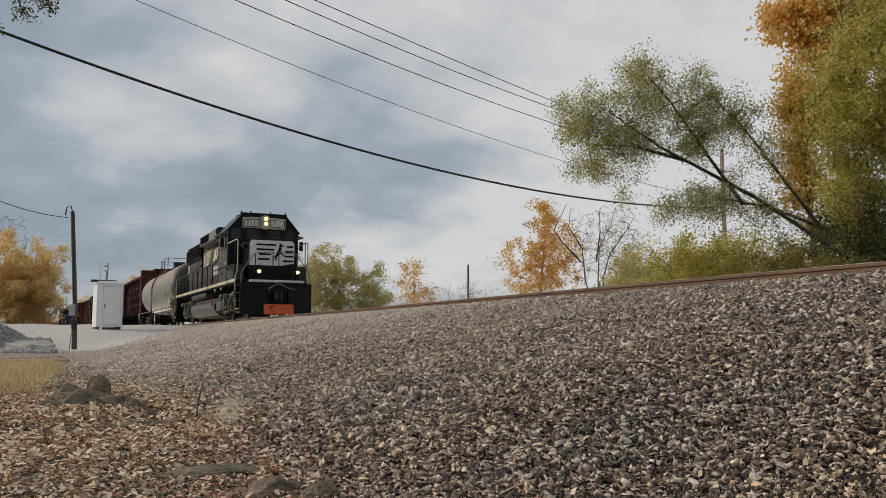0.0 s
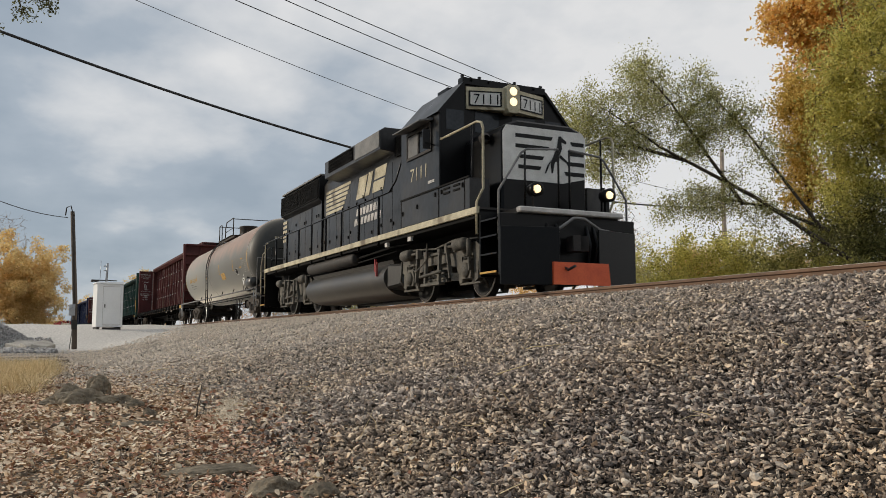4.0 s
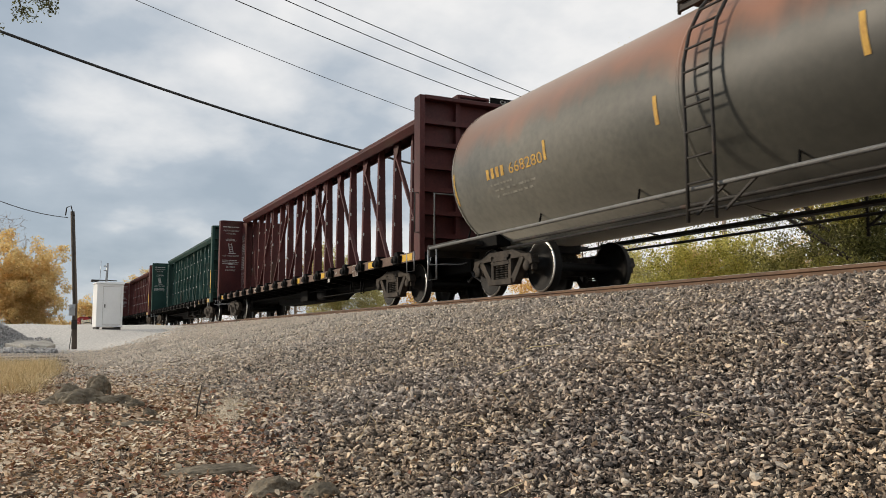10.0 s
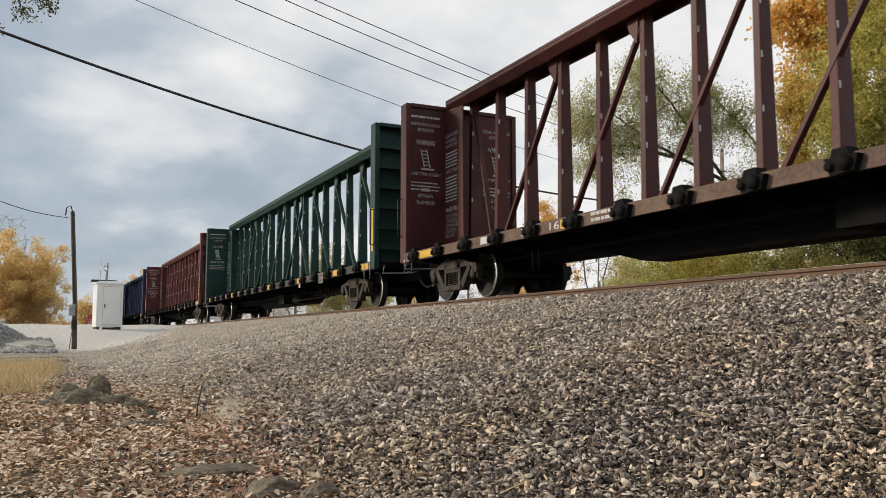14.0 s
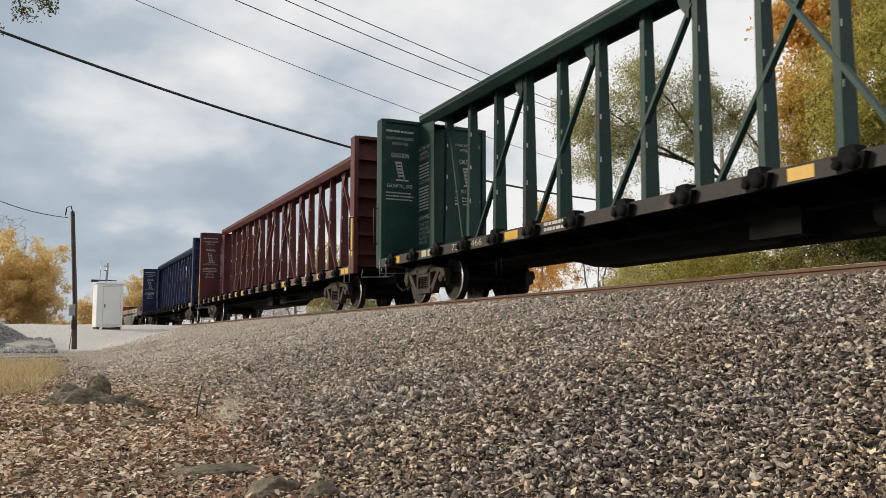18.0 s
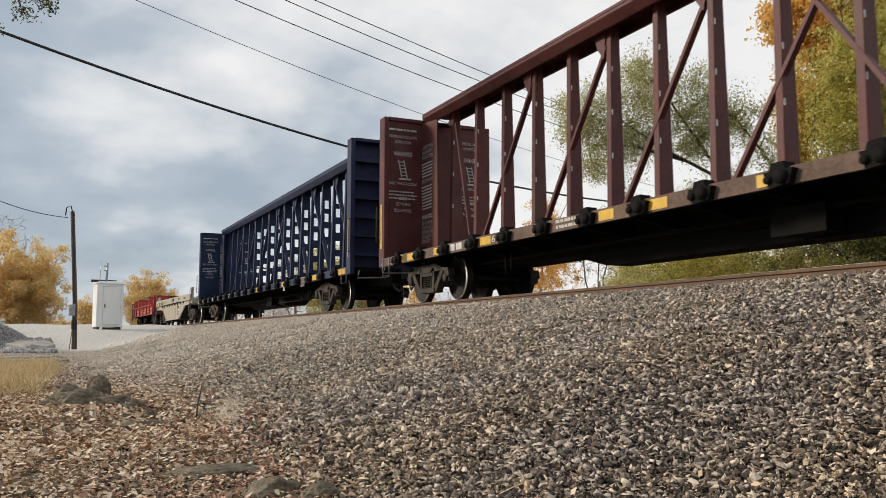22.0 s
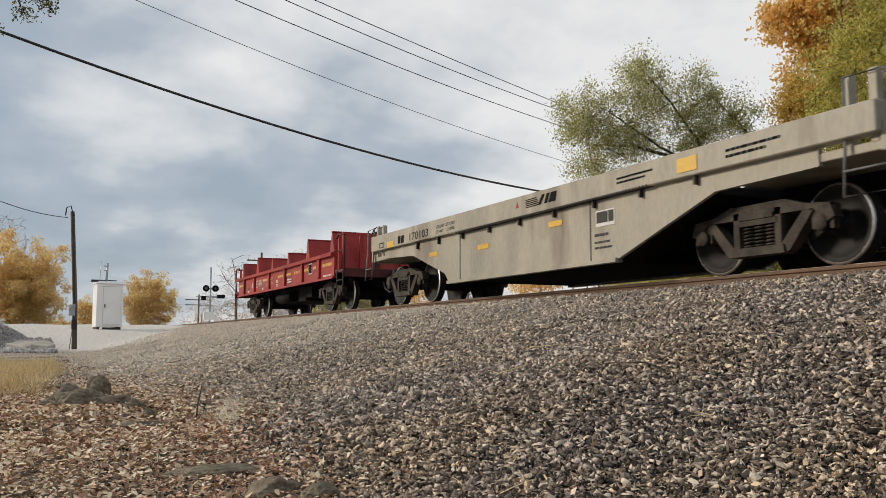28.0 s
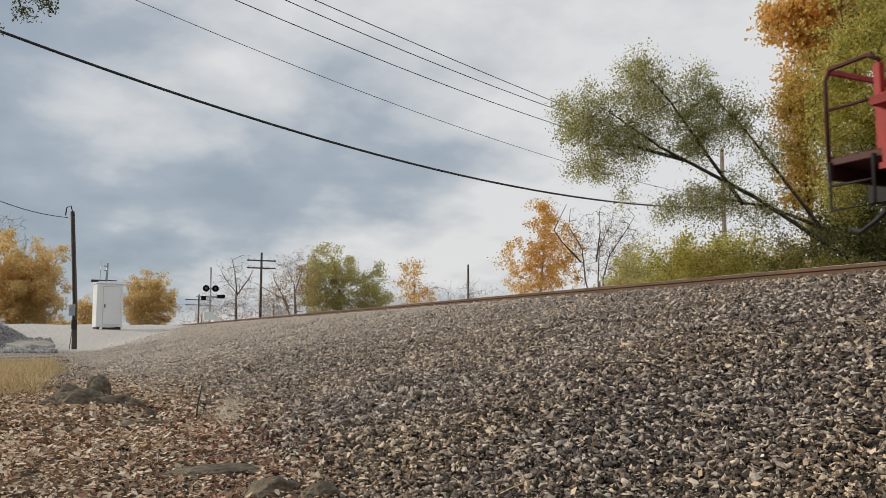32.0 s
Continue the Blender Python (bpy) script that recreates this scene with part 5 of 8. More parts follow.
    for n, x0, z in ((7, -0.36, 2.52), (8, -0.52, 2.26)):
        for k in range(n):
            x = x0 + k * 0.255
            g.prism([(x, z), (x + 0.18, z), (x + 0.225, z + 0.19), (x + 0.045, z + 0.19)], "y", -0.889, -0.883)
    part("painted_lettering", g, M_STENCIL, lo, kind="stuff")
    part("class_mark", bars(Geo(), (5.78, -1.533, 2.36), [(0, 0.3, 0.06)], seed=5), M_STENCIL, lo)
    for x in (4.55, 3.2):
        part("sill_light", Geo().box(x, x + 0.16, -1.46, -1.40, 1.30, 1.40), M_STENCIL, lo)
    return lo


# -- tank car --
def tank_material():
    """Grey tank paint with rust run down from the top, and darker towards the front."""
    m = M_TANK
    nt = m.node_tree
    n, l = nt.nodes.new, nt.links.new
    b = nt.nodes["Principled BSDF"]
    col = b.inputs["Base Color"].links[0].from_socket
    tc, sep, nz = n("ShaderNodeTexCoord"), n("ShaderNodeSeparateXYZ"), n("ShaderNodeTexNoise")
    mp = n("ShaderNodeMapping"); mp.inputs["Scale"].default_value = (1.2, 1, 0.45)
    nz.inputs["Scale"].default_value, nz.inputs["Detail"].default_value = 1.0, 7
    l(tc.outputs["Object"], mp.inputs[0]); l(mp.outputs[0], nz.inputs["Vector"]); l(tc.outputs["Object"], sep.inputs[0])
    ma = n("ShaderNodeMath"); ma.operation = "MULTIPLY_ADD"; ma.inputs[1].default_value = 1.3
    l(nz.outputs["Fac"], ma.inputs[0]); l(sep.outputs["Z"], ma.inputs[2])
    mr = n("ShaderNodeMapRange"); mr.inputs["From Min"].default_value, mr.inputs["From Max"].default_value = 3.24, 3.72
    l(ma.outputs[0], mr.inputs["Value"])
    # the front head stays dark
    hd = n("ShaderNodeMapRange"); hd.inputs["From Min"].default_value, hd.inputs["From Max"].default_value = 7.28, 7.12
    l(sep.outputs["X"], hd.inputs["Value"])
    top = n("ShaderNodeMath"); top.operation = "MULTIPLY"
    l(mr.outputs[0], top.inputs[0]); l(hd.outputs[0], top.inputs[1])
    rust = n("ShaderNodeValToRGB")
    rust.color_ramp.elements[0].color, rust.color_ramp.elements[1].color = (0.17, 0.070, 0.038, 1), (0.37, 0.160, 0.088, 1)
    l(nz.outputs["Fac"], rust.inputs[0])
    front_tone = n("ShaderNodeMapRange")
    front_tone.inputs["From Min"].default_value, front_tone.inputs["From Max"].default_value, front_tone.inputs["To Max"].default_value = -5.5, 2.5, 0.84
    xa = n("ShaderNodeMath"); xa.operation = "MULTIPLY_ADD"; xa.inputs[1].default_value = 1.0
    l(nz.outputs["Fac"], xa.inputs[0]); l(sep.outputs["X"], xa.inputs[2]); l(xa.outputs[0], front_tone.inputs["Value"])
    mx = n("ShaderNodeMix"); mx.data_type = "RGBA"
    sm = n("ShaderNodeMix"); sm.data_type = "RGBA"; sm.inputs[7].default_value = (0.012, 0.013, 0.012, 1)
    l(front_tone.outputs[0], sm.inputs[0]); l(col, sm.inputs[6])
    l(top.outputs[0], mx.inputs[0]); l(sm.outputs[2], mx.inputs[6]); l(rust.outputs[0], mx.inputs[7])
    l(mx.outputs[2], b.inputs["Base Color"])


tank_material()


def build_tank_car():
    tk = thing("tank_car", "weathered grey tank car with rust along its top", "tank car")
    for x in (6.45, -6.45):
        freight_bogie(tk, x)
    R, zc = 1.50, 2.38
    pr = [(-7.88, 0.001), (-7.86, 0.47), (-7.78, 0.92), (-7.66, 1.20), (-7.50, 1.38), (-7.32, R - 0.025), (-7.15, R)]
    pr = [(a - 0.38, r) for a, r in pr] + [(-a, r) for a, r in pr[::-1]]
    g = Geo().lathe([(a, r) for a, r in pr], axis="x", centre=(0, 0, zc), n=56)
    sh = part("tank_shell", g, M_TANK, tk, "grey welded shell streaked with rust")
    for x in (-7.6, -1.2, 7.05):
        g = Geo().lathe([(x - 0.03, R + 0.001), (x - 0.02, R + 0.008), (x + 0.02, R + 0.008), (x + 0.03, R + 0.001)], axis="x", centre=(0, 0, zc), n=56)
        part("weld_seam", g, M_TANK, sh)
    g = Geo().lathe([(3.75, 0.42), (4.24, 0.42), (4.26, 0.44), (4.30, 0.44), (4.32, 0.40), (4.32, 0.001)], axis="z", centre=(0.62, 0, 0), n=24)
    part("dome", g, M_GRIME, tk, "dark dome cover")
    g = Geo()
    for y in (-0.85, -0.45, 0.45, 0.85):
        g.beam((-1.85, y, 3.74 if abs(y) > 0.5 else 3.88), (1.6, y, 3.74 if abs(y) > 0.5 else 3.88), 0.06, 0.09)
    for x in (-1.6, 0.0, 1.4):
        for y in (-0.65, 0.65):
            g.box(x - 0.03, x + 0.03, y - 0.03, y + 0.03, 3.45, 3.68)
    part("walkway_frame", g, M_GRIME, tk)
    slat = Geo().box(-0.08, 0.08, -0.23, 0.23, 3.79, 3.81).mesh("walkway_slat", [M_GRIME])
    for j in range(14):
        for y in (-0.72, 0.72):
            part("walkway_slat", slat, None, tk, at=(-1.7 + j * 0.235, y, 0))
    for s in (-1, 1):
        y = s * 0.87
        g = Geo().tube([(-1.82, y, 3.65), (-1.82, y, 4.55), (-1.35, y, 4.56), (-1.22, y, 4.45), (-1.22, y, 3.72)], 0.024, 6)
        part("end_hoop", g, M_GRIME, tk)
        g = Geo().tube([(-0.40, y, 3.72), (-0.40, y, 4.30), (-0.15, y, 4.55), (1.35, y, 4.58), (1.35, y, 3.70)], 0.024, 6)
        part("safety_rail", g, M_GRIME, tk)
        part("middle_rail", Geo().tube([(-0.40, y, 4.10), (1.35, y, 4.14)], 0.014, 6), M_GRIME, tk)
        part("cross_rail", Geo().tube([((1.35, -1.82)[s > 0], -0.87, 4.54), ((1.35, -1.82)[s > 0], 0.87, 4.54)], 0.02, 6), M_GRIME, tk)
        # ladder: two bent stiles, then its rungs
        g = Geo()
        for k in (-0.96, -0.49):
            pts = [(k, s * 1.60, 0.60), (k, s * 1.60, 1.6), (k, s * (R + 0.12), 2.3)]
            pts += [(k, s * (R + 0.12) * math.cos(a), zc + (R + 0.12) * math.sin(a)) for a in (0.12, 0.4, 0.65, 0.85)]
            g.tube(pts, 0.024, 6)
            g.beam((k + 0.05, s * 1.5, 0.7), (k + 0.55, s * 1.5, 1.02), 0.03, 0.03)
        lad = part("ladder", g, M_GRIME, tk)
        rung = Geo().tube([(-0.96, 0, 0), (-0.49, 0, 0)], 0.016, 6).mesh("rung", [M_GRIME])
        for j in range(11):
            if j < 5:
                z = 0.75 + j * 0.32
                p = (s * np.interp(z, [0.60, 1.6, 2.3], [1.60, 1.60, R + 0.12]), z)
            else:
                a = -0.14 + (j - 5) * 0.19
                p = (s * (R + 0.12) * math.cos(a), zc + (R + 0.12) * math.sin(a))
            part("rung", rung, None, lad, at=(0, p[0], p[1]))
        g = Geo().tube([(-8.6, s * 1.52, 1.02), (8.4, s * 1.52, 1.02)], 0.03, 8)
        for x in (-7.6, -5.0, -2.4, 0.4, 2.8, 5.2):
            part("rail_bracket", Geo().tube([(x, s * 1.5, 1.02), (x - 0.1, s * 1.12, 1.10), (x - 0.25, s * 0.9, 1.68)], 0.018, 6), M_DARK, tk)
        part("side_rail", g, M_RAILING, tk, "long grey handrail along the tank")
        g = Geo().tube([(-6.2, s * 1.1, 0.82), (6.0, s * 1.1, 0.82)], 0.024, 6)
        part("brake_pipe", g, M_GRIME, tk)
        g = Geo().tube([(-6.2, s * 0.95, 0.95), (6.0, s * 0.95, 0.95)], 0.03, 6)
        part("brake_pipe", g, M_GRIME, tk)
        for x in (-7.3, 7.3):
            g = Geo().prism([(x - 0.45, 0.95), (x + 0.45, 0.95), (x + 0.3, 1.7), (x - 0.3, 1.7)], "y", *sorted((s * 0.65, s * 0.95)))
            part("bolster_pad", g, M_DARK, tk)
        for x in (8.55, -8.55):
            g = Geo()
            grab(g, (x, s * 1.45, 1.0), (x, s * 0.3, 1.0), (0, 0, 1.15), 0.02)
            part("end_rail", g, M_RAILING, tk)
        for x in (-8.75, 8.3):
            g = Geo()
            grab(g, (x, s * 1.5, 1.0), (x + 0.4, s * 1.5, 1.0), (0, 0, -0.62), 0.016)
            part("stirrup", g, M_GALV, tk)
    for s in (-1, 1):
        g = Geo().box(*sorted((s * 6.0, s * 8.9)), -0.35, 0.35, 0.75, 1.15).box(*sorted((s * 7.4, s * 8.75)), -1.52, 1.52, 1.0, 1.08).box(*sorted((s * 8.68, s * 8.78)), -1.5, 1.5, 0.86, 1.10)
        part("end_platform", g, M_GRIME, tk, bevel=0.01)
        coupler(tk, s * 8.95, s)
    g = Geo().lathe([(6.52, 0.001), (6.54, 0.14), (6.60, 0.20), (7.36, 0.20), (7.42, 0.14), (7.44, 0.001)], axis="x", centre=(0, -1.26, 1.33), n=18)
    part("air_reservoir", g, M_FUEL, tk, "dark grey air reservoir")
    part("reservoir_bracket", Geo().box(6.46, 6.50, -1.36, -1.16, 1.0, 1.58), M_FUEL, tk)
    g = Geo().box(0.98, 1.4, -0.16, 0.16, 0.95, 1.38)
    for x in (1.0, 1.25, 1.45):
        g.tube([(x, -0.15, 0.9), (x, -0.15, 0.55)], 0.05, 8)
    part("bottom_outlet", g, M_DARK, tk)
    g = Geo().tube([(2.6, -0.9, 0.85), (2.8, -0.9, 0.45), (3.2, -0.9, 0.45), (3.2, -0.9, 0.85)], 0.02, 6).tube([(3.2, -0.9, 0.45), (3.7, -0.9, 0.84)], 0.015, 6)
    part("brake_lever", g, M_DARK, tk)

    def on_shell(x0, x1, z0, z1, lift=0.006):
        """A thin sheet that follows the shell between two heights."""
        q = Geo()
        n = 8
        for j in range(n + 1):
            z = z0 + (z1 - z0) * j / n
            y = -math.sqrt(max(0.01, (R + lift) ** 2 - (z - zc) ** 2))
            q.v += [(x0, y, z), (x1, y, z)]
        for j in range(n):
            q.face([2 * j, 2 * j + 1, 2 * j + 3, 2 * j + 2])
        return q

    for x, z, hh in ((6.96, 1.79, 0.86), (4.29, 1.96, 0.46), (1.43, 1.97, 0.44), (-1.68, 1.99, 0.38), (-4.38, 2.04, 0.32), (-7.6, 1.75, 0.6)):
        part("yellow_stripe", on_shell(x, x + 0.075, z, z + hh), M_FADED, tk, "faded yellow stripe")
    pl = part("yellow_placard", on_shell(1.76, 2.53, 1.73, 2.0), M_FADED, tk, "yellow notice panel")
    for j in range(5):
        part("placard_line", on_shell(1.82 + 0.05 * (j % 2), 2.46 - 0.07 * (j % 3), 1.765 + 0.045 * j, 1.778 + 0.045 * j, 0.010), M_SILL, pl)
    pw = part("white_panel", on_shell(4.72, 5.14, 1.75, 2.01), M_WHITE, tk, "white-edged data panel")
    part("panel_face", on_shell(4.745, 4.90, 1.77, 1.99, 0.012), M_DARK, pw)
    part("panel_face", on_shell(4.92, 5.115, 1.77, 1.99, 0.012), M_DARK, pw)
    for j in range(3):
        part("panel_mark", on_shell(4.77, 4.86 - 0.03 * (j % 2), 1.80 + 0.065 * j, 1.825 + 0.065 * j, 0.016), M_WHITE, pw)
    # block of small lettering between ruled lines
    for j in range(7):
        part("stencil_line", on_shell(5.88, 6.94, 1.79 + j * 0.072, 1.797 + j * 0.072), M_WHITE, tk)
    for x in (5.88, 6.935):
        part("stencil_line", on_shell(x, x + 0.01, 1.79, 2.23), M_WHITE, tk)
    for j in range(6):
        for k in range(9):
            xx = 5.91 + 0.113 * k
            part("stencil_mark", on_shell(xx, xx + 0.055 + 0.009 * ((k * 5 + j * 3) % 5), 1.812 + j * 0.072, 1.845 + j * 0.072), M_WORN, tk)
    for x, z in ((5.52, 1.98), (5.90, 2.30)):
        part("small_stencil", on_shell(x, x + 0.30, z, z + 0.05), M_FADED, tk)
    g = Geo().prism([(5.99, 1.48), (6.18, 1.72), (6.37, 1.48), (6.18, 1.24)], "y", -1.42, -1.41)
    dm = part("hazard_diamond", g, M_WHITE, tk, "white diamond placard")
    part("placard_post", Geo().box(6.16, 6.20, -1.41, -1.39, 1.02, 1.3), M_GRIME, dm)
    part("placard_mark", Geo().box(6.07, 6.29, -1.426, -1.42, 1.46, 1.50).box(6.15, 6.21, -1.426, -1.42, 1.56, 1.63), M_DARK, dm)
    g = Geo()
    vs, fs = lettering("668280", 0.3)
    w0 = max(v[0] for v in vs)
    for x, y, _ in vs:
        z = 2.02 + y * 0.26
        g.v.append((-5.50 + x * 1.08 / w0, -math.sqrt((R + 0.006) ** 2 - (z - zc) ** 2), z))
    for f in fs:
        g.face(list(f))
    part("car_number", g, M_FADED, tk, "faded yellow stencilled number")
    for j in range(4):
        part("reporting_mark", on_shell(-6.28 + 0.17 * j, -6.18 + 0.17 * j, 2.03, 2.21), M_FADED, tk)
    for j, (a, b) in enumerate(((-6.2, -5.4), (-6.1, -4.7), (-6.1, -4.8))):
        for k in range(7):
            xa = a + (b - a) * k / 7
            part("small_stencil", on_shell(xa, xa + (b - a) / 7 * (0.5 + 0.07 * ((k * 5 + j * 3) % 6)), 1.90 - 0.10 * j, 1.935 - 0.10 * j), M_WORN, tk)
    def on_head(g, mat, name):
        """Bends flat marks onto the rounded front head."""
        for k, (x, y, z) in enumerate(g.v):
            r = math.hypot(y, z - zc)
            g.v[k] = (float(np.interp(r, [0, 0.47, 0.92, 1.22], [7.88, 7.86, 7.78, 7.64])) + 0.012 + x, y, z)
        return part(name, g, mat, tk)

    vs, fs = lettering("668280", 0.3)
    w0 = max(v[0] for v in vs)
    g = Geo()
    g.v = [(0.0, -0.20 + x * 0.42 / w0, 2.97 + y * 0.13) for x, y, _ in vs]
    for f in fs:
        g.face(list(f))
    on_head(g, M_CREAM, "end_number")
    for k in range(4):
        on_head(Geo().box(0, 0.003, -0.62 + 0.10 * k, -0.555 + 0.10 * k, 2.97, 3.06), M_CREAM, "end_mark")
    return tk


# -- centre-beam lumber cars --
def build_centrebeam(label, paint, sill_paint, number, board_title, holes=False, offset=0.0, pitch=1.2, half=11.1, strips=(), bogies=(9.0, -9.2), yellows=()):
    cb = thing("centerbeam_car", label, "flat car", group="empty lumber cars")
    for x in bogies:
        freight_bogie(cb, x)
    H = half
    # deck and sills
    g = Geo().box(-H, H, -1.36, 1.36, 0.98, 1.06).box(-H, H, -0.32, 0.32, 0.62, 0.99)
    for x in np.arange(-10.4, 10.5, 1.17):
        g.prism([(-1.36, 0.98), (-1.36, 0.88), (-0.3, 0.72), (0.3, 0.72), (1.36, 0.88), (1.36, 0.98)], "x", x - 0.04, x + 0.04)
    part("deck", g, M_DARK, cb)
    for s in (-1, 1):
        g = Geo().box(-H, H, *sorted((s * 1.36, s * 1.42)), 0.86, 1.06)
        part("side_sill", g, sill_paint, cb, "scuffed side sill")
        g = Geo().prism([(-0.20, 1.02), (0.20, 1.02), (0.15, 0.86), (-0.13, 0.83)], "y", *sorted((s * 1.40, s * 1.51)))
        g.prism([(-0.15, 1.02), (0.08, 1.02), (0.05, 1.12), (-0.12, 1.11)], "y", *sorted((s * 1.30, s * 1.48)))
        g.lathe([(s * 1.40, 0.085), (s * 1.55, 0.085), (s * 1.55, 0.001)], centre=(0.05, 0, 0.95), n=10)
        g.lathe([(s * 1.40, 0.05), (s * 1.54, 0.05), (s * 1.54, 0.001)], centre=(-0.13, 0, 0.93), n=8)
        wm = g.mesh("load_winch", [M_DARK])
        for x in np.arange(-10.27, 10.4, pitch):
            part("load_winch", wm, None, cb, at=(float(x), 0, 0))
    for x, w in ((H - 0.45, 0.55), (1 - H, 0.5)) + tuple(yellows):
        part("yellow_reflector", Geo().box(x - w / 2, x + w / 2, -1.428, -1.421, 0.885, 1.03), M_YELLOW, cb)
    # belly: centre sill, brake gear
    g = Geo()
    g.prism([(-5.2, 0.64), (-4.2, 0.40), (1.8, 0.40), (2.6, 0.64)], "y", -0.25, 0.25)
    g.tube([(1.4, -0.5, 0.55), (2.3, -0.5, 0.55)], 0.16, 12)
    g.tube([(-8, -0.6, 0.70), (8, -0.6, 0.70)], 0.03, 6)
    g.box(-0.3, 0.5, -0.7, -0.4, 0.42, 0.75)
    for x in (5.6, 6.4, -6.2):
        grab(g, (x, -1.0, 0.72), (x + 0.2, -1.0, 0.72), (0, 0, -0.35), 0.02)
    g.tube([(2.6, -1.0, 0.42), (7.2, -1.0, 0.42)], 0.015, 6)
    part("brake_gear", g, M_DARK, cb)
    dp = part("data_panel", Geo().box(6.98, 7.34, -1.44, -1.425, 0.76, 1.05), M_SILL, cb)
    g = Geo()
    for a, b, c, d in ((6.98, 7.34, 1.035, 1.045), (6.98, 7.34, 0.765, 0.775), (6.98, 6.99, 0.77, 1.04), (7.33, 7.34, 0.77, 1.04), (7.2, 7.21, 0.77, 1.04), (6.98, 7.34, 0.9, 0.908)):
        g.box(a, b, -1.4445, -1.44, c, d)
    part("panel_lines", g, M_STENCIL, dp, kind="stuff")
    part("tag_plate", Geo().box(4.9, 5.05, -1.435, -1.42, 0.74, 0.86), M_STENCIL, cb)
    # centre beam: top chord, posts, diagonals
    g = Geo()
    g.box(-H, H, -0.40, 0.40, 4.58, 4.64)
    for s in (-1, 1):
        g.prism([(s * 0.40, 4.58), (s * 0.40, 4.52), (s * 0.27, 4.38), (s * 0.22, 4.38), (s * 0.34, 4.58)], "x", -H, H)
    part("top_chord", g, paint, cb, bevel=0.008)
    xs = [offset + pitch * j for j in range(-9, 8)]
    for x in xs:
        # tapered posts, deep at the deck
        zs = [1.06, 1.55, 1.83, 2.05, 2.33, 2.60, 2.88, 3.10, 3.38, 3.55, 3.83, 4.55]
        d = lambda z: (0.225 if holes else 0.148) - (0.085 if holes else 0.056) * (z - 1.06) / 3.2
        g = Geo()
        if holes:
            for s in (-1, 1):
                g.hexa([(x - 0.065, s * (d(1.06) - 0.045), 1.06), (x + 0.065, s * (d(1.06) - 0.045), 1.06), (x + 0.065, s * d(1.06), 1.06), (x - 0.065, s * d(1.06), 1.06),
                        (x - 0.065, s * (d(4.55) - 0.045), 4.55), (x + 0.065, s * (d(4.55) - 0.045), 4.55), (x + 0.065, s * d(4.55), 4.55), (x - 0.065, s * d(4.55), 4.55)])
            for a, b in zip(zs[0::2], zs[1::2]):
                w = d(b) - 0.045
                g.box(x + 0.045, x + 0.065, -w, w, a, b)
            for s in (-1, 1):
                ya, yb = sorted((s * 0.07, s * d(1.06)))
                yc, yd = sorted((s * 0.07, s * d(4.55)))
                g.hexa([(x + 0.046, ya, 1.06), (x + 0.064, ya, 1.06), (x + 0.064, yb, 1.06), (x + 0.046, yb, 1.06), (x + 0.046, yc, 4.55), (x + 0.064, yc, 4.55), (x + 0.064, yd, 4.55), (x + 0.046, yd, 4.55)])
        else:
            g.hexa([(x - 0.065, -d(1.06), 1.06), (x + 0.065, -d(1.06), 1.06), (x + 0.065, d(1.06), 1.06), (x - 0.065, d(1.06), 1.06),
                    (x - 0.065, -d(4.55), 4.55), (x + 0.065, -d(4.55), 4.55), (x + 0.065, d(4.55), 4.55), (x - 0.065, d(4.55), 4.55)])
        p = part("post", g, paint, cb, bevel=0.0 if holes else 0.008)
        if not holes:
            h = Geo()
            for z in (2.2, 2.95, 3.7):
                h.box(x + 0.066, x + 0.071, -d(z) + 0.01, -d(z) + 0.035, z, z + 0.09)
            part("strap_slots", h, M_WHITE, p, kind="stuff")
    ties = [(offset + 2 * pitch * k + pitch, 1.85 * pitch) for k in range(-1, 3)] + [(offset - 2 * pitch * k, -1.85 * pitch) for k in range(0, 4)] + [(H - 0.06, -2.2), (offset - 8.9 * pitch, 0.78 * pitch)]
    for x, k in ties:
        part("diagonal", Geo().beam((x + 0.06 * (1 if k > 0 else -1), -0.06, 4.18), (x + k, -0.10, 1.08), 0.06, 0.13 if holes else 0.10, (0, 1, 0)), paint, cb)
        if abs(k) > 2:
            part("gusset", Geo().prism([(x - 0.05, 4.40), (x + 0.17 * k, 4.40), (x + 0.13 * k, 4.18), (x + 0.05 * k, 3.95)], "y", -0.115, -0.095), paint, cb)
    # end bulkheads
    for e in (-1, 1):
        x0, x1 = sorted((e * (H - 0.02), e * (H + 0.04)))
        bk = part("bulkhead", Geo().box(*sorted((e * (H - 0.06), e * (H - 0.02))), -1.42, 1.42, 1.0, 4.45), paint, cb, "solid end bulkhead")
        g = Geo()
        for y in (-1.42, 1.30):
            g.box(*sorted((e * (H - 0.10), e * (H + 0.22))), y, y + 0.12, 0.86, 4.46)
        g.box(*sorted((e * (H - 0.10), e * (H + 0.22))), -1.30, 1.30, 4.38, 4.47)
        part("bulkhead_frame", g, paint, bk, bevel=0.01)
        g = Geo()
        for z in (1.35, 1.85, 2.35, 2.85, 3.35, 3.85):
            g.box(*sorted((e * (H - 0.02), e * (H + 0.16))), -1.30, 1.30, z, z + 0.10)
        for y in (-0.5, 0.4):
            g.box(*sorted((e * (H - 0.02), e * (H + 0.10))), y, y + 0.10, 1.0, 4.38)
        part("bulkhead_rib", g, paint, bk)
        g = Geo().box(*sorted((e * (H + 0.05), e * (H + 0.5))), -0.35, 0.35, 0.62, 0.98)
        part("draft_pocket", g, M_DARK, cb)
        coupler(cb, e * (H + 0.55), e)
        g = Geo()
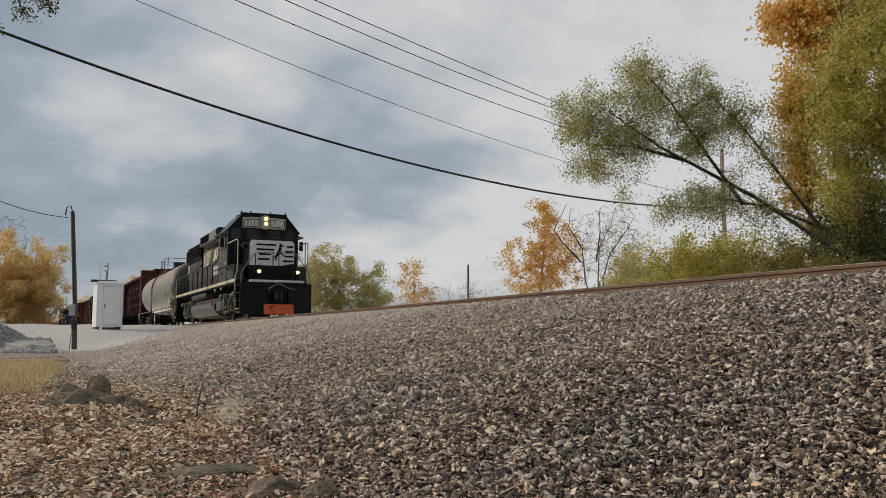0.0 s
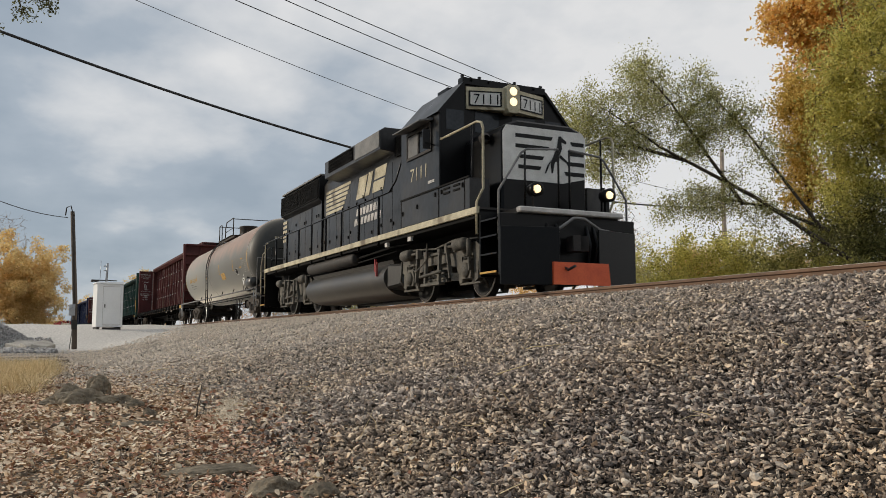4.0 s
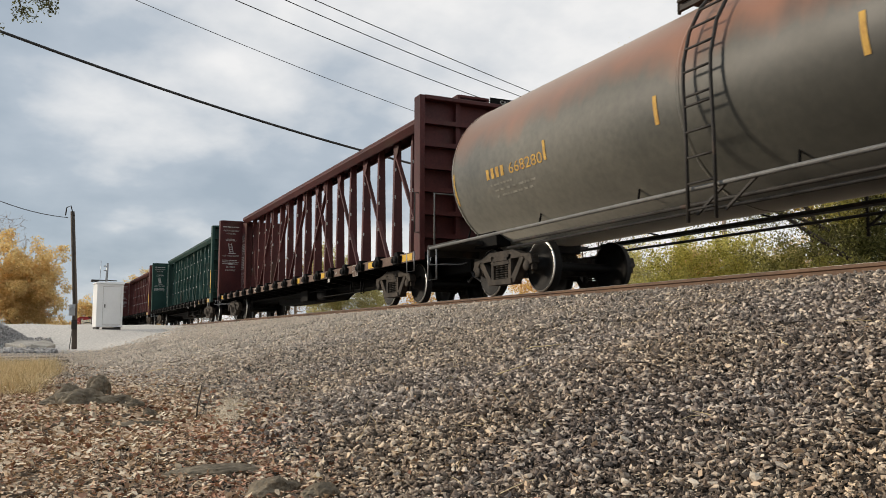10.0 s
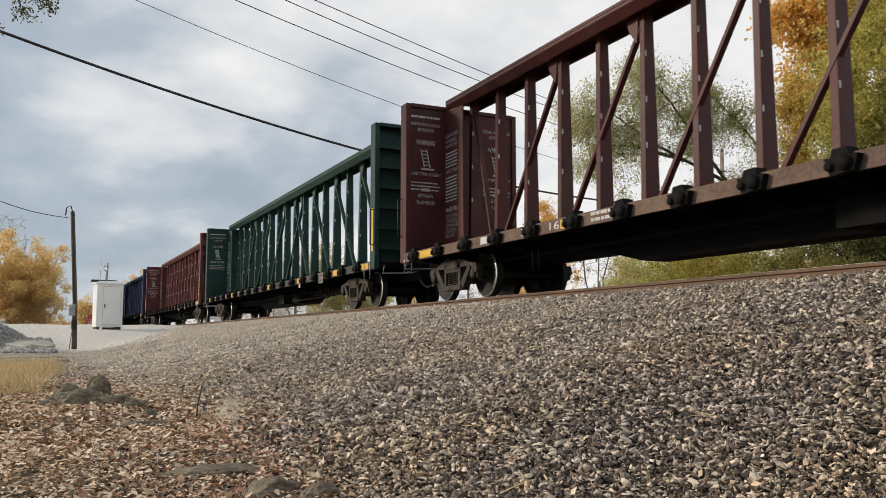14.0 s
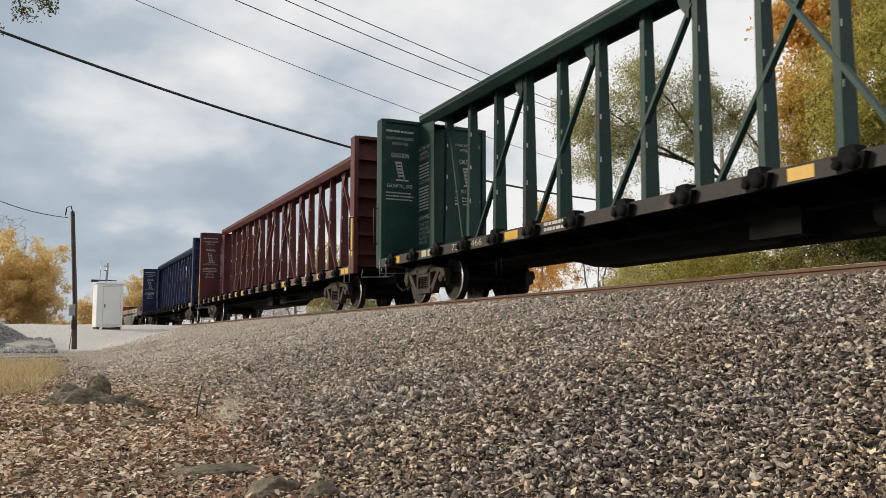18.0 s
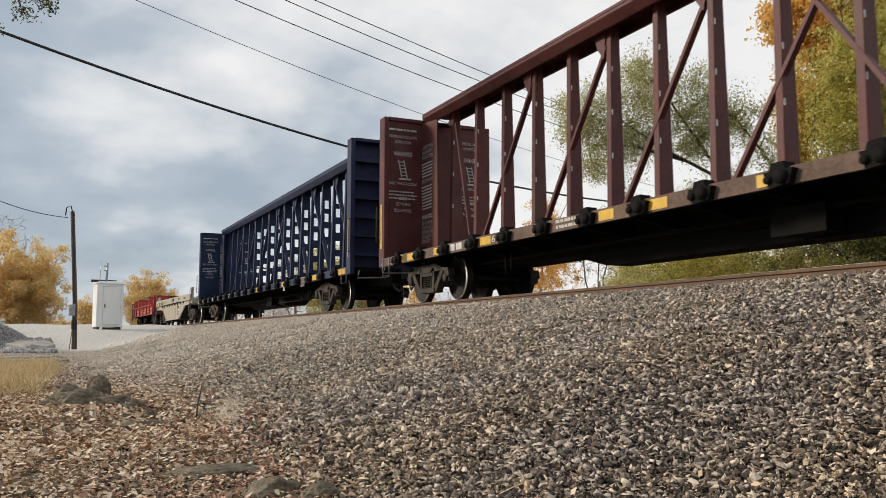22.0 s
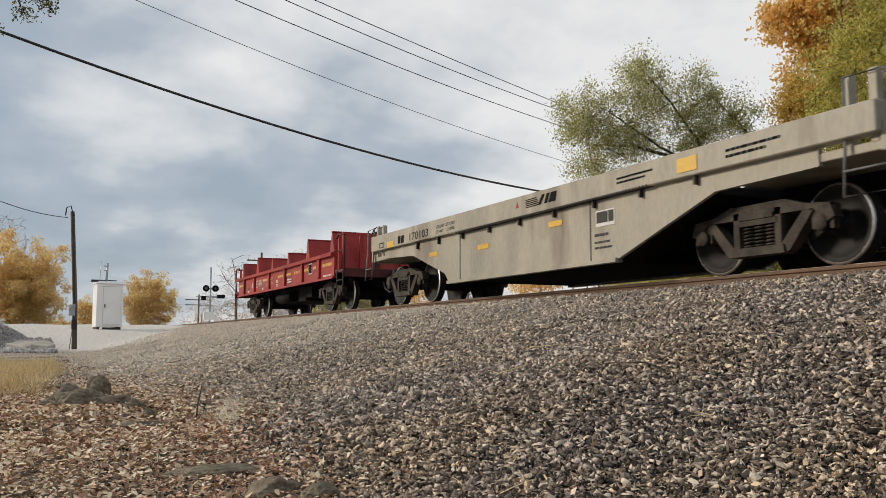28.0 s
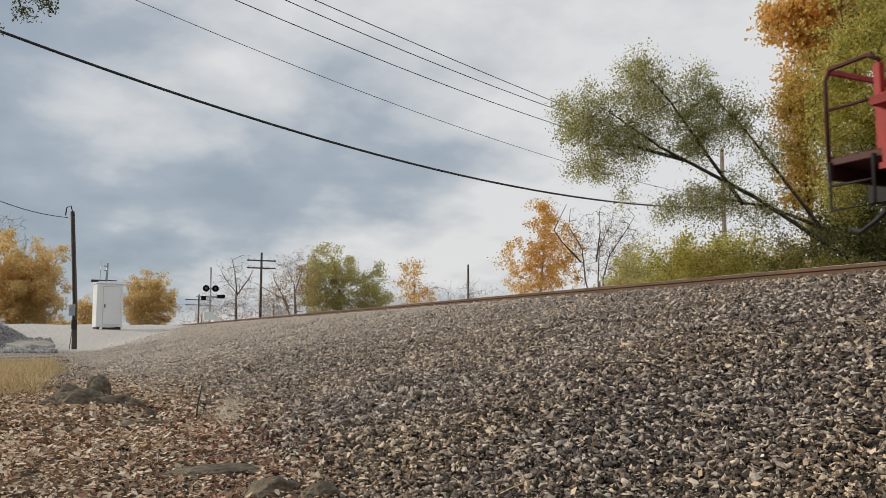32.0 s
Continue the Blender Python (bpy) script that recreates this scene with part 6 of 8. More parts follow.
        grab(g, (e * (H - 0.05), -1.43, 1.06), (e * (H - 0.45), -1.43, 1.06), (0, 0, -0.42), 0.014)
        part("stirrup", g, M_GALV, cb)
        if e in strips:
            part("yellow_plate", Geo().box(*sorted((e * (H + 0.02), e * (H + (0.06 if holes else 0.13)))), -1.427, -1.422, 1.3, 2.35), M_FADED if holes else M_YELLOW, cb, "yellow reflective strip")
        g = Geo()
        grab(g, (e * (H + 0.15), -1.42, 1.45), (e * (H + 0.15), -1.42, 2.3), (0, -0.09, 0), 0.016)
        part("grab_iron", g, M_GRIME, cb)
        g = Geo().tube([(e * (H + 0.32), -1.2, 0.95), (e * (H + 0.34), -1.25, 0.75), (e * (H + 0.34), -0.5, 0.78), (e * (H + 0.3), -0.1, 0.9)], 0.016, 6)
        part("uncoupling_lever", g, M_GALV, cb)
    # stencils on the inner face of the rear bulkhead
    xf = -H + 0.063
    tip = board_title == "CAUTION"
    lines = [("LOADING AND UNLOADING", 3.98, 0.72, 0.10), ("INSTRUCTION", 3.85, 0.40, 0.10), (board_title, 3.54, 0.46, 0.16)]
    if tip:
        lines += [("CAR MAY FALL OVER", 2.80, 0.66, 0.13)]
    else:
        lines += [("AVOID TIPPING ACCIDENT", 2.84, 0.76, 0.10), ("BETWEEN", 2.34, 0.36, 0.11), ("BULKHEADS", 2.19, 0.44, 0.11)]
    g = Geo()
    for y in (-0.93, 0.90):
        for text, z, wd, size in lines:
            words("stencil_word", text, cb, M_WHITE if size > 0.11 else M_STENCIL, (xf, y, z), size, "+x", width=wd, centre=True)
        # the leaning car or ladder of the warning picture
        for q in (-0.04, 0.10):
            g.hexa([(xf, y + q, 3.03), (xf + 0.004, y + q, 3.03), (xf + 0.004, y + q + 0.025, 3.03), (xf, y + q + 0.025, 3.03), (xf, y + q - 0.09, 3.44), (xf + 0.004, y + q - 0.09, 3.44), (xf + 0.004, y + q - 0.065, 3.44), (xf, y + q - 0.065, 3.44)])
        for j in range(5):
            g.box(xf, xf + 0.004, y - 0.06 - 0.016 * j, y + 0.11 - 0.016 * j, 3.07 + j * 0.08, (3.12 if tip else 3.09) + j * 0.08)
        g.box(xf, xf + 0.004, y - 0.10, y + 0.22, 2.97, 3.01)
        bars(g, (xf, y - 0.36, 2.76), [(0.10, 0.66, 0.03), (0.18, 0.72, 0.03), (0.26, 0.68, 0.03)], "+x", 4)
        if not tip:
            bars(g, (xf, y - 0.10, 2.48), [(0, 0.24, 0.07)], "+x", 5)
    bars(g, (xf, -1.30, 4.16), [(0, 0.75, 0.045)], "+x", 2)
    part("stencils", g, M_STENCIL, cb, kind="stuff")
    # a lettered side plate beside the beam at the rear
    g = Geo().prism([(-H, 1.06), (-H + 0.98, 1.06), (-H + 0.94, 4.3), (-H, 4.4)], "y", -0.44, -0.41)
    sp = part("side_plate", g, paint, cb)
    for s, z, wd in (("LOADING AND", 3.72, 0.60), ("UNLOADING", 3.60, 0.52), ("INSTRUCTION", 3.48, 0.58), ("SAFETY FIRST", 2.90, 0.62), ("WARNING", 2.02, 0.60), ("DO NOT MOVE", 1.88, 0.58), ("CAR UNLESS", 1.77, 0.54), ("TIE DOWNS ARE", 1.66, 0.62), ("SECURED IN", 1.55, 0.52), ("KEYSLOTS", 1.44, 0.46)):
        words("stencil_word", s, sp, M_WHITE if s == "WARNING" else M_STENCIL, (-H + 0.10, -0.443, z), 0.15 if s == "WARNING" else 0.12, width=wd)
    g = Geo()
    bars(g, (-H + 0.10, -0.441, 3.34), [(0.075 * j, 0.58, 0.035) for j in range(5)], "-y", 10)
    bars(g, (-H + 0.10, -0.441, 2.78), [(0.075 * j, 0.56, 0.035) for j in range(8)], "-y", 11)
    part("plate_stencil", g, M_STENCIL, sp, kind="stuff")
    words("car_number", number, cb, M_STENCIL, (5.2, -1.424, 0.92), 0.10, width=0.42)
    # painted number on the sill, broken by a winch, with the owner's mark before it
    ink = M_CREAM if tip else M_WHITE
    nx, first, last = {"730466": (-7.26, "730", "466"), "37163": (-5.90, "37", "163")}.get(number, (-6.28, "626", ""))
    words("car_number", first, cb, ink, (nx, -1.424, 0.90), 0.18, width=0.14 * len(first))
    if last:
        words("car_number", last, cb, ink, (nx + 0.82, -1.424, 0.90), 0.18, width=0.145 * len(last))
    part("reporting_mark", bars(Geo(), (nx - 1.42, -1.421, 0.90), [(0, 0.55, 0.13)], seed=3), ink, cb)
    part("sill_notes", bars(Geo(), (-3.9, -1.421, 0.99), [(0, 0.8, 0.05), (0.09, 0.7, 0.05)], seed=7), M_STENCIL, cb, kind="stuff")
    if number == "37163":
        words("end_number", "37163", cb, M_WHITE, (H + 0.105, 0.62, 4.02), 0.17, "+x", width=0.42)
        part("end_mark", bars(Geo(), (H + 0.101, 0.36, 4.02), [(0, 0.18, 0.11)], "+x", 8), M_WHITE, cb)
    g = bars(Geo(), (H - 0.015, 0.55, 3.75), [(0.09 * j, 0.5, 0.035) for j in range(4)], "+x", 8)
    part("end_stencils", g, M_STENCIL, cb, kind="stuff")
    sg = part("caution_board", Geo().box(H + 0.12, H + 0.15, 0.35, 1.25, 4.47, 4.62), M_DARK, cb, "black notice board on the bulkhead")
    words("caution_word", "CAUTION", sg, M_WHITE, (H + 0.153, 0.60, 4.50), 0.12, "+x", width=0.55)
    return cb


# -- well car --
def build_well_car():
    w = thing("well_car", "weathered pale grey depressed-centre car with orange patches", "freight car")
    for x in (4.8, -5.8):
        freight_bogie(w, x)
    for s in (-1, 1):
        ya, yb = sorted((s * 1.38, s * 1.44))
        pts = [(-6.1, 1.04), (-4.50, 0.97), (-2.93, 0.48), (-2.74, 0.30), (2.55, 0.28), (4.5, 0.95), (6.0, 0.98), (6.0, 1.25), (-6.1, 1.25)]
        part("side_plate", Geo().prism(pts, "y", ya, yb), M_BUFF, w, "pale grey side plate")
        ya, yb = sorted((s * 1.36, s * 1.54))
        g = Geo().prism([(-6.75, 1.24), (6.75, 1.18), (6.75, 1.50), (-6.75, 1.60)], "y", ya, yb)
        part("top_rail", g, M_BUFF, w, "deep grey top rail", bevel=0.012)
        drip = Geo()
        for x in np.arange(-2.25, 3.4, 0.07):
            drip.box(float(x), float(x) + 0.035, *sorted((s * 1.44, s * 1.548)), 1.185, 1.215)
        part("drip_edge", drip, M_GRIME, w, "notched grimy drip edge", kind="stuff")
        gm = Geo().box(0, 0.035, *sorted((s * 1.44, s * 1.50)), 1.08, 1.22).mesh("gusset", [M_GRIME])
        for x in np.arange(-4.2, 4.6, 1.05):
            part("gusset", gm, None, w, at=(float(x), 0, 0))
        g = Geo().box(-2.76, 2.6, *sorted((s * 1.36, s * 1.48)), 0.26, 0.32)
        part("bottom_flange", g, M_BUFF, w)
        for x in (-2.25, 1.97):
            part("weld_seam", Geo().box(x, x + 0.02, *sorted((s * 1.44, s * 1.447)), 0.31, 1.24), M_GRIME, w)
    g = Geo().box(-2.5, 2.5, -1.36, 1.36, 0.30, 0.36).box(-6.9, -3.9, -0.5, 0.5, 0.75, 1.15).box(3.9, 6.9, -0.5, 0.5, 0.75, 1.15)
    for a, b in ((-4.4, -2.5), (4.4, 2.5)):
        g.hexa([(min(a, b), -1.36, 0.95 if a < b else 0.28), (max(a, b), -1.36, 0.28 if a < b else 0.95), (max(a, b), 1.36, 0.28 if a < b else 0.95), (min(a, b), 1.36, 0.95 if a < b else 0.28),
                (min(a, b), -1.36, 1.05 if a < b else 0.36), (max(a, b), -1.36, 0.36 if a < b else 1.05), (max(a, b), 1.36, 0.36 if a < b else 1.05), (min(a, b), 1.36, 1.05 if a < b else 0.36)])
    part("well_floor", g, M_DARK, w)
    for e in (-1, 1):
        g = Geo().box(*sorted((e * 4.6, e * 6.95)), -1.42, 1.42, 1.02, 1.12).box(*sorted((e * 6.72, e * 6.95)), -1.45, 1.45, 1.0, 1.30)
        part("end_platform", g, M_BUFF, w, bevel=0.01)
        coupler(w, e * 7.15, e)
        for x, y in ((6.65, -1.375), (6.65, 1.345), (6.34, -1.36)):
            part("corner_post", Geo().box(e * x - 0.05, e * x + 0.05, y - 0.05, y + 0.05, 1.1, 1.85), M_BUFF, w, bevel=0.01)
        g = Geo()
        a, b = (e * 7.18, e * 6.76) if e < 0 else (e * 6.85, e * 6.35)
        grab(g, (a, -1.46, 1.35), (b, -1.46, 1.35), (0, -0.06, -0.75), 0.018)
        g.tube([(a, -1.52, 0.85), (b, -1.52, 0.85)], 0.015, 6)
        g.tube([(a, -1.46, 1.2), (a, -1.46, 1.80), (b, -1.46, 1.82), (b, -1.46, 1.2)], 0.018, 6)
        part("step_ladder", g, M_RAILING, w)
    g = Geo().box(5.80, 5.90, 0.08, 0.22, 1.1, 1.95).box(5.74, 5.98, 0.0, 0.30, 1.90, 2.24)
    st = part("brake_stand", g, M_GRIME, w, bevel=0.02)
    g = Geo()
    a = [(6.06, 0.15 + 0.24 * math.cos(t), 2.15 + 0.24 * math.sin(t)) for t in np.linspace(0, 2 * math.pi, 21)]
    g.tube(a, 0.02, 6, cap=False)
    for t in (0.3, 1.8, 3.4, 4.9):
        g.beam((6.06, 0.15, 2.15), (6.06, 0.15 + 0.24 * math.cos(t), 2.15 + 0.24 * math.sin(t)), 0.02, 0.02)
    part("brake_wheel", g, M_DARK, st)
    for x, z, wd, hg, y in ((4.15, 1.25, 0.35, 0.18, -1.545), (-5.52, 1.24, 0.40, 0.14, -1.545), (-3.43, 0.86, 0.40, 0.09, -1.445), (-1.30, 0.81, 0.42, 0.09, -1.445), (1.06, 0.94, 0.38, 0.09, -1.445)):
        part("orange_patch", Geo().box(x - wd / 2, x + wd / 2, y - 0.004, y, z, z + hg), M_YELLOW, w, "orange reflective patch")
    words("car_number", "170103", w, M_DARK, (-4.51, -1.545, 1.28), 0.235, width=0.95)
    g = Geo()
    for x in (-5.09, -4.90):
        g.box(x, x + 0.14, -1.548, -1.543, 1.28, 1.44)
    g.box(-6.2, -5.96, -1.547, -1.543, 1.38, 1.40).box(-6.2, -5.96, -1.547, -1.543, 1.28, 1.295).box(-6.2, -6.18, -1.547, -1.543, 1.28, 1.40).box(-5.98, -5.96, -1.547, -1.543, 1.28, 1.40)
    for text, x, z, wd in (("LD LMT", -3.11, 1.385, 0.38), ("231200", -2.66, 1.39, 0.38), ("LT WT", -3.11, 1.285, 0.34), ("51800", -2.60, 1.29, 0.31)):
        words("load_limit", text, w, M_DARK, (x, -1.545, z), 0.085, width=wd)
    bars(g, (2.75, -1.543, 1.38), [(0, 0.75, 0.025), (0.06, 0.6, 0.025)], seed=6)
    bars(g, (4.8, -1.543, 1.36), [(0, 0.8, 0.03), (0.07, 0.6, 0.03)], seed=9)
    for j in range(5):
        g.box(0.35, 0.75 - 0.02 * j, -1.547, -1.543, 1.32 + j * 0.03, 1.335 + j * 0.03)
    g.prism([(0.72, 1.32), (0.80, 1.32), (0.92, 1.47), (0.84, 1.47)], "y", -1.547, -1.543).prism([(0.90, 1.32), (0.98, 1.32), (1.06, 1.47), (0.98, 1.47)], "y", -1.547, -1.543).prism([(1.02, 1.32), (1.22, 1.32), (1.26, 1.47), (1.10, 1.47)], "y", -1.547, -1.543)
    part("stencils", g, M_DARK, w, kind="stuff")
    pn = part("data_panel", Geo().box(2.12, 2.56, -1.446, -1.441, 0.80, 1.03), M_WHITE, w, "white-edged data panel")
    part("panel_face", Geo().box(2.14, 2.40, -1.450, -1.446, 0.85, 1.01), M_GRIME, pn)
    part("panel_face", Geo().box(2.42, 2.54, -1.450, -1.446, 0.85, 1.01), M_GRIME, pn)
    part("small_stencils", bars(Geo(), (2.08, -1.441, 0.66), [(0, 0.32, 0.04), (0.10, 0.36, 0.03), (0.18, 0.40, 0.03)], seed=12), M_GRIME, w, kind="stuff")
    part("red_triangle", Geo().prism([(0.02, 1.36), (0.12, 1.36), (0.07, 1.47)], "y", -1.545, -1.541), M_RED, w)
    return w


# -- coil car --
def build_coil_car():
    c = thing("coil_car", "faded red coil steel car with sloped load dividers", "freight car")
    for x in (4.63, -4.9):
        freight_bogie(c, x)
    for s in (-1, 1):
        g = Geo().box(-6.1, 5.95, *sorted((s * 1.36, s * 1.42)), 0.84, 1.50)
        part("side_sill", g, M_RED, c, "faded red side sill")
        g = Geo().prism([(s * 1.34, 1.44), (s * 1.53, 1.44), (s * 1.54, 1.52), (s * 1.34, 1.60)], "x", -6.12, 5.97)
        part("top_flange", g, M_RED, c)
        g = Geo().box(-6.1, 5.95, *sorted((s * 1.42, s * 1.47)), 0.82, 0.88)
        part("bottom_flange", g, M_RED, c)
        for x in (-4.96, -3.26, -1.07, 0.99, 2.98, 4.69):
            g = Geo().prism([(s * 1.42, 0.86), (s * 1.49, 0.90), (s * 1.49, 1.50), (s * 1.42, 1.50)], "x", x - 0.07, x + 0.07)
            part("side_rib", g, M_RED, c)
    g = Geo().box(-6.0, 5.9, -1.36, 1.36, 0.92, 0.98).box(-6.6, 6.5, -0.3, 0.3, 0.6, 0.95)
    g.box(-2.2, 1.2, -0.8, 0.8, 0.42, 0.9).tube([(-1.6, -0.9, 0.6), (0.2, -0.9, 0.6)], 0.18, 12).box(1.6, 2.2, -0.9, -0.5, 0.5, 0.85)
    part("underframe", g, M_DARK, c)
    for x, h in ((5.36, 2.16), (3.0, 2.18), (0.78, 1.97), (-1.3, 1.97), (-3.47, 2.17), (-5.9, 2.13)):
        g = Geo().hexa([(x - 0.30, -1.31, 1.0), (x + 0.42, -1.31, 1.0), (x + 0.42, 1.31, 1.0), (x - 0.30, 1.31, 1.0), (x - 0.03, -1.30, h), (x + 0.03, -1.30, h), (x + 0.03, 1.30, h), (x - 0.03, 1.30, h)])
        d = part("load_divider", g, M_RED, c, "red sloped load divider", bevel=0.01)
        part("divider_cap", Geo().box(x - 0.05, x + 0.05, -1.30, 1.30, h, h + 0.03), M_RED, d)
    for e in (-1, 1):
        g = Geo().box(*sorted((e * 5.95, e * 6.75)), -1.40, 1.40, 0.96, 1.04).box(*sorted((e * 6.68, e * 6.75)), -1.40, 1.40, 0.82, 1.06)
        part("end_platform", g, M_MAROON, c, bevel=0.01)
        coupler(c, e * 6.95, e)
        for k in (-1, 1):
            part("platform_post", Geo().beam((e * 6.15, k * 1.34, 0.98), (e * 6.15, k * 1.34, 1.90), 0.07, 0.07, (0, 1, 0)), M_RED, c, "red corner post")
            g = Geo().tube([(e * 6.72, k * 1.40, 0.80), (e * 6.72, k * 1.40, 1.86), (e * 6.66, k * 1.40, 1.97), (e * 6.22, k * 1.40, 1.99), (e * 6.08, k * 1.40, 1.90)], 0.024, 6)
            g.tube([(e * 6.72, k * 1.40, 1.55), (e * 6.15, k * 1.38, 1.55)], 0.016, 6)
            part("hand_hoop", g, M_MAROON, c, "dark red tubular hand hoop")
        g = Geo().beam((e * 6.70, -1.38, 1.96), (e * 6.70, 1.38, 1.96), 0.045, 0.05)
        part("platform_rail", g, M_RED, c, "red platform rail")
        g = Geo()
        grab(g, (e * 6.7, -1.42, 1.0), (e * 6.2, -1.42, 1.0), (0, 0, -0.5), 0.018)
        g.tube([(e * 6.7, -1.42, 0.75), (e * 6.2, -1.42, 0.75)], 0.015, 6)
        part("stirrup", g, M_GRIME, c)
    for y in (-1.1, -0.6, 0.0, 0.6, 1.1):
        part("end_stake", Geo().box(5.80, 5.88, y - 0.05, y + 0.05, 1.0, 2.12), M_RED, c)
    g = Geo().box(5.97, 6.05, -0.26, -0.14, 1.04, 2.05).box(5.97, 6.15, -0.30, -0.10, 1.95, 2.15)
    st = part("brake_stand", g, M_GRIME, c, bevel=0.02)
    g = Geo()
    a = [(6.22, -0.2 + 0.21 * math.cos(t), 2.06 + 0.21 * math.sin(t)) for t in np.linspace(0, 2 * math.pi, 21)]
    g.tube(a, 0.018, 6, cap=False)
    for t in (0.3, 1.8, 3.4, 4.9):
        g.beam((6.22, -0.2, 2.06), (6.22, -0.2 + 0.21 * math.cos(t), 2.06 + 0.21 * math.sin(t)), 0.018, 0.018)
    part("brake_wheel", g, M_DARK, st)
    for x0, x1 in ((4.9, 5.75), (3.1, 3.5), (4.0, 4.3), (1.05, 1.6), (1.98, 2.12), (2.22, 2.38), (2.48, 2.62), (2.70, 2.82), (0.02, 0.23), (0.25, 0.42), (0.44, 0.66), (0.68, 0.85), (-2.02, -1.55), (-5.99, -5.07)):
        part("yellow_stripe", Geo().box(x0, x1, -1.426, -1.421, 1.20, 1.28), M_FADED, c, "faded yellow reflective stripe")
    words("car_number", "334141", c, M_STENCIL, (-3.12, -1.426, 1.04), 0.38, width=1.06)
    for text, x, z, wd in (("LD LMT", -1.54, 1.20, 0.40), ("230900", -0.98, 1.21, 0.32), ("LT WT", -1.54, 1.04, 0.36), ("55100", -0.94, 1.04, 0.28)):
        words("weight_stencil", text, c, M_STENCIL, (x, -1.426, z), 0.11, width=wd)
    for x in (-3.72, -3.53):
        part("reporting_mark", Geo().box(x, x + 0.11, -1.4265, -1.421, 1.06, 1.24), M_STENCIL, c)
    # scrawled paint strokes over the number
    for x in (-4.12, -2.62, -2.02):
        for p, q in (((0, 1.16), (0.16, 1.20)), ((0, 1.16), (0.02, 0.98)), ((0.02, 0.98), (0.18, 0.97)), ((0.26, 1.20), (0.27, 0.96)), ((0.28, 1.08), (0.42, 1.19)), ((0.28, 1.08), (0.44, 0.95))):
            part("paint_stroke", Geo().beam((x + p[0], -1.4235, p[1]), (x + q[0], -1.4235, q[1]), 0.022, 0.004, (0, 1, 0)), M_WORN, c)
    g = bars(Geo(), (-4.45, -1.423, 0.96), [(0, 0.22, 0.03), (0.05, 0.22, 0.03)], seed=6)
    bars(g, (5.0, -1.423, 0.92), [(0, 0.75, 0.04)], seed=2)
    bars(g, (1.2, -1.423, 1.05), [(0, 0.5, 0.04), (0.08, 0.5, 0.04)], seed=3)
    bars(g, (-2.2, -1.423, 0.96), [(0, 0.2, 0.03), (0.05, 0.2, 0.03)], seed=4)
    bars(g, (-0.2, -1.423, 0.98), [(0, 0.25, 0.03), (0.05, 0.25, 0.03)], seed=8)
    part("stencils", g, M_WHITE, c, kind="stuff")
    part("yellow_label", Geo().box(-0.24, 0.02, -1.426, -1.421, 1.06, 1.15), M_CREAM, c, "small faded label")
    part("repair_patch", Geo().box(-4.45, -4.17, -1.426, -1.421, 1.02, 1.12), M_MAROON, c)
    p = part("data_panel", Geo().box(3.58, 3.92, -1.43, -1.422, 1.08, 1.40), M_WHITE, c)
    part("panel_face", Geo().box(3.61, 3.89, -1.436, -1.43, 1.11, 1.37), M_DARK, p)
    return c


LOCO = build_locomotive()
TANK = build_tank_car()
BEAM_A = build_centrebeam("empty maroon centre-beam lumber car with tapered posts", M_MAROON, M_SILL, "37163", "WARNING", offset=0.49, pitch=1.19, half=10.9, bogies=(8.8, -9.15), yellows=((8.3, 0.5), (4.4, 0.3), (1.9, 0.3), (-4.52, 0.36), (-9.45, 0.4)))
BEAM_B = build_centrebeam("empty dark green centre-beam lumber car", M_GREEN, M_GRIME, "730466", "CAUTION", offset=0.62, pitch=1.207, half=11.12, bogies=(9.0, -9.3), strips=(1,), yellows=((8.4, 0.4), (4.9, 0.45), (1.15, 0.35), (-4.94, 0.44)))
BEAM_C = build_centrebeam("empty faded maroon centre-beam lumber car with yellow grab irons", M_MAROONPALE, M_SILL, "626", "WARNING", offset=0.60, pitch=1.205, half=11.28, bogies=(9.1, -9.45), strips=(1, -1), yellows=((8.6, 0.45), (7.3, 0.3), (4.75, 0.45), (3.1, 0.4), (0.4, 0.4), (-1.5, 0.4), (-2.6, 0.35), (-6.2, 0.4), (-8.2, 0.42), (-9.6, 0.35)))
BEAM_D = build_centrebeam("empty navy blue centre-beam lumber car with pierced posts", M_BLUE, M_BLUE, "626", "WARNING", holes=True, offset=0.04, pitch=1.207, half=11.18, bogies=(8.4, -8.95), strips=(1,), yellows=((8.3, 0.4), (4.9, 0.5), (1.2, 0.3), (-2.2, 0.25)))
WELL = build_well_car()
COIL = build_coil_car()
TRAIN = ((LOCO, 42.21), (TANK, 60.23), (BEAM_A, 80.70), (BEAM_B, 104.76), (BEAM_C, 129.20), (BEAM_D, 154.14), (WELL, 174.19), (COIL, 190.04))


def motions():
    """The train rolls along the track; its wheels turn as far as it goes."""
    ts = [0.5 * k for k in range(65)]
    for ob, back in TRAIN:
        rows = []
        for t in ts:
            x = way(t) - back
            turn = math.degrees(math.atan2(track_y(x + 6) - track_y(x - 6), 12))
            rows.append((t, pose(x, track_y(x), 0, 0, 0, turn)))
        walk(ob, rows)
    spin = [k * 2 / FPS for k in range(481)]
    for ob, r in WHEELSETS:
        x, z = ob.location.x, ob.location.z
        walk(ob, [(t, pose(x, 0, z, 0, math.degrees(way(t) / r), 0)) for t in spin])


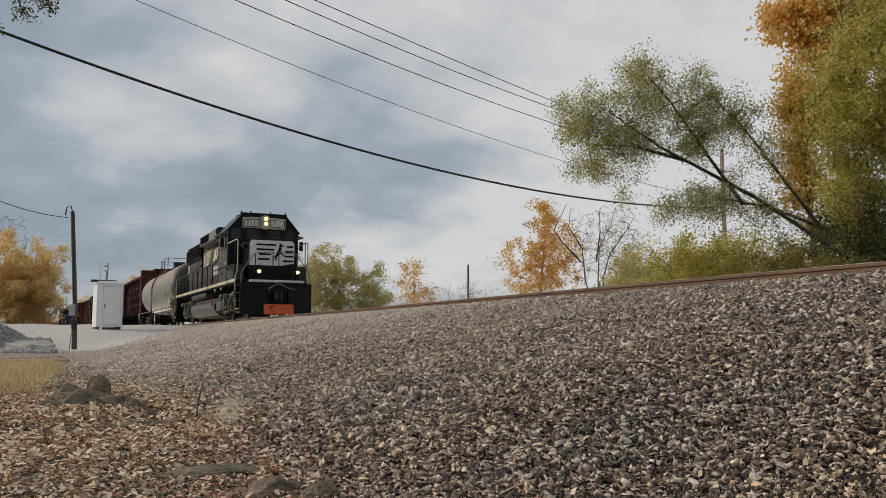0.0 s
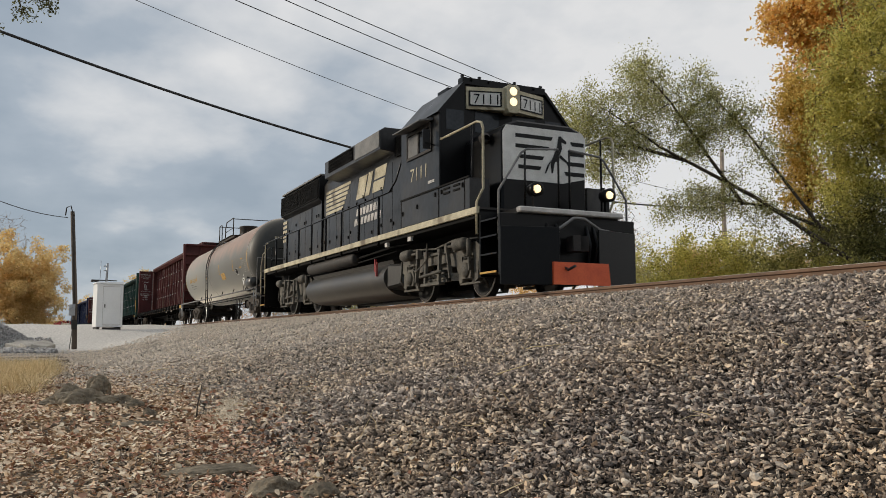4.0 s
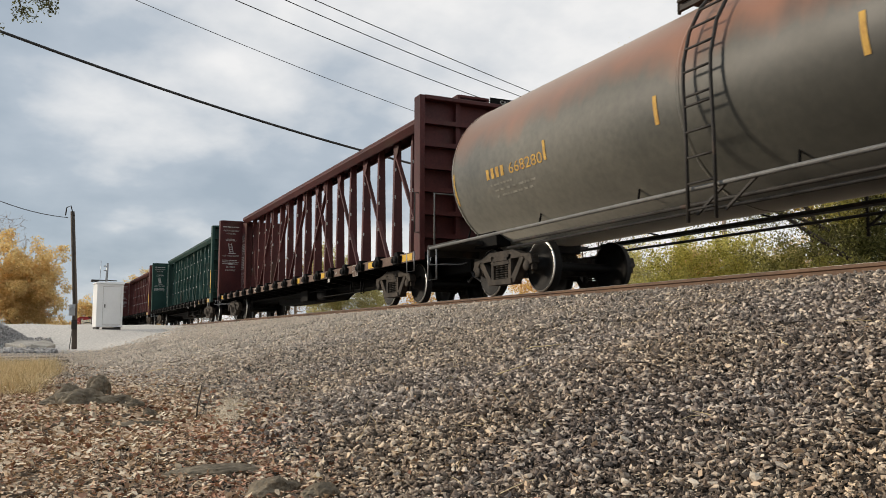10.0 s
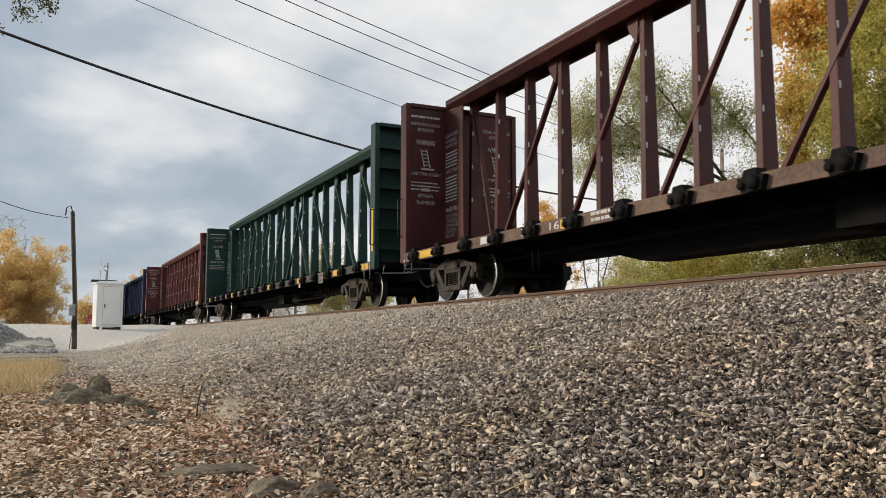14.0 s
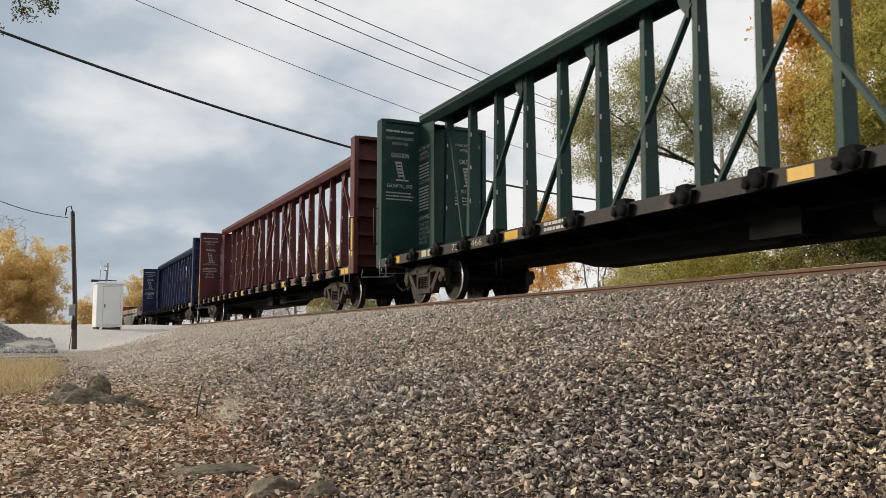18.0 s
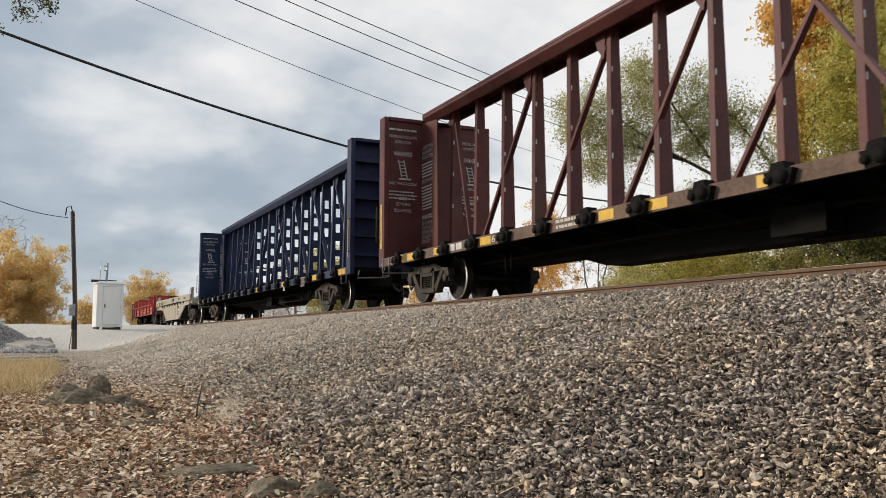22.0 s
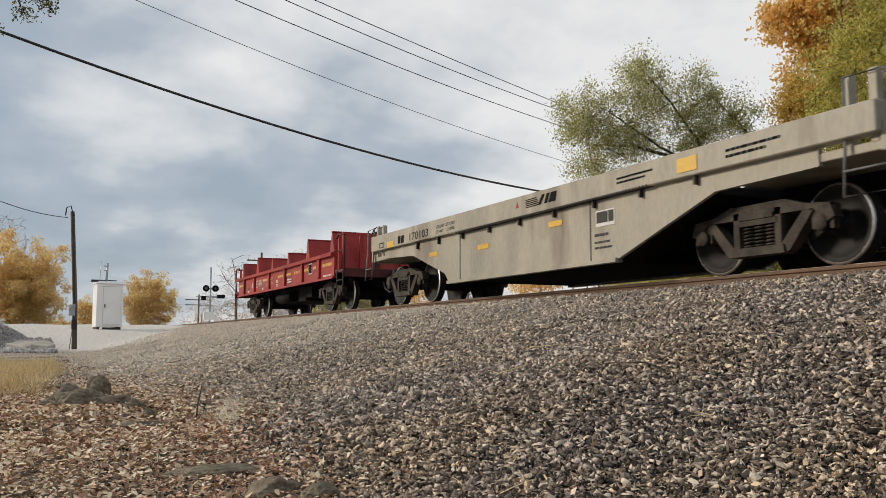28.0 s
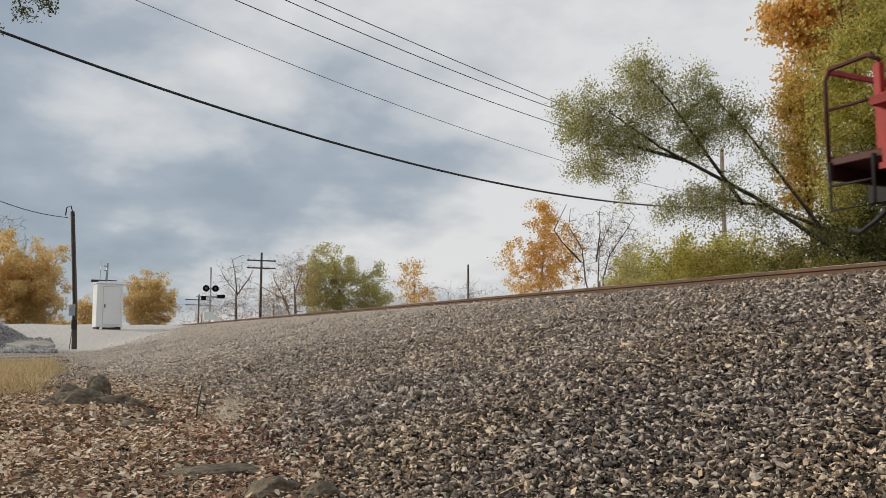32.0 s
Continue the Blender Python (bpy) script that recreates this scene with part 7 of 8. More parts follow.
# ---- trees and bushes ----
def tree(name, label, base, trunk_top, lobes, leaf_mat, leaves, leaf, seed, bark=None, clumps=90, trunk_r=0.18, clump=0.35, group="", flat=0.8, droop=0.0, bend=0.06, low=0.3, stems=(), twigs=2, thin=0.05):
    """A trunk whose branches fork from one clump of twigs to the next through lobes (centre, radii); leaves grow along the outer twigs. stems: further main limbs."""
    rng = np.random.default_rng(seed)
    bark = bark or M_BARK
    t = thing(name, label, "bush" if "bush" in name else "tree", base, group)
    b0 = np.array(base)
    top = np.array(trunk_top) - b0
    off = rng.uniform(-bend, bend, 3) * np.linalg.norm(top)
    spine = [np.array((0, 0, -0.4)), top * 0.3 + off, top * 0.65 + off * 0.6, top]
    part("trunk", Geo().tube([tuple(q) for q in spine], trunk_r, 9, trunk_r * 0.45), bark, t)
    nodes, radii, depth = [], [], []
    for u in np.linspace(low, 1.0, 9):
        k = min(int(u * 3), 2)
        nodes.append(spine[k] + (spine[k + 1] - spine[k]) * (u * 3 - k)); radii.append(trunk_r * (1 - 0.6 * u) * 0.55); depth.append(0)
    for stem in stems:
        q = [np.array(c) - b0 for c in stem]
        part("limb", Geo().tube([tuple(c) for c in q], trunk_r * 0.55, 7, trunk_r * 0.16), bark, t)
        for a, b in zip(q, q[1:]):
            for u in (0.3, 0.65, 1.0):
                nodes.append(a + (b - a) * u); radii.append(trunk_r * 0.25); depth.append(0)
    weights = np.array([r[0] * r[1] * r[2] for _, r in lobes]) ** 0.75
    which = rng.choice(len(lobes), clumps, p=weights / weights.sum())
    d = rng.normal(size=(clumps, 3))
    d = d / np.linalg.norm(d, axis=1)[:, None] * rng.uniform(0.05, 1, (clumps, 1)) ** 0.5 * rng.uniform(0.75, 1.3, (clumps, 1))
    cen = np.array([c for c, _ in lobes])[which] - b0 + d * np.array([r for _, r in lobes])[which]
    cen[:, 2] = np.maximum(cen[:, 2], 0.15)
    first = np.array(nodes)
    reach = np.sqrt(((cen[:, None] - first[None]) ** 2).sum(-1)).min(1)
    br = Geo()
    start = np.zeros((clumps, 3))
    pts, dep = np.zeros((len(nodes) + clumps, 3)), np.zeros(len(nodes) + clumps)
    pts[:len(nodes)] = first
    count = len(nodes)
    for k in np.argsort(reach):
        c = cen[k]
        near = np.sqrt(((pts[:count] - c) ** 2).sum(1)) * (1 + 0.05 * dep[:count])
        j = int(np.argmin(near))
        a, r0 = pts[j], radii[j]
        ln = np.linalg.norm(c - a)
        mid = a * 0.5 + c * 0.5 + rng.normal(size=3) * 0.05 * ln + np.array((0, 0, 0.05 * ln))
        r1 = max(trunk_r * thin, r0 * 0.72)
        br.tube([tuple(a), tuple(mid), tuple(c)], r1, 4, r1 * 0.6, cap=False)
        for _ in range(twigs):
            q = c + rng.normal(size=3) * clump * 0.9
            br.tube([tuple(mid * 0.3 + c * 0.7), tuple(q)], r1 * 0.5, 3, r1 * 0.2, cap=False)
        start[k] = mid
        pts[count], dep[count] = c, dep[j] + 1
        radii.append(r1 * 0.85)
        count += 1
    part("branch_work", br, bark, t, kind="stuff")
    if leaves:
        w = rng.uniform(0.3, 1.0, clumps)
        at = rng.choice(clumps, leaves, p=w / w.sum())
        spread = clump * rng.uniform(0.55, 1.2, clumps)
        u = rng.uniform(0.2, 1.15, (leaves, 1))
        puff = np.clip(rng.normal(size=(leaves, 3)), -1.7, 1.7)
        pos = start[at] * (1 - u) + cen[at] * u + puff * spread[at][:, None] * np.array((1, 1, 0.8))
        if droop:
            pos[:, 2] -= droop * rng.uniform(0, 1, leaves) ** 2
        pos[:, 2] = np.maximum(pos[:, 2], 0.05)
        co, f = leaf_quads(pos, rng.uniform(0.6, 1.3, leaves) * leaf, rng, flat)
        cr = mesh_object("crown", co, f, leaf_mat)
        cr.parent = t
    return t


def build_trees():
    # golden trees beyond the crossing
    tree("golden_tree", "broad golden autumn tree beyond the crossing", (-90, -2.6, -0.5), (-90, -2.6, 4), [((-90, -2.2, 4.4), (3.4, 3.6, 4.0)), ((-90, 0.6, 4.4), (2.4, 2.2, 3.8)), ((-90, -1.6, 2.2), (3.2, 3.6, 2.6))], M_GOLD, 46000, 0.21, 1, clump=0.42, clumps=300)
    tree("golden_tree", "round golden autumn tree behind the signal cabinet", (-109, 12.3, -0.5), (-109, 12.3, 3), [((-109, 12.5, 3.3), (3.2, 3.2, 3.7))], M_GOLD, 28000, 0.20, 2, clump=0.36, clumps=280)
    tree("golden_tree", "small golden tree far behind the signal cabinet", (-205, 9.8, -0.5), (-205, 9.8, 4.5), [((-205, 9.9, 4.0), (3.6, 3.2, 4.6))], M_GOLD, 6000, 0.42, 3, clump=0.4, clumps=80)
    tree("golden_tree", "low distant golden hedge tree", (-230, 3.5, -0.5), (-230, 3.5, 1.5), [((-230, 4.6, 1.6), (3, 4.6, 2.4))], M_GOLD, 4000, 0.36, 4, clump=0.5, clumps=60)
    tree("golden_tree", "wide golden tree at the edge of the lane", (-84, -7.5, -0.5), (-84, -7.5, 4), [((-84, -7.2, 3.6), (3, 3.6, 3.4))], M_GOLD, 14000, 0.28, 14, clump=0.42, clumps=100)
    tree("bare_tree", "tall bare grey tree behind the golden ones", (-120, -6.0, -0.5), (-120, -5.4, 8), [((-120, -4.8, 11), (4, 4.2, 3.8))], M_GOLD, 0, 0.3, 5, M_PALEBARK, clumps=260, trunk_r=0.3, thin=0.085, twigs=2, clump=0.6)
    tree("bare_tree", "thin bare pale tree beside the crossing", (-88, 18.6, -0.5), (-88, 18.5, 4), [((-88, 18.5, 4.6), (2, 2.4, 2.9)), ((-88, 16.6, 2.2), (2, 2.0, 2.0))], M_GOLD, 0, 0.3, 6, M_PALEBARK, clumps=360, trunk_r=0.14, thin=0.10, twigs=3, clump=0.35, bend=0.02,
         stems=[[(-88, 18.7, 0.5), (-87.9, 18.5, 3.9), (-88.1, 17.5, 5.1), (-88.1, 16.9, 6.2)], [(-87.9, 18.6, 3.6), (-87.6, 19.7, 5.3), (-87.4, 20.1, 6.3)], [(-87.9, 18.6, 3.7), (-87.9, 18.3, 6.1), (-87.8, 18.0, 7.2)]])
    tree("brown_tree", "half-bare brownish tree beyond the track", (-77, 21.8, -0.5), (-77, 21.6, 4), [((-77, 21.8, 4.2), (2.2, 2.3, 3.4)), ((-77, 20.0, 2.2), (2, 1.6, 2.0))], M_RUSSET, 2200, 0.13, 7, M_PALEBARK, clumps=420, trunk_r=0.13, thin=0.10, twigs=3, clump=0.35, bend=0.02,
         stems=[[(-77, 21.7, 0.4), (-77.2, 20.6, 2.8), (-77.5, 19.2, 3.6), (-77.8, 18.0, 4.3)], [(-77, 21.7, 0.4), (-76.9, 21.6, 4.0), (-77, 20.8, 5.9)], [(-76.9, 21.6, 3.3), (-76.7, 22.1, 5.1), (-76.5, 22.4, 5.9)], [(-77.1, 21.2, 1.9), (-77.3, 19.8, 4.5), (-77.3, 19.6, 5.4)]])
    tree("bare_tree", "low bare brush beyond the track", (-86, 14.8, -0.5), (-86, 14.8, 1.5), [((-86, 15.2, 1.2), (3, 3.4, 1.8))], M_RUSSET, 500, 0.14, 17, M_PALEBARK, clumps=170, trunk_r=0.11, thin=0.085, twigs=2, clump=0.4)
    tree("brown_tree", "tan half-bare tree behind the crossing signal", (-96, 24.5, -0.5), (-96, 24.5, 3), [((-96, 24.5, 3.4), (3, 3.0, 3.4)), ((-96, 21.0, 2.2), (3, 2.4, 2.4))], M_RUSSET, 900, 0.17, 18, M_PALEBARK, clumps=220, trunk_r=0.16, thin=0.085, twigs=2, clump=0.45)
    tree("green_tree", "rounded yellow-green tree beyond the track", (-80, 27.2, -0.5), (-80, 27.0, 4), [((-80.5, 26.6, 5.6), (2.8, 2.7, 3.0)), ((-79, 30.2, 3.6), (2, 2.1, 2.7)), ((-80, 24.4, 3.8), (2, 1.9, 2.9)), ((-80, 27.5, 2.2), (2, 3.2, 2.2))], M_SOFTYELLOW, 34000, 0.17, 8, clump=0.42, clumps=240)
    tree("orange_tree", "thin orange-red autumn tree beyond the track", (-68.6, 30.2, -0.5), (-68.6, 30.2, 4), [((-68.6, 29.9, 4.7), (1.6, 1.5, 1.7)), ((-68.6, 30.4, 2.4), (2, 2.2, 1.8))], M_ORANGELEAF, 3300, 0.17, 9, M_PALEBARK, clumps=130, trunk_r=0.1, clump=0.32)
    tree("bare_bush", "leafless brown brush beyond the track", (-66, 34, -0.5), (-66, 34, 1.5), [((-66, 34.5, 1.9), (3, 3.6, 2.2))], M_RUSSET, 350, 0.12, 10, M_PALEBARK, clumps=260, twigs=3, thin=0.2, trunk_r=0.07)
    tree("orange_tree", "slender orange and yellow tree beyond the track", (-46.5, 29.4, -0.8), (-46.3, 29.6, 5.5), [((-46.0, 29.4, 6.6), (1.0, 1.1, 2.0)), ((-46.5, 28.7, 3.4), (1.9, 2.1, 2.2)), ((-45.7, 30.5, 4.2), (1.7, 1.8, 2.6))], M_ORANGELEAF, 14000, 0.13, 11, M_PALEBARK, clumps=210, trunk_r=0.11, clump=0.24)
    tree("bare_tree", "bare many-stemmed tree beside the orange one", (-40.4, 29.6, -0.8), (-40.4, 29.6, 2.5), [((-40.8, 28.9, 4.2), (1.5, 1.1, 2.5)), ((-39.6, 30.4, 4.0), (1.4, 1.1, 2.5))], M_RUSSET, 500, 0.10, 12, M_BARK, clumps=340, trunk_r=0.09, thin=0.10, twigs=3, clump=0.25, bend=0.02,
         stems=[[(-40.4, 29.6, -0.6), (-40.7, 28.8, 2.5), (-40.7, 28.6, 4.4), (-41.0, 27.9, 5.7), (-40.8, 27.9, 6.7)], [(-40.8, 28.6, 3.6), (-41.3, 27.6, 4.8), (-41.5, 27.2, 5.5), (-40.9, 27.7, 7.0)]])
    tree("bare_tree", "leafless pale tree with rising stems", (-39.65, 30.0, -0.8), (-39.5, 30.1, 3.0), [((-39.6, 30.2, 4.6), (1.3, 1.4, 2.4)), ((-38.8, 31.2, 3.2), (1.2, 1.2, 2.2))], M_RUSSET, 300, 0.10, 35, M_BARK, clumps=320, trunk_r=0.09, thin=0.10, twigs=3, clump=0.25, bend=0.02,
         stems=[[(-40.1, 29.5, -0.6), (-40.3, 29.4, 2.5), (-40.1, 29.4, 4.4), (-39.5, 29.9, 6.0)], [(-40.0, 29.6, -0.6), (-40.1, 29.6, 2.6), (-39.8, 29.9, 4.0), (-39.0, 30.6, 5.5), (-38.7, 30.9, 6.2)], [(-39.9, 29.8, 1.0), (-39.8, 30.1, 2.5), (-39.4, 30.5, 3.4), (-39.0, 30.9, 4.3)], [(-40.3, 29.3, 3.6), (-40.0, 29.4, 5.3), (-39.9, 29.3, 6.5)]])
    # bushes and brush behind the track
    for k, (x, y, rx, rz, m) in enumerate(((-26.6, 21.2, 1.1, 1.2, M_SOFTYELLOW), (-25.1, 23.5, 1.9, 1.9, M_YELLOWGREEN), (-24.3, 25.2, 1.7, 1.7, M_SOFTYELLOW), (-23.3, 27.0, 1.6, 1.6, M_GOLD), (-22.2, 28.6, 1.8, 2.0, M_YELLOWGREEN))):
        tree("leafy_bush", "dense green and yellow trackside bush", (x, y, -0.9), (x, y, 1.2), [((x, y, 1.6), (rx, rx, rz)), ((x + 0.3, y - 0.5, 0.6), (rx * 1.3, rx * 1.3, 1.1))], m, 14000, 0.10, 20 + k, clump=0.24, clumps=140, trunk_r=0.07, group="trackside bushes")
    for k, (x, y, z, r, m, label) in enumerate(((-20.4, 17.9, 1.5, 1.0, M_YELLOWGREEN, "bright yellow-green bush close behind the rails"), (-19.7, 19.6, 1.7, 1.15, M_YELLOWGREEN, "rounded yellow-green bush under the leaning tree"), (-21.2, 19.2, 1.5, 0.8, M_GOLD, "small golden bush among green ones"), (-18.0, 19.9, 1.3, 1.1, M_OLIVE, "olive bush under the leaning trunk"), (-16.3, 20.3, 0.9, 1.05, M_YELLOWGREEN, "low leafy bush beside the wood"), (-15.0, 21.0, 0.8, 1.05, M_OLIVE, "low olive bush at the wood's edge"))):
        tree("leafy_bush", label, (x, y, -0.9), (x, y, 1.0), [((x, y, z), (r, r, 0.85)), ((x + 0.2, y - 0.3, 0.4), (r * 1.15, r * 1.15, 1.0))], m, 9000, 0.085, 60 + k, clump=0.2, clumps=110, trunk_r=0.06, group="trackside bushes")
    tree("bare_bush", "tangle of dark bare brush under the leaning tree", (-16.2, 19.4, -0.9), (-16.2, 19.4, 0.8), [((-17.0, 18.3, 2.2), (1.0, 1.1, 0.9)), ((-16.0, 19.4, 1.9), (1.2, 1.2, 1.0)), ((-18.0, 17.0, 2.6), (0.8, 0.9, 0.8))], M_OLIVE, 2600, 0.06, 36, M_BARK, clumps=170, trunk_r=0.08, clump=0.25)
    # leaning tree whose crown hangs towards the track
    tree("leaning_tree", "leaning tree with fine pale green leaves over the track", (-13.9, 23.2, -0.9), (-17.2, 18.0, 3.1), [((-18.9, 13.4, 5.4), (0.80, 0.80, 1.05)), ((-17.9, 14.3, 6.3), (0.65, 0.65, 0.80)), ((-18.3, 15.1, 5.3), (0.96, 0.96, 0.90)), ((-18.9, 13.9, 4.0), (0.80, 0.80, 0.64)), ((-18.7, 14.6, 3.2), (0.23, 0.23, 0.60)), ((-17.3, 16.1, 5.9), (0.82, 0.82, 0.82)), ((-17.0, 17.3, 5.2), (0.75, 0.75, 0.70)), ((-17.7, 16.2, 4.7), (0.89, 0.89, 0.69)), ((-17.0, 18.2, 4.3), (0.69, 0.69, 0.72)), ((-17.8, 17.1, 3.2), (1.06, 1.06, 0.59)), ((-18.4, 15.9, 2.9), (0.59, 0.59, 0.46)), ((-17.3, 18.4, 2.8), (0.77, 0.77, 0.55)), ((-18.9, 13.6, 5.0), (0.95, 0.95, 1.2)), ((-18.1, 14.7, 5.9), (0.9, 0.9, 0.9)), ((-17.5, 16.4, 5.3), (1.0, 1.0, 0.9)), ((-18.5, 14.6, 4.5), (0.9, 0.9, 0.8))],
         M_GREENLEAF, 62000, 0.055, 30, clumps=640, trunk_r=0.105, clump=0.20, droop=0.12, bend=0.03, low=0.6, twigs=1,
         stems=[[(-17.2, 18.0, 3.1), (-18.0, 15.3, 4.45), (-18.5, 14.0, 5.4)], [(-16.4, 19.6, 2.2), (-16.9, 19.0, 3.4), (-17.0, 17.4, 5.0), (-17.2, 16.4, 5.9)], [(-17.3, 17.6, 2.9), (-17.6, 16.6, 4.3), (-17.6, 15.4, 5.6), (-17.8, 14.6, 6.5)], [(-17.8, 16.0, 4.1), (-18.4, 14.7, 4.5), (-18.8, 13.5, 4.5)], [(-16.5, 20.0, 2.2), (-17.3, 18.6, 2.9), (-18.0, 17.0, 3.2)]])
    tree("maple_tree", "tall orange and yellow autumn maple", (-22.0, 27.6, -0.9), (-22.0, 27.2, 9), [((-21.5, 26.3, 11.2), (1.30, 1.30, 1.45)), ((-20.4, 26.3, 12.8), (1.95, 1.95, 1.93)), ((-22.3, 26.1, 9.9), (0.8, 0.8, 1.0)), ((-20.6, 26.6, 10.4), (1.2, 1.2, 1.6)), ((-22.4, 25.2, 11.2), (1.0, 0.9, 0.9))], M_MAPLE, 30000, 0.16, 31, clumps=200, trunk_r=0.25, clump=0.3)
    tree("yellow_tree", "yellow and orange tree under the maple", (-19.0, 22.2, -0.9), (-19.0, 22.0, 5), [((-18.8, 21.7, 6.3), (0.66, 0.66, 1.4)), ((-19.0, 22.0, 4.2), (0.66, 0.66, 1.5)), ((-18.2, 22.2, 6.6), (0.8, 0.8, 1.3))], M_YELLOWMIX, 20000, 0.10, 37, clumps=170, trunk_r=0.14, clump=0.24)
    tree("green_tree", "tall dense green tree with yellowing leaves", (-15.2, 22.4, -0.9), (-15.2, 22.0, 6), [((-15.4, 20.8, 7.0), (1.47, 1.47, 2.17)), ((-16.3, 20.9, 4.9), (1.22, 1.22, 1.72)), ((-15.0, 21.8, 4.8), (1.47, 1.47, 3.2)), ((-14.6, 21.6, 8.6), (1.6, 1.6, 2.2)), ((-16.5, 21.2, 3.4), (1.0, 1.0, 1.1))], M_YELLOWGREEN, 60000, 0.095, 32, clumps=420, trunk_r=0.28, clump=0.27)
    tree("leafy_bush", "shaded dark olive bush at the foot of the green tree", (-16.0, 21.6, -0.9), (-16.0, 21.6, 1.6), [((-16.0, 21.5, 2.3), (1.5, 1.5, 1.2)), ((-17.0, 20.9, 2.2), (0.9, 0.9, 0.9)), ((-15.2, 21.6, 1.0), (1.4, 1.4, 1.2))], M_DEEPGREEN, 22000, 0.085, 38, clumps=180, trunk_r=0.12, clump=0.25, group="trackside bushes")
    # twigs that hang in from a near tree
    tree("near_tree", "dark small-leaved tree beside the lane", (-23, -7.5, -1.3), (-23, -6, 6.5), [((-23.8, -0.7, 8.0), (0.5, 0.9, 0.45)), ((-24.1, -1.25, 7.2), (0.4, 0.28, 0.75)), ((-23, -4, 9.2), (2.5, 2.6, 1.8))], M_DULLGREEN, 9000, 0.085, 33, clumps=170, trunk_r=0.25, clump=0.17)


build_trees()


# ---- poles, wires and trackside things ----
def wire(name, pts_from, pts_to, sag, r, label, n=28):
    a, b = Vector(pts_from), Vector(pts_to)
    g = Geo()
    g.tube([a.lerp(b, k / n) - Vector((0, 0, sag * 4 * (k / n) * (1 - k / n))) for k in range(n + 1)], r, 6)
    return tagged(part(name, g, M_CABLE), label, "cable")


def build_poles():
    # service pole with meter box
    p = thing("service_pole", "leaning dark wooden service pole with a meter box", "utility pole", (-29, 1.12, -1.25))
    part("pole", Geo().tube([(0, 0, -0.4), (0, -0.05, 1.6), (0, -0.24, 4.45)], 0.085, 10, 0.065), M_WOOD, p)
    m = part("meter_box", Geo().box(0.08, 0.19, -0.22, -0.04, 1.15, 1.50), M_GALV, p, "grey meter box", bevel=0.01)
    part("meter", Geo().lathe([(0.19, 0.001), (0.25, 0.06), (0.19, 0.065)], axis="x", centre=(0, -0.13, 1.38), n=12), M_GALV, m)
    part("lower_box", Geo().box(0.08, 0.15, -0.13, 0.03, 0.72, 1.02), M_GRIME, p)
    part("conduit", Geo().tube([(0.11, -0.08, 1.55), (0.10, -0.2, 4.3), (0.10, -0.3, 4.62), (0.08, -0.42, 4.55), (0.08, -0.44, 4.3)], 0.02, 6), M_GRIME, p)
    part("ground_wire", Geo().tube([(0.1, -0.1, 0.7), (0.12, -0.16, 0.1)], 0.012, 5), M_CABLE, p)
    # line pole with two crossarms and one far pole
    for x, y, z, h, arms in ((-77.8, 18.65, -0.5, 7.6, 1.35), (-118.4, 19.9, -0.5, 5.6, 1.8), (-79.9, 41.4, -0.5, 7.5, 0)):
        p = thing("line_pole", "old wooden railway line pole" + (" with crossarms" if arms else ""), "utility pole", (x, y, z), "line poles")
        part("pole", Geo().tube([(0, 0, -0.3), (0, 0, h)], 0.13, 9, 0.10), M_WOOD, p)
        if arms:
            for dz in (0.75, 1.45):
                a = part("crossarm", Geo().box(-0.06, 0.06, -arms, arms, h - dz - 0.06, h - dz + 0.06), M_WOOD, p)
                g = Geo()
                for k in (-0.9, -0.5, 0.5, 0.9):
                    g.lathe([(h - dz + 0.06, 0.03), (h - dz + 0.14, 0.05), (h - dz + 0.2, 0.001)], axis="z", centre=(0, k * arms, 0), n=6)
                part("insulators", g, M_GALV, a)
    # power pole behind the leaning tree
    p = thing("power_pole", "wooden power pole among the trees", "utility pole", (-35.8, 34.9, -0.9))
    part("pole", Geo().tube([(0, 0, -0.3), (0, 0, 10.8)], 0.15, 10, 0.11), M_PALEBARK, p)
    wire("telephone_cable", (-35.8, 34.9, 6.57), (-25, -4, 8.20), 1.55, 0.042, "thick black cable slung across the track")
    wire("power_line", (-35.8, 34.9, 8.96), (-18, -6, 9.98), 0.38, 0.014, "thin overhead power line")
    wire("power_line", (-35.8, 34.9, 9.52), (-19, -6.4, 10.67), 1.12, 0.014, "thin overhead power line")
    wire("power_line", (-35.8, 34.9, 8.77), (-20, -7, 10.66), 1.11, 0.014, "thin overhead power line")
    wire("power_line", (-35.8, 34.9, 6.98), (-23, -7, 10.94), 1.21, 0.010, "thin grey overhead wire")
    wire("service_wire", (-29, 0.75, 3.0), (-20, -5, 5.0), 0.75, 0.012, "drooping service wire to the pole")


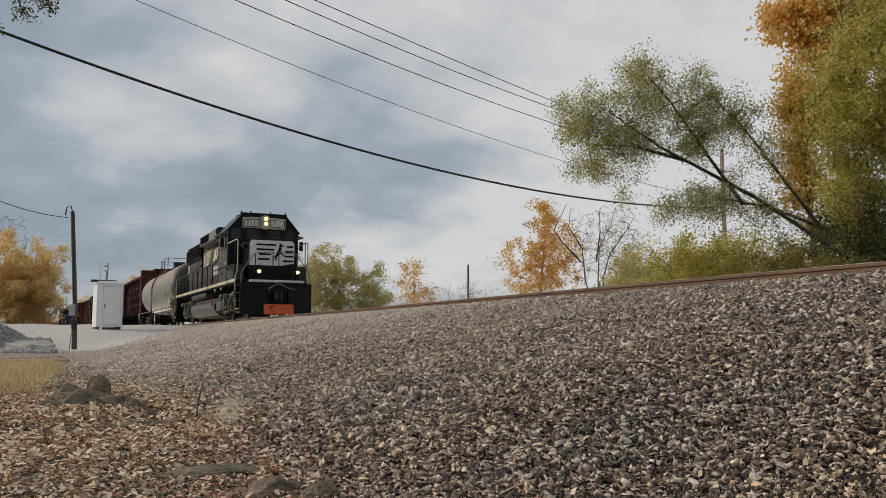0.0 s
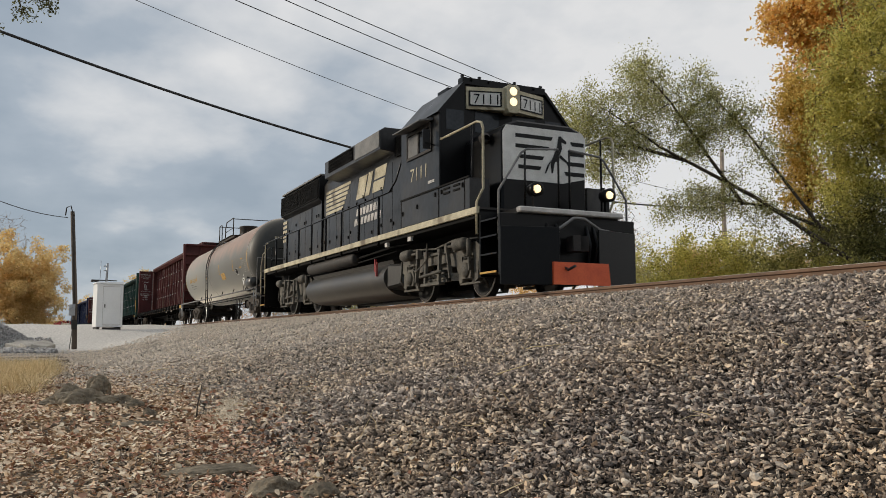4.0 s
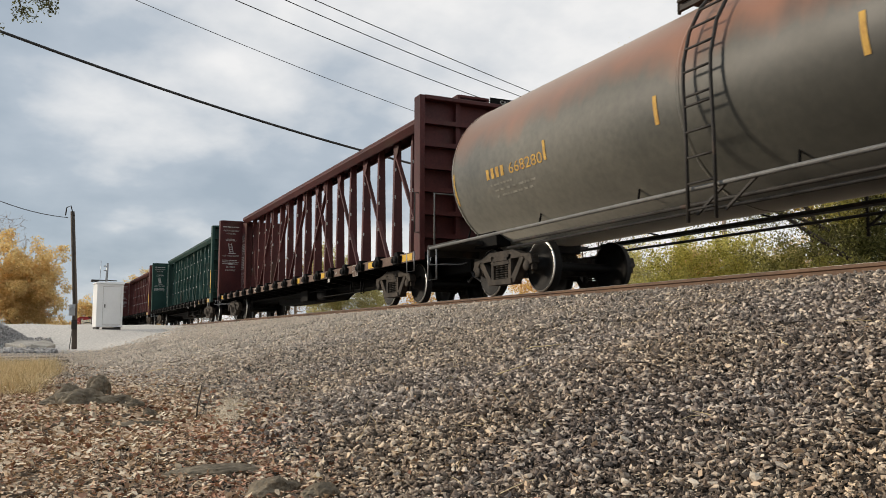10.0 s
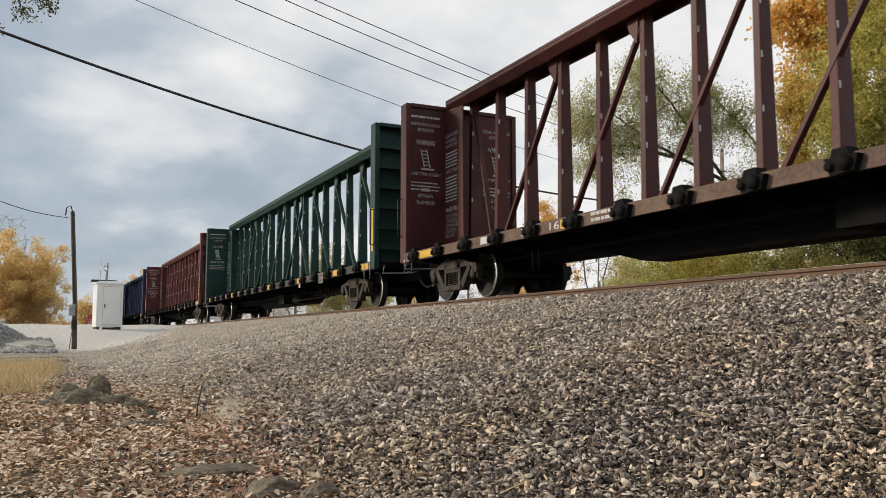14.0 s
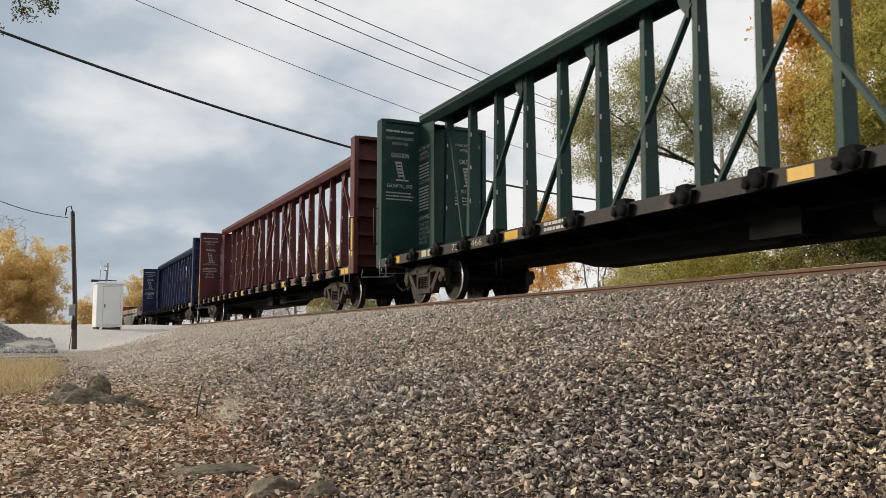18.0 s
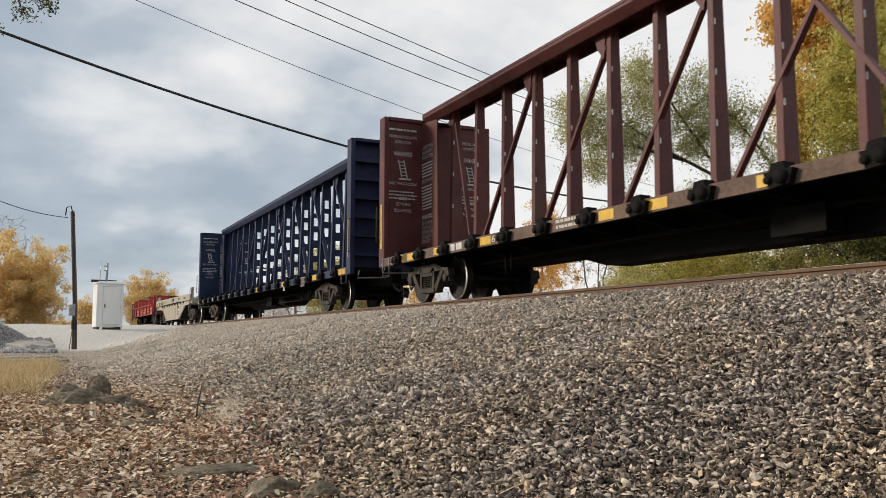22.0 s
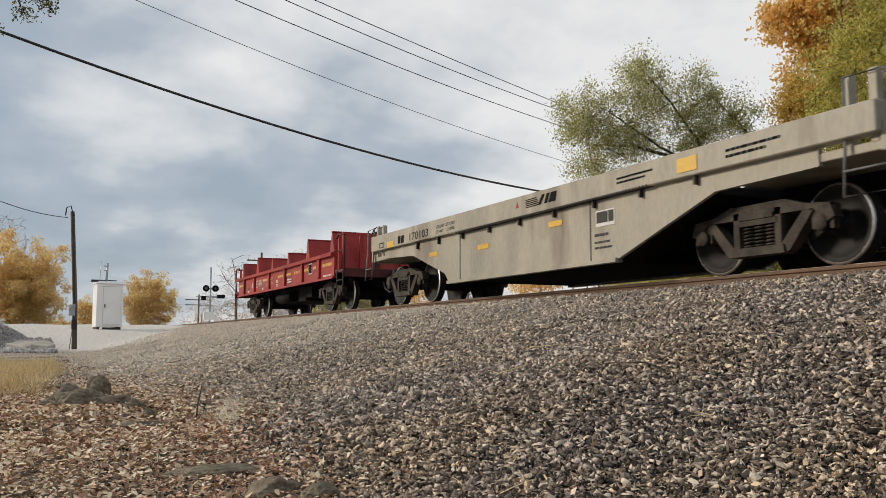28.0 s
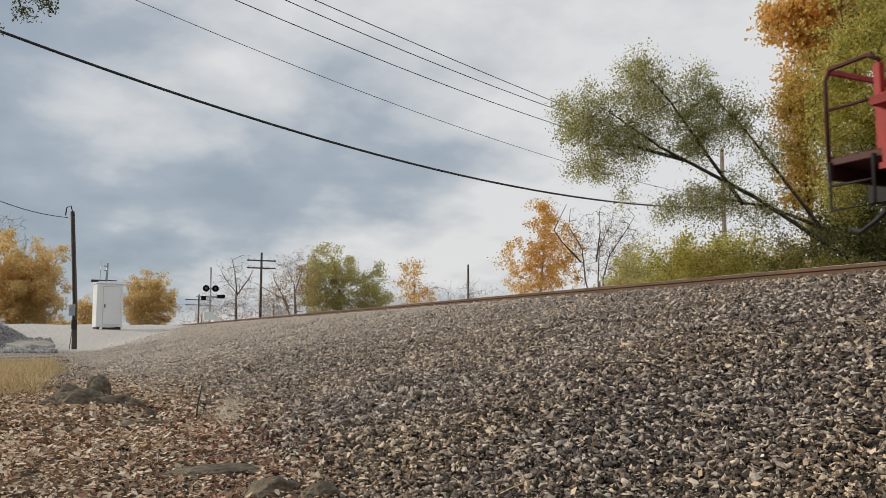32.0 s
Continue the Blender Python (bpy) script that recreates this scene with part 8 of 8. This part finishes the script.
def build_cabinet():
    c = thing("signal_cabinet", "white steel signal cabinet on a gravel pad", "cabinet", (-40.3, 2.86, -0.44), turn=6)
    part("body", Geo().box(-0.50, 0.50, -0.58, 0.52, 0.12, 2.02), M_BOXWHITE, c, bevel=0.02)
    part("roof", Geo().hexa([(-0.56, -0.64, 2.02), (0.56, -0.64, 2.02), (0.56, 0.58, 2.02), (-0.56, 0.58, 2.02), (-0.50, -0.56, 2.10), (0.50, -0.56, 2.10), (0.50, 0.50, 2.10), (-0.50, 0.50, 2.10)]), M_BOXWHITE, c)
    part("door_gap", Geo().box(0.498, 0.504, -0.33, 0.42, 0.20, 1.90), M_STENCIL, c)
    d = part("door", Geo().box(0.502, 0.522, -0.315, 0.405, 0.22, 1.88), M_BOXWHITE, c, "white hinged door", bevel=0.008)
    part("handle", Geo().box(0.522, 0.56, -0.26, -0.23, 0.95, 1.12), M_DARK, d)
    part("skid", Geo().box(-0.48, 0.48, -0.54, -0.42, 0, 0.12).box(-0.48, 0.48, 0.34, 0.46, 0, 0.12).box(0.40, 0.48, -0.3, 0.3, 0.0, 0.1), M_GRIME, c)
    g = Geo().tube([(0.1, -0.15, 2.08), (0.1, -0.12, 2.95)], 0.05, 8)
    for z in (2.6, 2.8):
        g.box(0.04, 0.10, -0.28, -0.10, z, z + 0.04)
    part("antenna_mast", g, M_GALV, c)
    part("whip_antenna", Geo().tube([(0.1, -0.42, 2.08), (0.1, -0.40, 3.05)], 0.012, 5), M_GALV, c)
    part("antenna_bar", Geo().box(0.05, 0.12, -0.66, 0.3, 2.16, 2.20).box(0.0, 0.2, -0.78, -0.48, 2.10, 2.20), M_GRIME, c)


def build_signal():
    s = thing("crossing_signal", "railway crossing signal with round flashing lamps", "crossing signal", (-60, 10.85, -0.2))
    part("mast", Geo().tube([(0, 0, 0), (0, 0, 4.3)], 0.06, 10), M_GALV, s)
    for y in (-0.32, 0.32):
        b = part("backing_disc", Geo().lathe([(0.10, 0.001), (0.10, 0.23), (0.14, 0.23), (0.14, 0.001)], axis="x", centre=(0, y, 2.82), n=20), M_DARK, s, "round black lamp backing")
        part("lens", Geo().lathe([(0.145, 0.13), (0.16, 0.11), (0.17, 0.001)], axis="x", centre=(0, y, 2.82), n=14), M_GALV, b)
        part("hood", Geo().lathe([(0.14, 0.14), (0.36, 0.14), (0.36, 0.128), (0.14, 0.128)], axis="x", centre=(0, y, 2.82), n=14), M_DARK, b)
    part("lamp_arm", Geo().box(-0.03, 0.08, -0.5, 0.5, 2.78, 2.86), M_GALV, s)
    part("cross_bar", Geo().box(-0.3, -0.1, -0.9, 0.9, 2.2, 2.3), M_GALV, s)
    part("side_lamp", Geo().box(-0.2, 0.1, 0.5, 1.0, 2.15, 2.4).box(-0.2, 0.1, -0.6, -0.3, 2.0, 2.3), M_DARK, s)
    part("gate_box", Geo().box(-0.2, 0.3, -0.45, 0.25, 0.65, 1.2), M_BOXWHITE, s, bevel=0.02)
    part("counterweight", Geo().beam((0.2, 0.2, 0.85), (0.3, 1.0, 0.3), 0.12, 0.25), M_BOXWHITE, s)


def build_rocks():
    rng = np.random.default_rng(77)
    for x, y, sx, sy, sz in ((-7.6, 0.49, 0.10, 0.10, 0.125), (-6.3, 0.29, 0.12, 0.18, 0.095), (-6.6, 0.18, 0.12, 0.14, 0.07), (-6.2, 0.52, 0.10, 0.12, 0.06), (-7.1, 0.24, 0.09, 0.09, 0.10), (-5.9, 0.60, 0.045, 0.06, 0.05), (-5.4, 0.64, 0.035, 0.045, 0.045), (-4.95, 0.52, 0.05, 0.17, 0.03), (-3.25, 0.62, 0.10, 0.16, 0.032), (-2.72, 0.71, 0.07, 0.08, 0.05), (-2.55, 0.81, 0.05, 0.06, 0.04)):
        bm = bmesh.new()
        bmesh.ops.create_icosphere(bm, subdivisions=4, radius=1)
        off = Vector(rng.uniform(-9, 9, 3))
        for v in bm.verts:
            d = 1 + 0.35 * noise.noise(v.co * 1.3 + off) + 0.14 * noise.noise(v.co * 4 + off) + 0.06 * noise.noise(v.co * 11 + off)
            q = v.co * d
            v.co = (q.x * sx, q.y * sy, q.z * sz)
        me = bpy.data.meshes.new("rock")
        bm.to_mesh(me)
        bm.free()
        me.materials.append(M_ROCK)
        ob = new("rock", me)
        ob.location = (x, y, float(ground_z(x, y)) + sz * 0.35)
        tagged(ob, "brown-grey field rock half sunk among dead leaves", "rock", "rocks by the bank")


def build_rubble():
    """A heap of grey gravel with broken slabs beside the lane."""
    rng = np.random.default_rng(5)
    n = 9000
    r, a = np.sqrt(rng.uniform(0, 1, n)), rng.uniform(0, 2 * math.pi, n)
    x, y = -31.5 + 2.6 * r * np.cos(a), -1.75 + 1.75 * r * np.sin(a)
    pos = np.stack([x, y, ground_z(x, y) + 1.0 * np.clip(1 - r, 0, 1) ** 0.9 + 0.03], 1)
    stones("gravel_heap", pos, rng.uniform(0.02, 0.055, n), rng, M_HEAP, "heap of fine grey gravel beside the lane", "gravel heap", 2)
    for x, y, dx, dy, tilt in ((-28.6, -0.10, 0.75, 0.42, 8), (-27.6, 0.05, 0.5, 0.30, -10), (-30.0, -0.35, 0.6, 0.5, 14), (-26.8, 0.22, 0.3, 0.22, 12)):
        g = Geo().prism([(-dx, -dy * 0.8), (dx * 0.7, -dy), (dx, dy * 0.5), (dx * 0.2, dy), (-dx * 0.8, dy * 0.7)], "z", -0.06, 0.07)
        ob = part("concrete_slab", g, M_GRAVEL, bevel=0.015)
        ob.matrix_basis = pose(x, y, float(ground_z(x, y)) + 0.13, tilt, 6, tilt * 5)
        tagged(ob, "broken slab of pale concrete lying on gravel", "slab", "broken slabs")
    x, y = rng.uniform(-34, -24, 900), rng.uniform(-1.2, 0.5, 900)
    stones("rubble", np.stack([x, y, ground_z(x, y) + 0.03], 1), rng.uniform(0.03, 0.10, 900), rng, M_HEAP, "loose broken stones round the slabs", "rubble", True)


def build_twigs():
    g = Geo().tube([(0, 0, -0.05), (0.01, 0.01, 0.10), (0.015, 0.03, 0.21)], 0.006, 5, 0.004)
    st = part("stick", g, M_BARK)
    st.location = (-5.35, 0.9, float(ground_z(-5.35, 0.9)))
    tagged(st, "thin bare stick standing in the gravel", "stick")
    rng = np.random.default_rng(3)
    for k, (x, y) in enumerate(((-12.2, 1.9), (-10.5, 1.2), (-11.0, 1.5), (-4.1, 2.3), (-3.2, 2.6), (-2.9, 3.2), (-3.5, 4.0), (-5.1, 3.1))):
        p = np.array((x, y, float(ground_z(x, y)) + 0.04))
        pts = [tuple(p)]
        d = rng.normal(size=3) * (1, 1, 0.15)
        for j in range(4):
            d = d + rng.normal(size=3) * (0.5, 0.5, 0.12)
            p = p + d / np.linalg.norm(d) * 0.07
            p[2] = float(ground_z(p[0], p[1])) + 0.045
            pts.append(tuple(p))
        ob = part("twig", Geo().tube(pts, 0.004, 4, 0.002), M_DRYGRASS if k % 2 else M_BARK)
        tagged(ob, "dry twig lying on the ballast", "twig", "twigs")


def build_stems():
    """Dry stems that lie and stand among the stones."""
    rng = np.random.default_rng(21)
    g = Geo()
    for k in range(110):
        x, y = -rng.uniform(1.2, 7.5), rng.uniform(0.9, 5.5)
        p = np.array((x, y, float(ground_z(x, y)) + 0.02))
        d = rng.normal(size=3) * (1, 1, 0.35) + (0, 0, 0.35)
        pts = [tuple(p)]
        for j in range(4):
            d = d / np.linalg.norm(d) + rng.normal(size=3) * 0.25 + (0, 0, -0.16)
            p = p + d / np.linalg.norm(d) * rng.uniform(0.015, 0.045)
            p[2] = max(p[2], float(ground_z(p[0], p[1])) + 0.02)
            pts.append(tuple(p))
        g.tube(pts, 0.0018, 3, 0.0008, cap=False)
    ob = part("dry_stems", g, M_DRYGRASS)
    tagged(ob, "thin dry grass stems among the ballast stones", "dry grass", kind="stuff")


def build_grass():
    rng = np.random.default_rng(12)
    n = 24000
    x = rng.uniform(-15.5, -8.6, n)
    y = rng.uniform(-2.2, 0.20, n) + 0.12 * np.sin(x * 2) - 0.25 * (x > -9.5)
    h = rng.uniform(0.05, 0.24, n) * (0.75 + 0.35 * np.sin(x * 3.1 + 2 * y) * np.sin(y * 4.3 + x))
    z = ground_z(x, y)
    lean = rng.normal(size=(n, 2)) * 0.12
    a = rng.uniform(0, math.pi, n)
    w = 0.004
    base = np.stack([x, y, z], 1)
    side = np.stack([np.cos(a) * w, np.sin(a) * w, 0 * a], 1)
    tip = base + np.stack([lean[:, 0], lean[:, 1], h], 1)
    co = np.stack([base - side, base + side, tip], 1).reshape(-1, 3)
    tagged(mesh_object("dry_grass", co, np.arange(3 * n).reshape(n, 3), M_DRYGRASS), "yellow dry grass beside the lane", "grass", kind="stuff")


build_poles()
build_cabinet()
build_signal()
build_rocks()
build_rubble()
build_grass()
build_stems()
build_twigs()
motions()
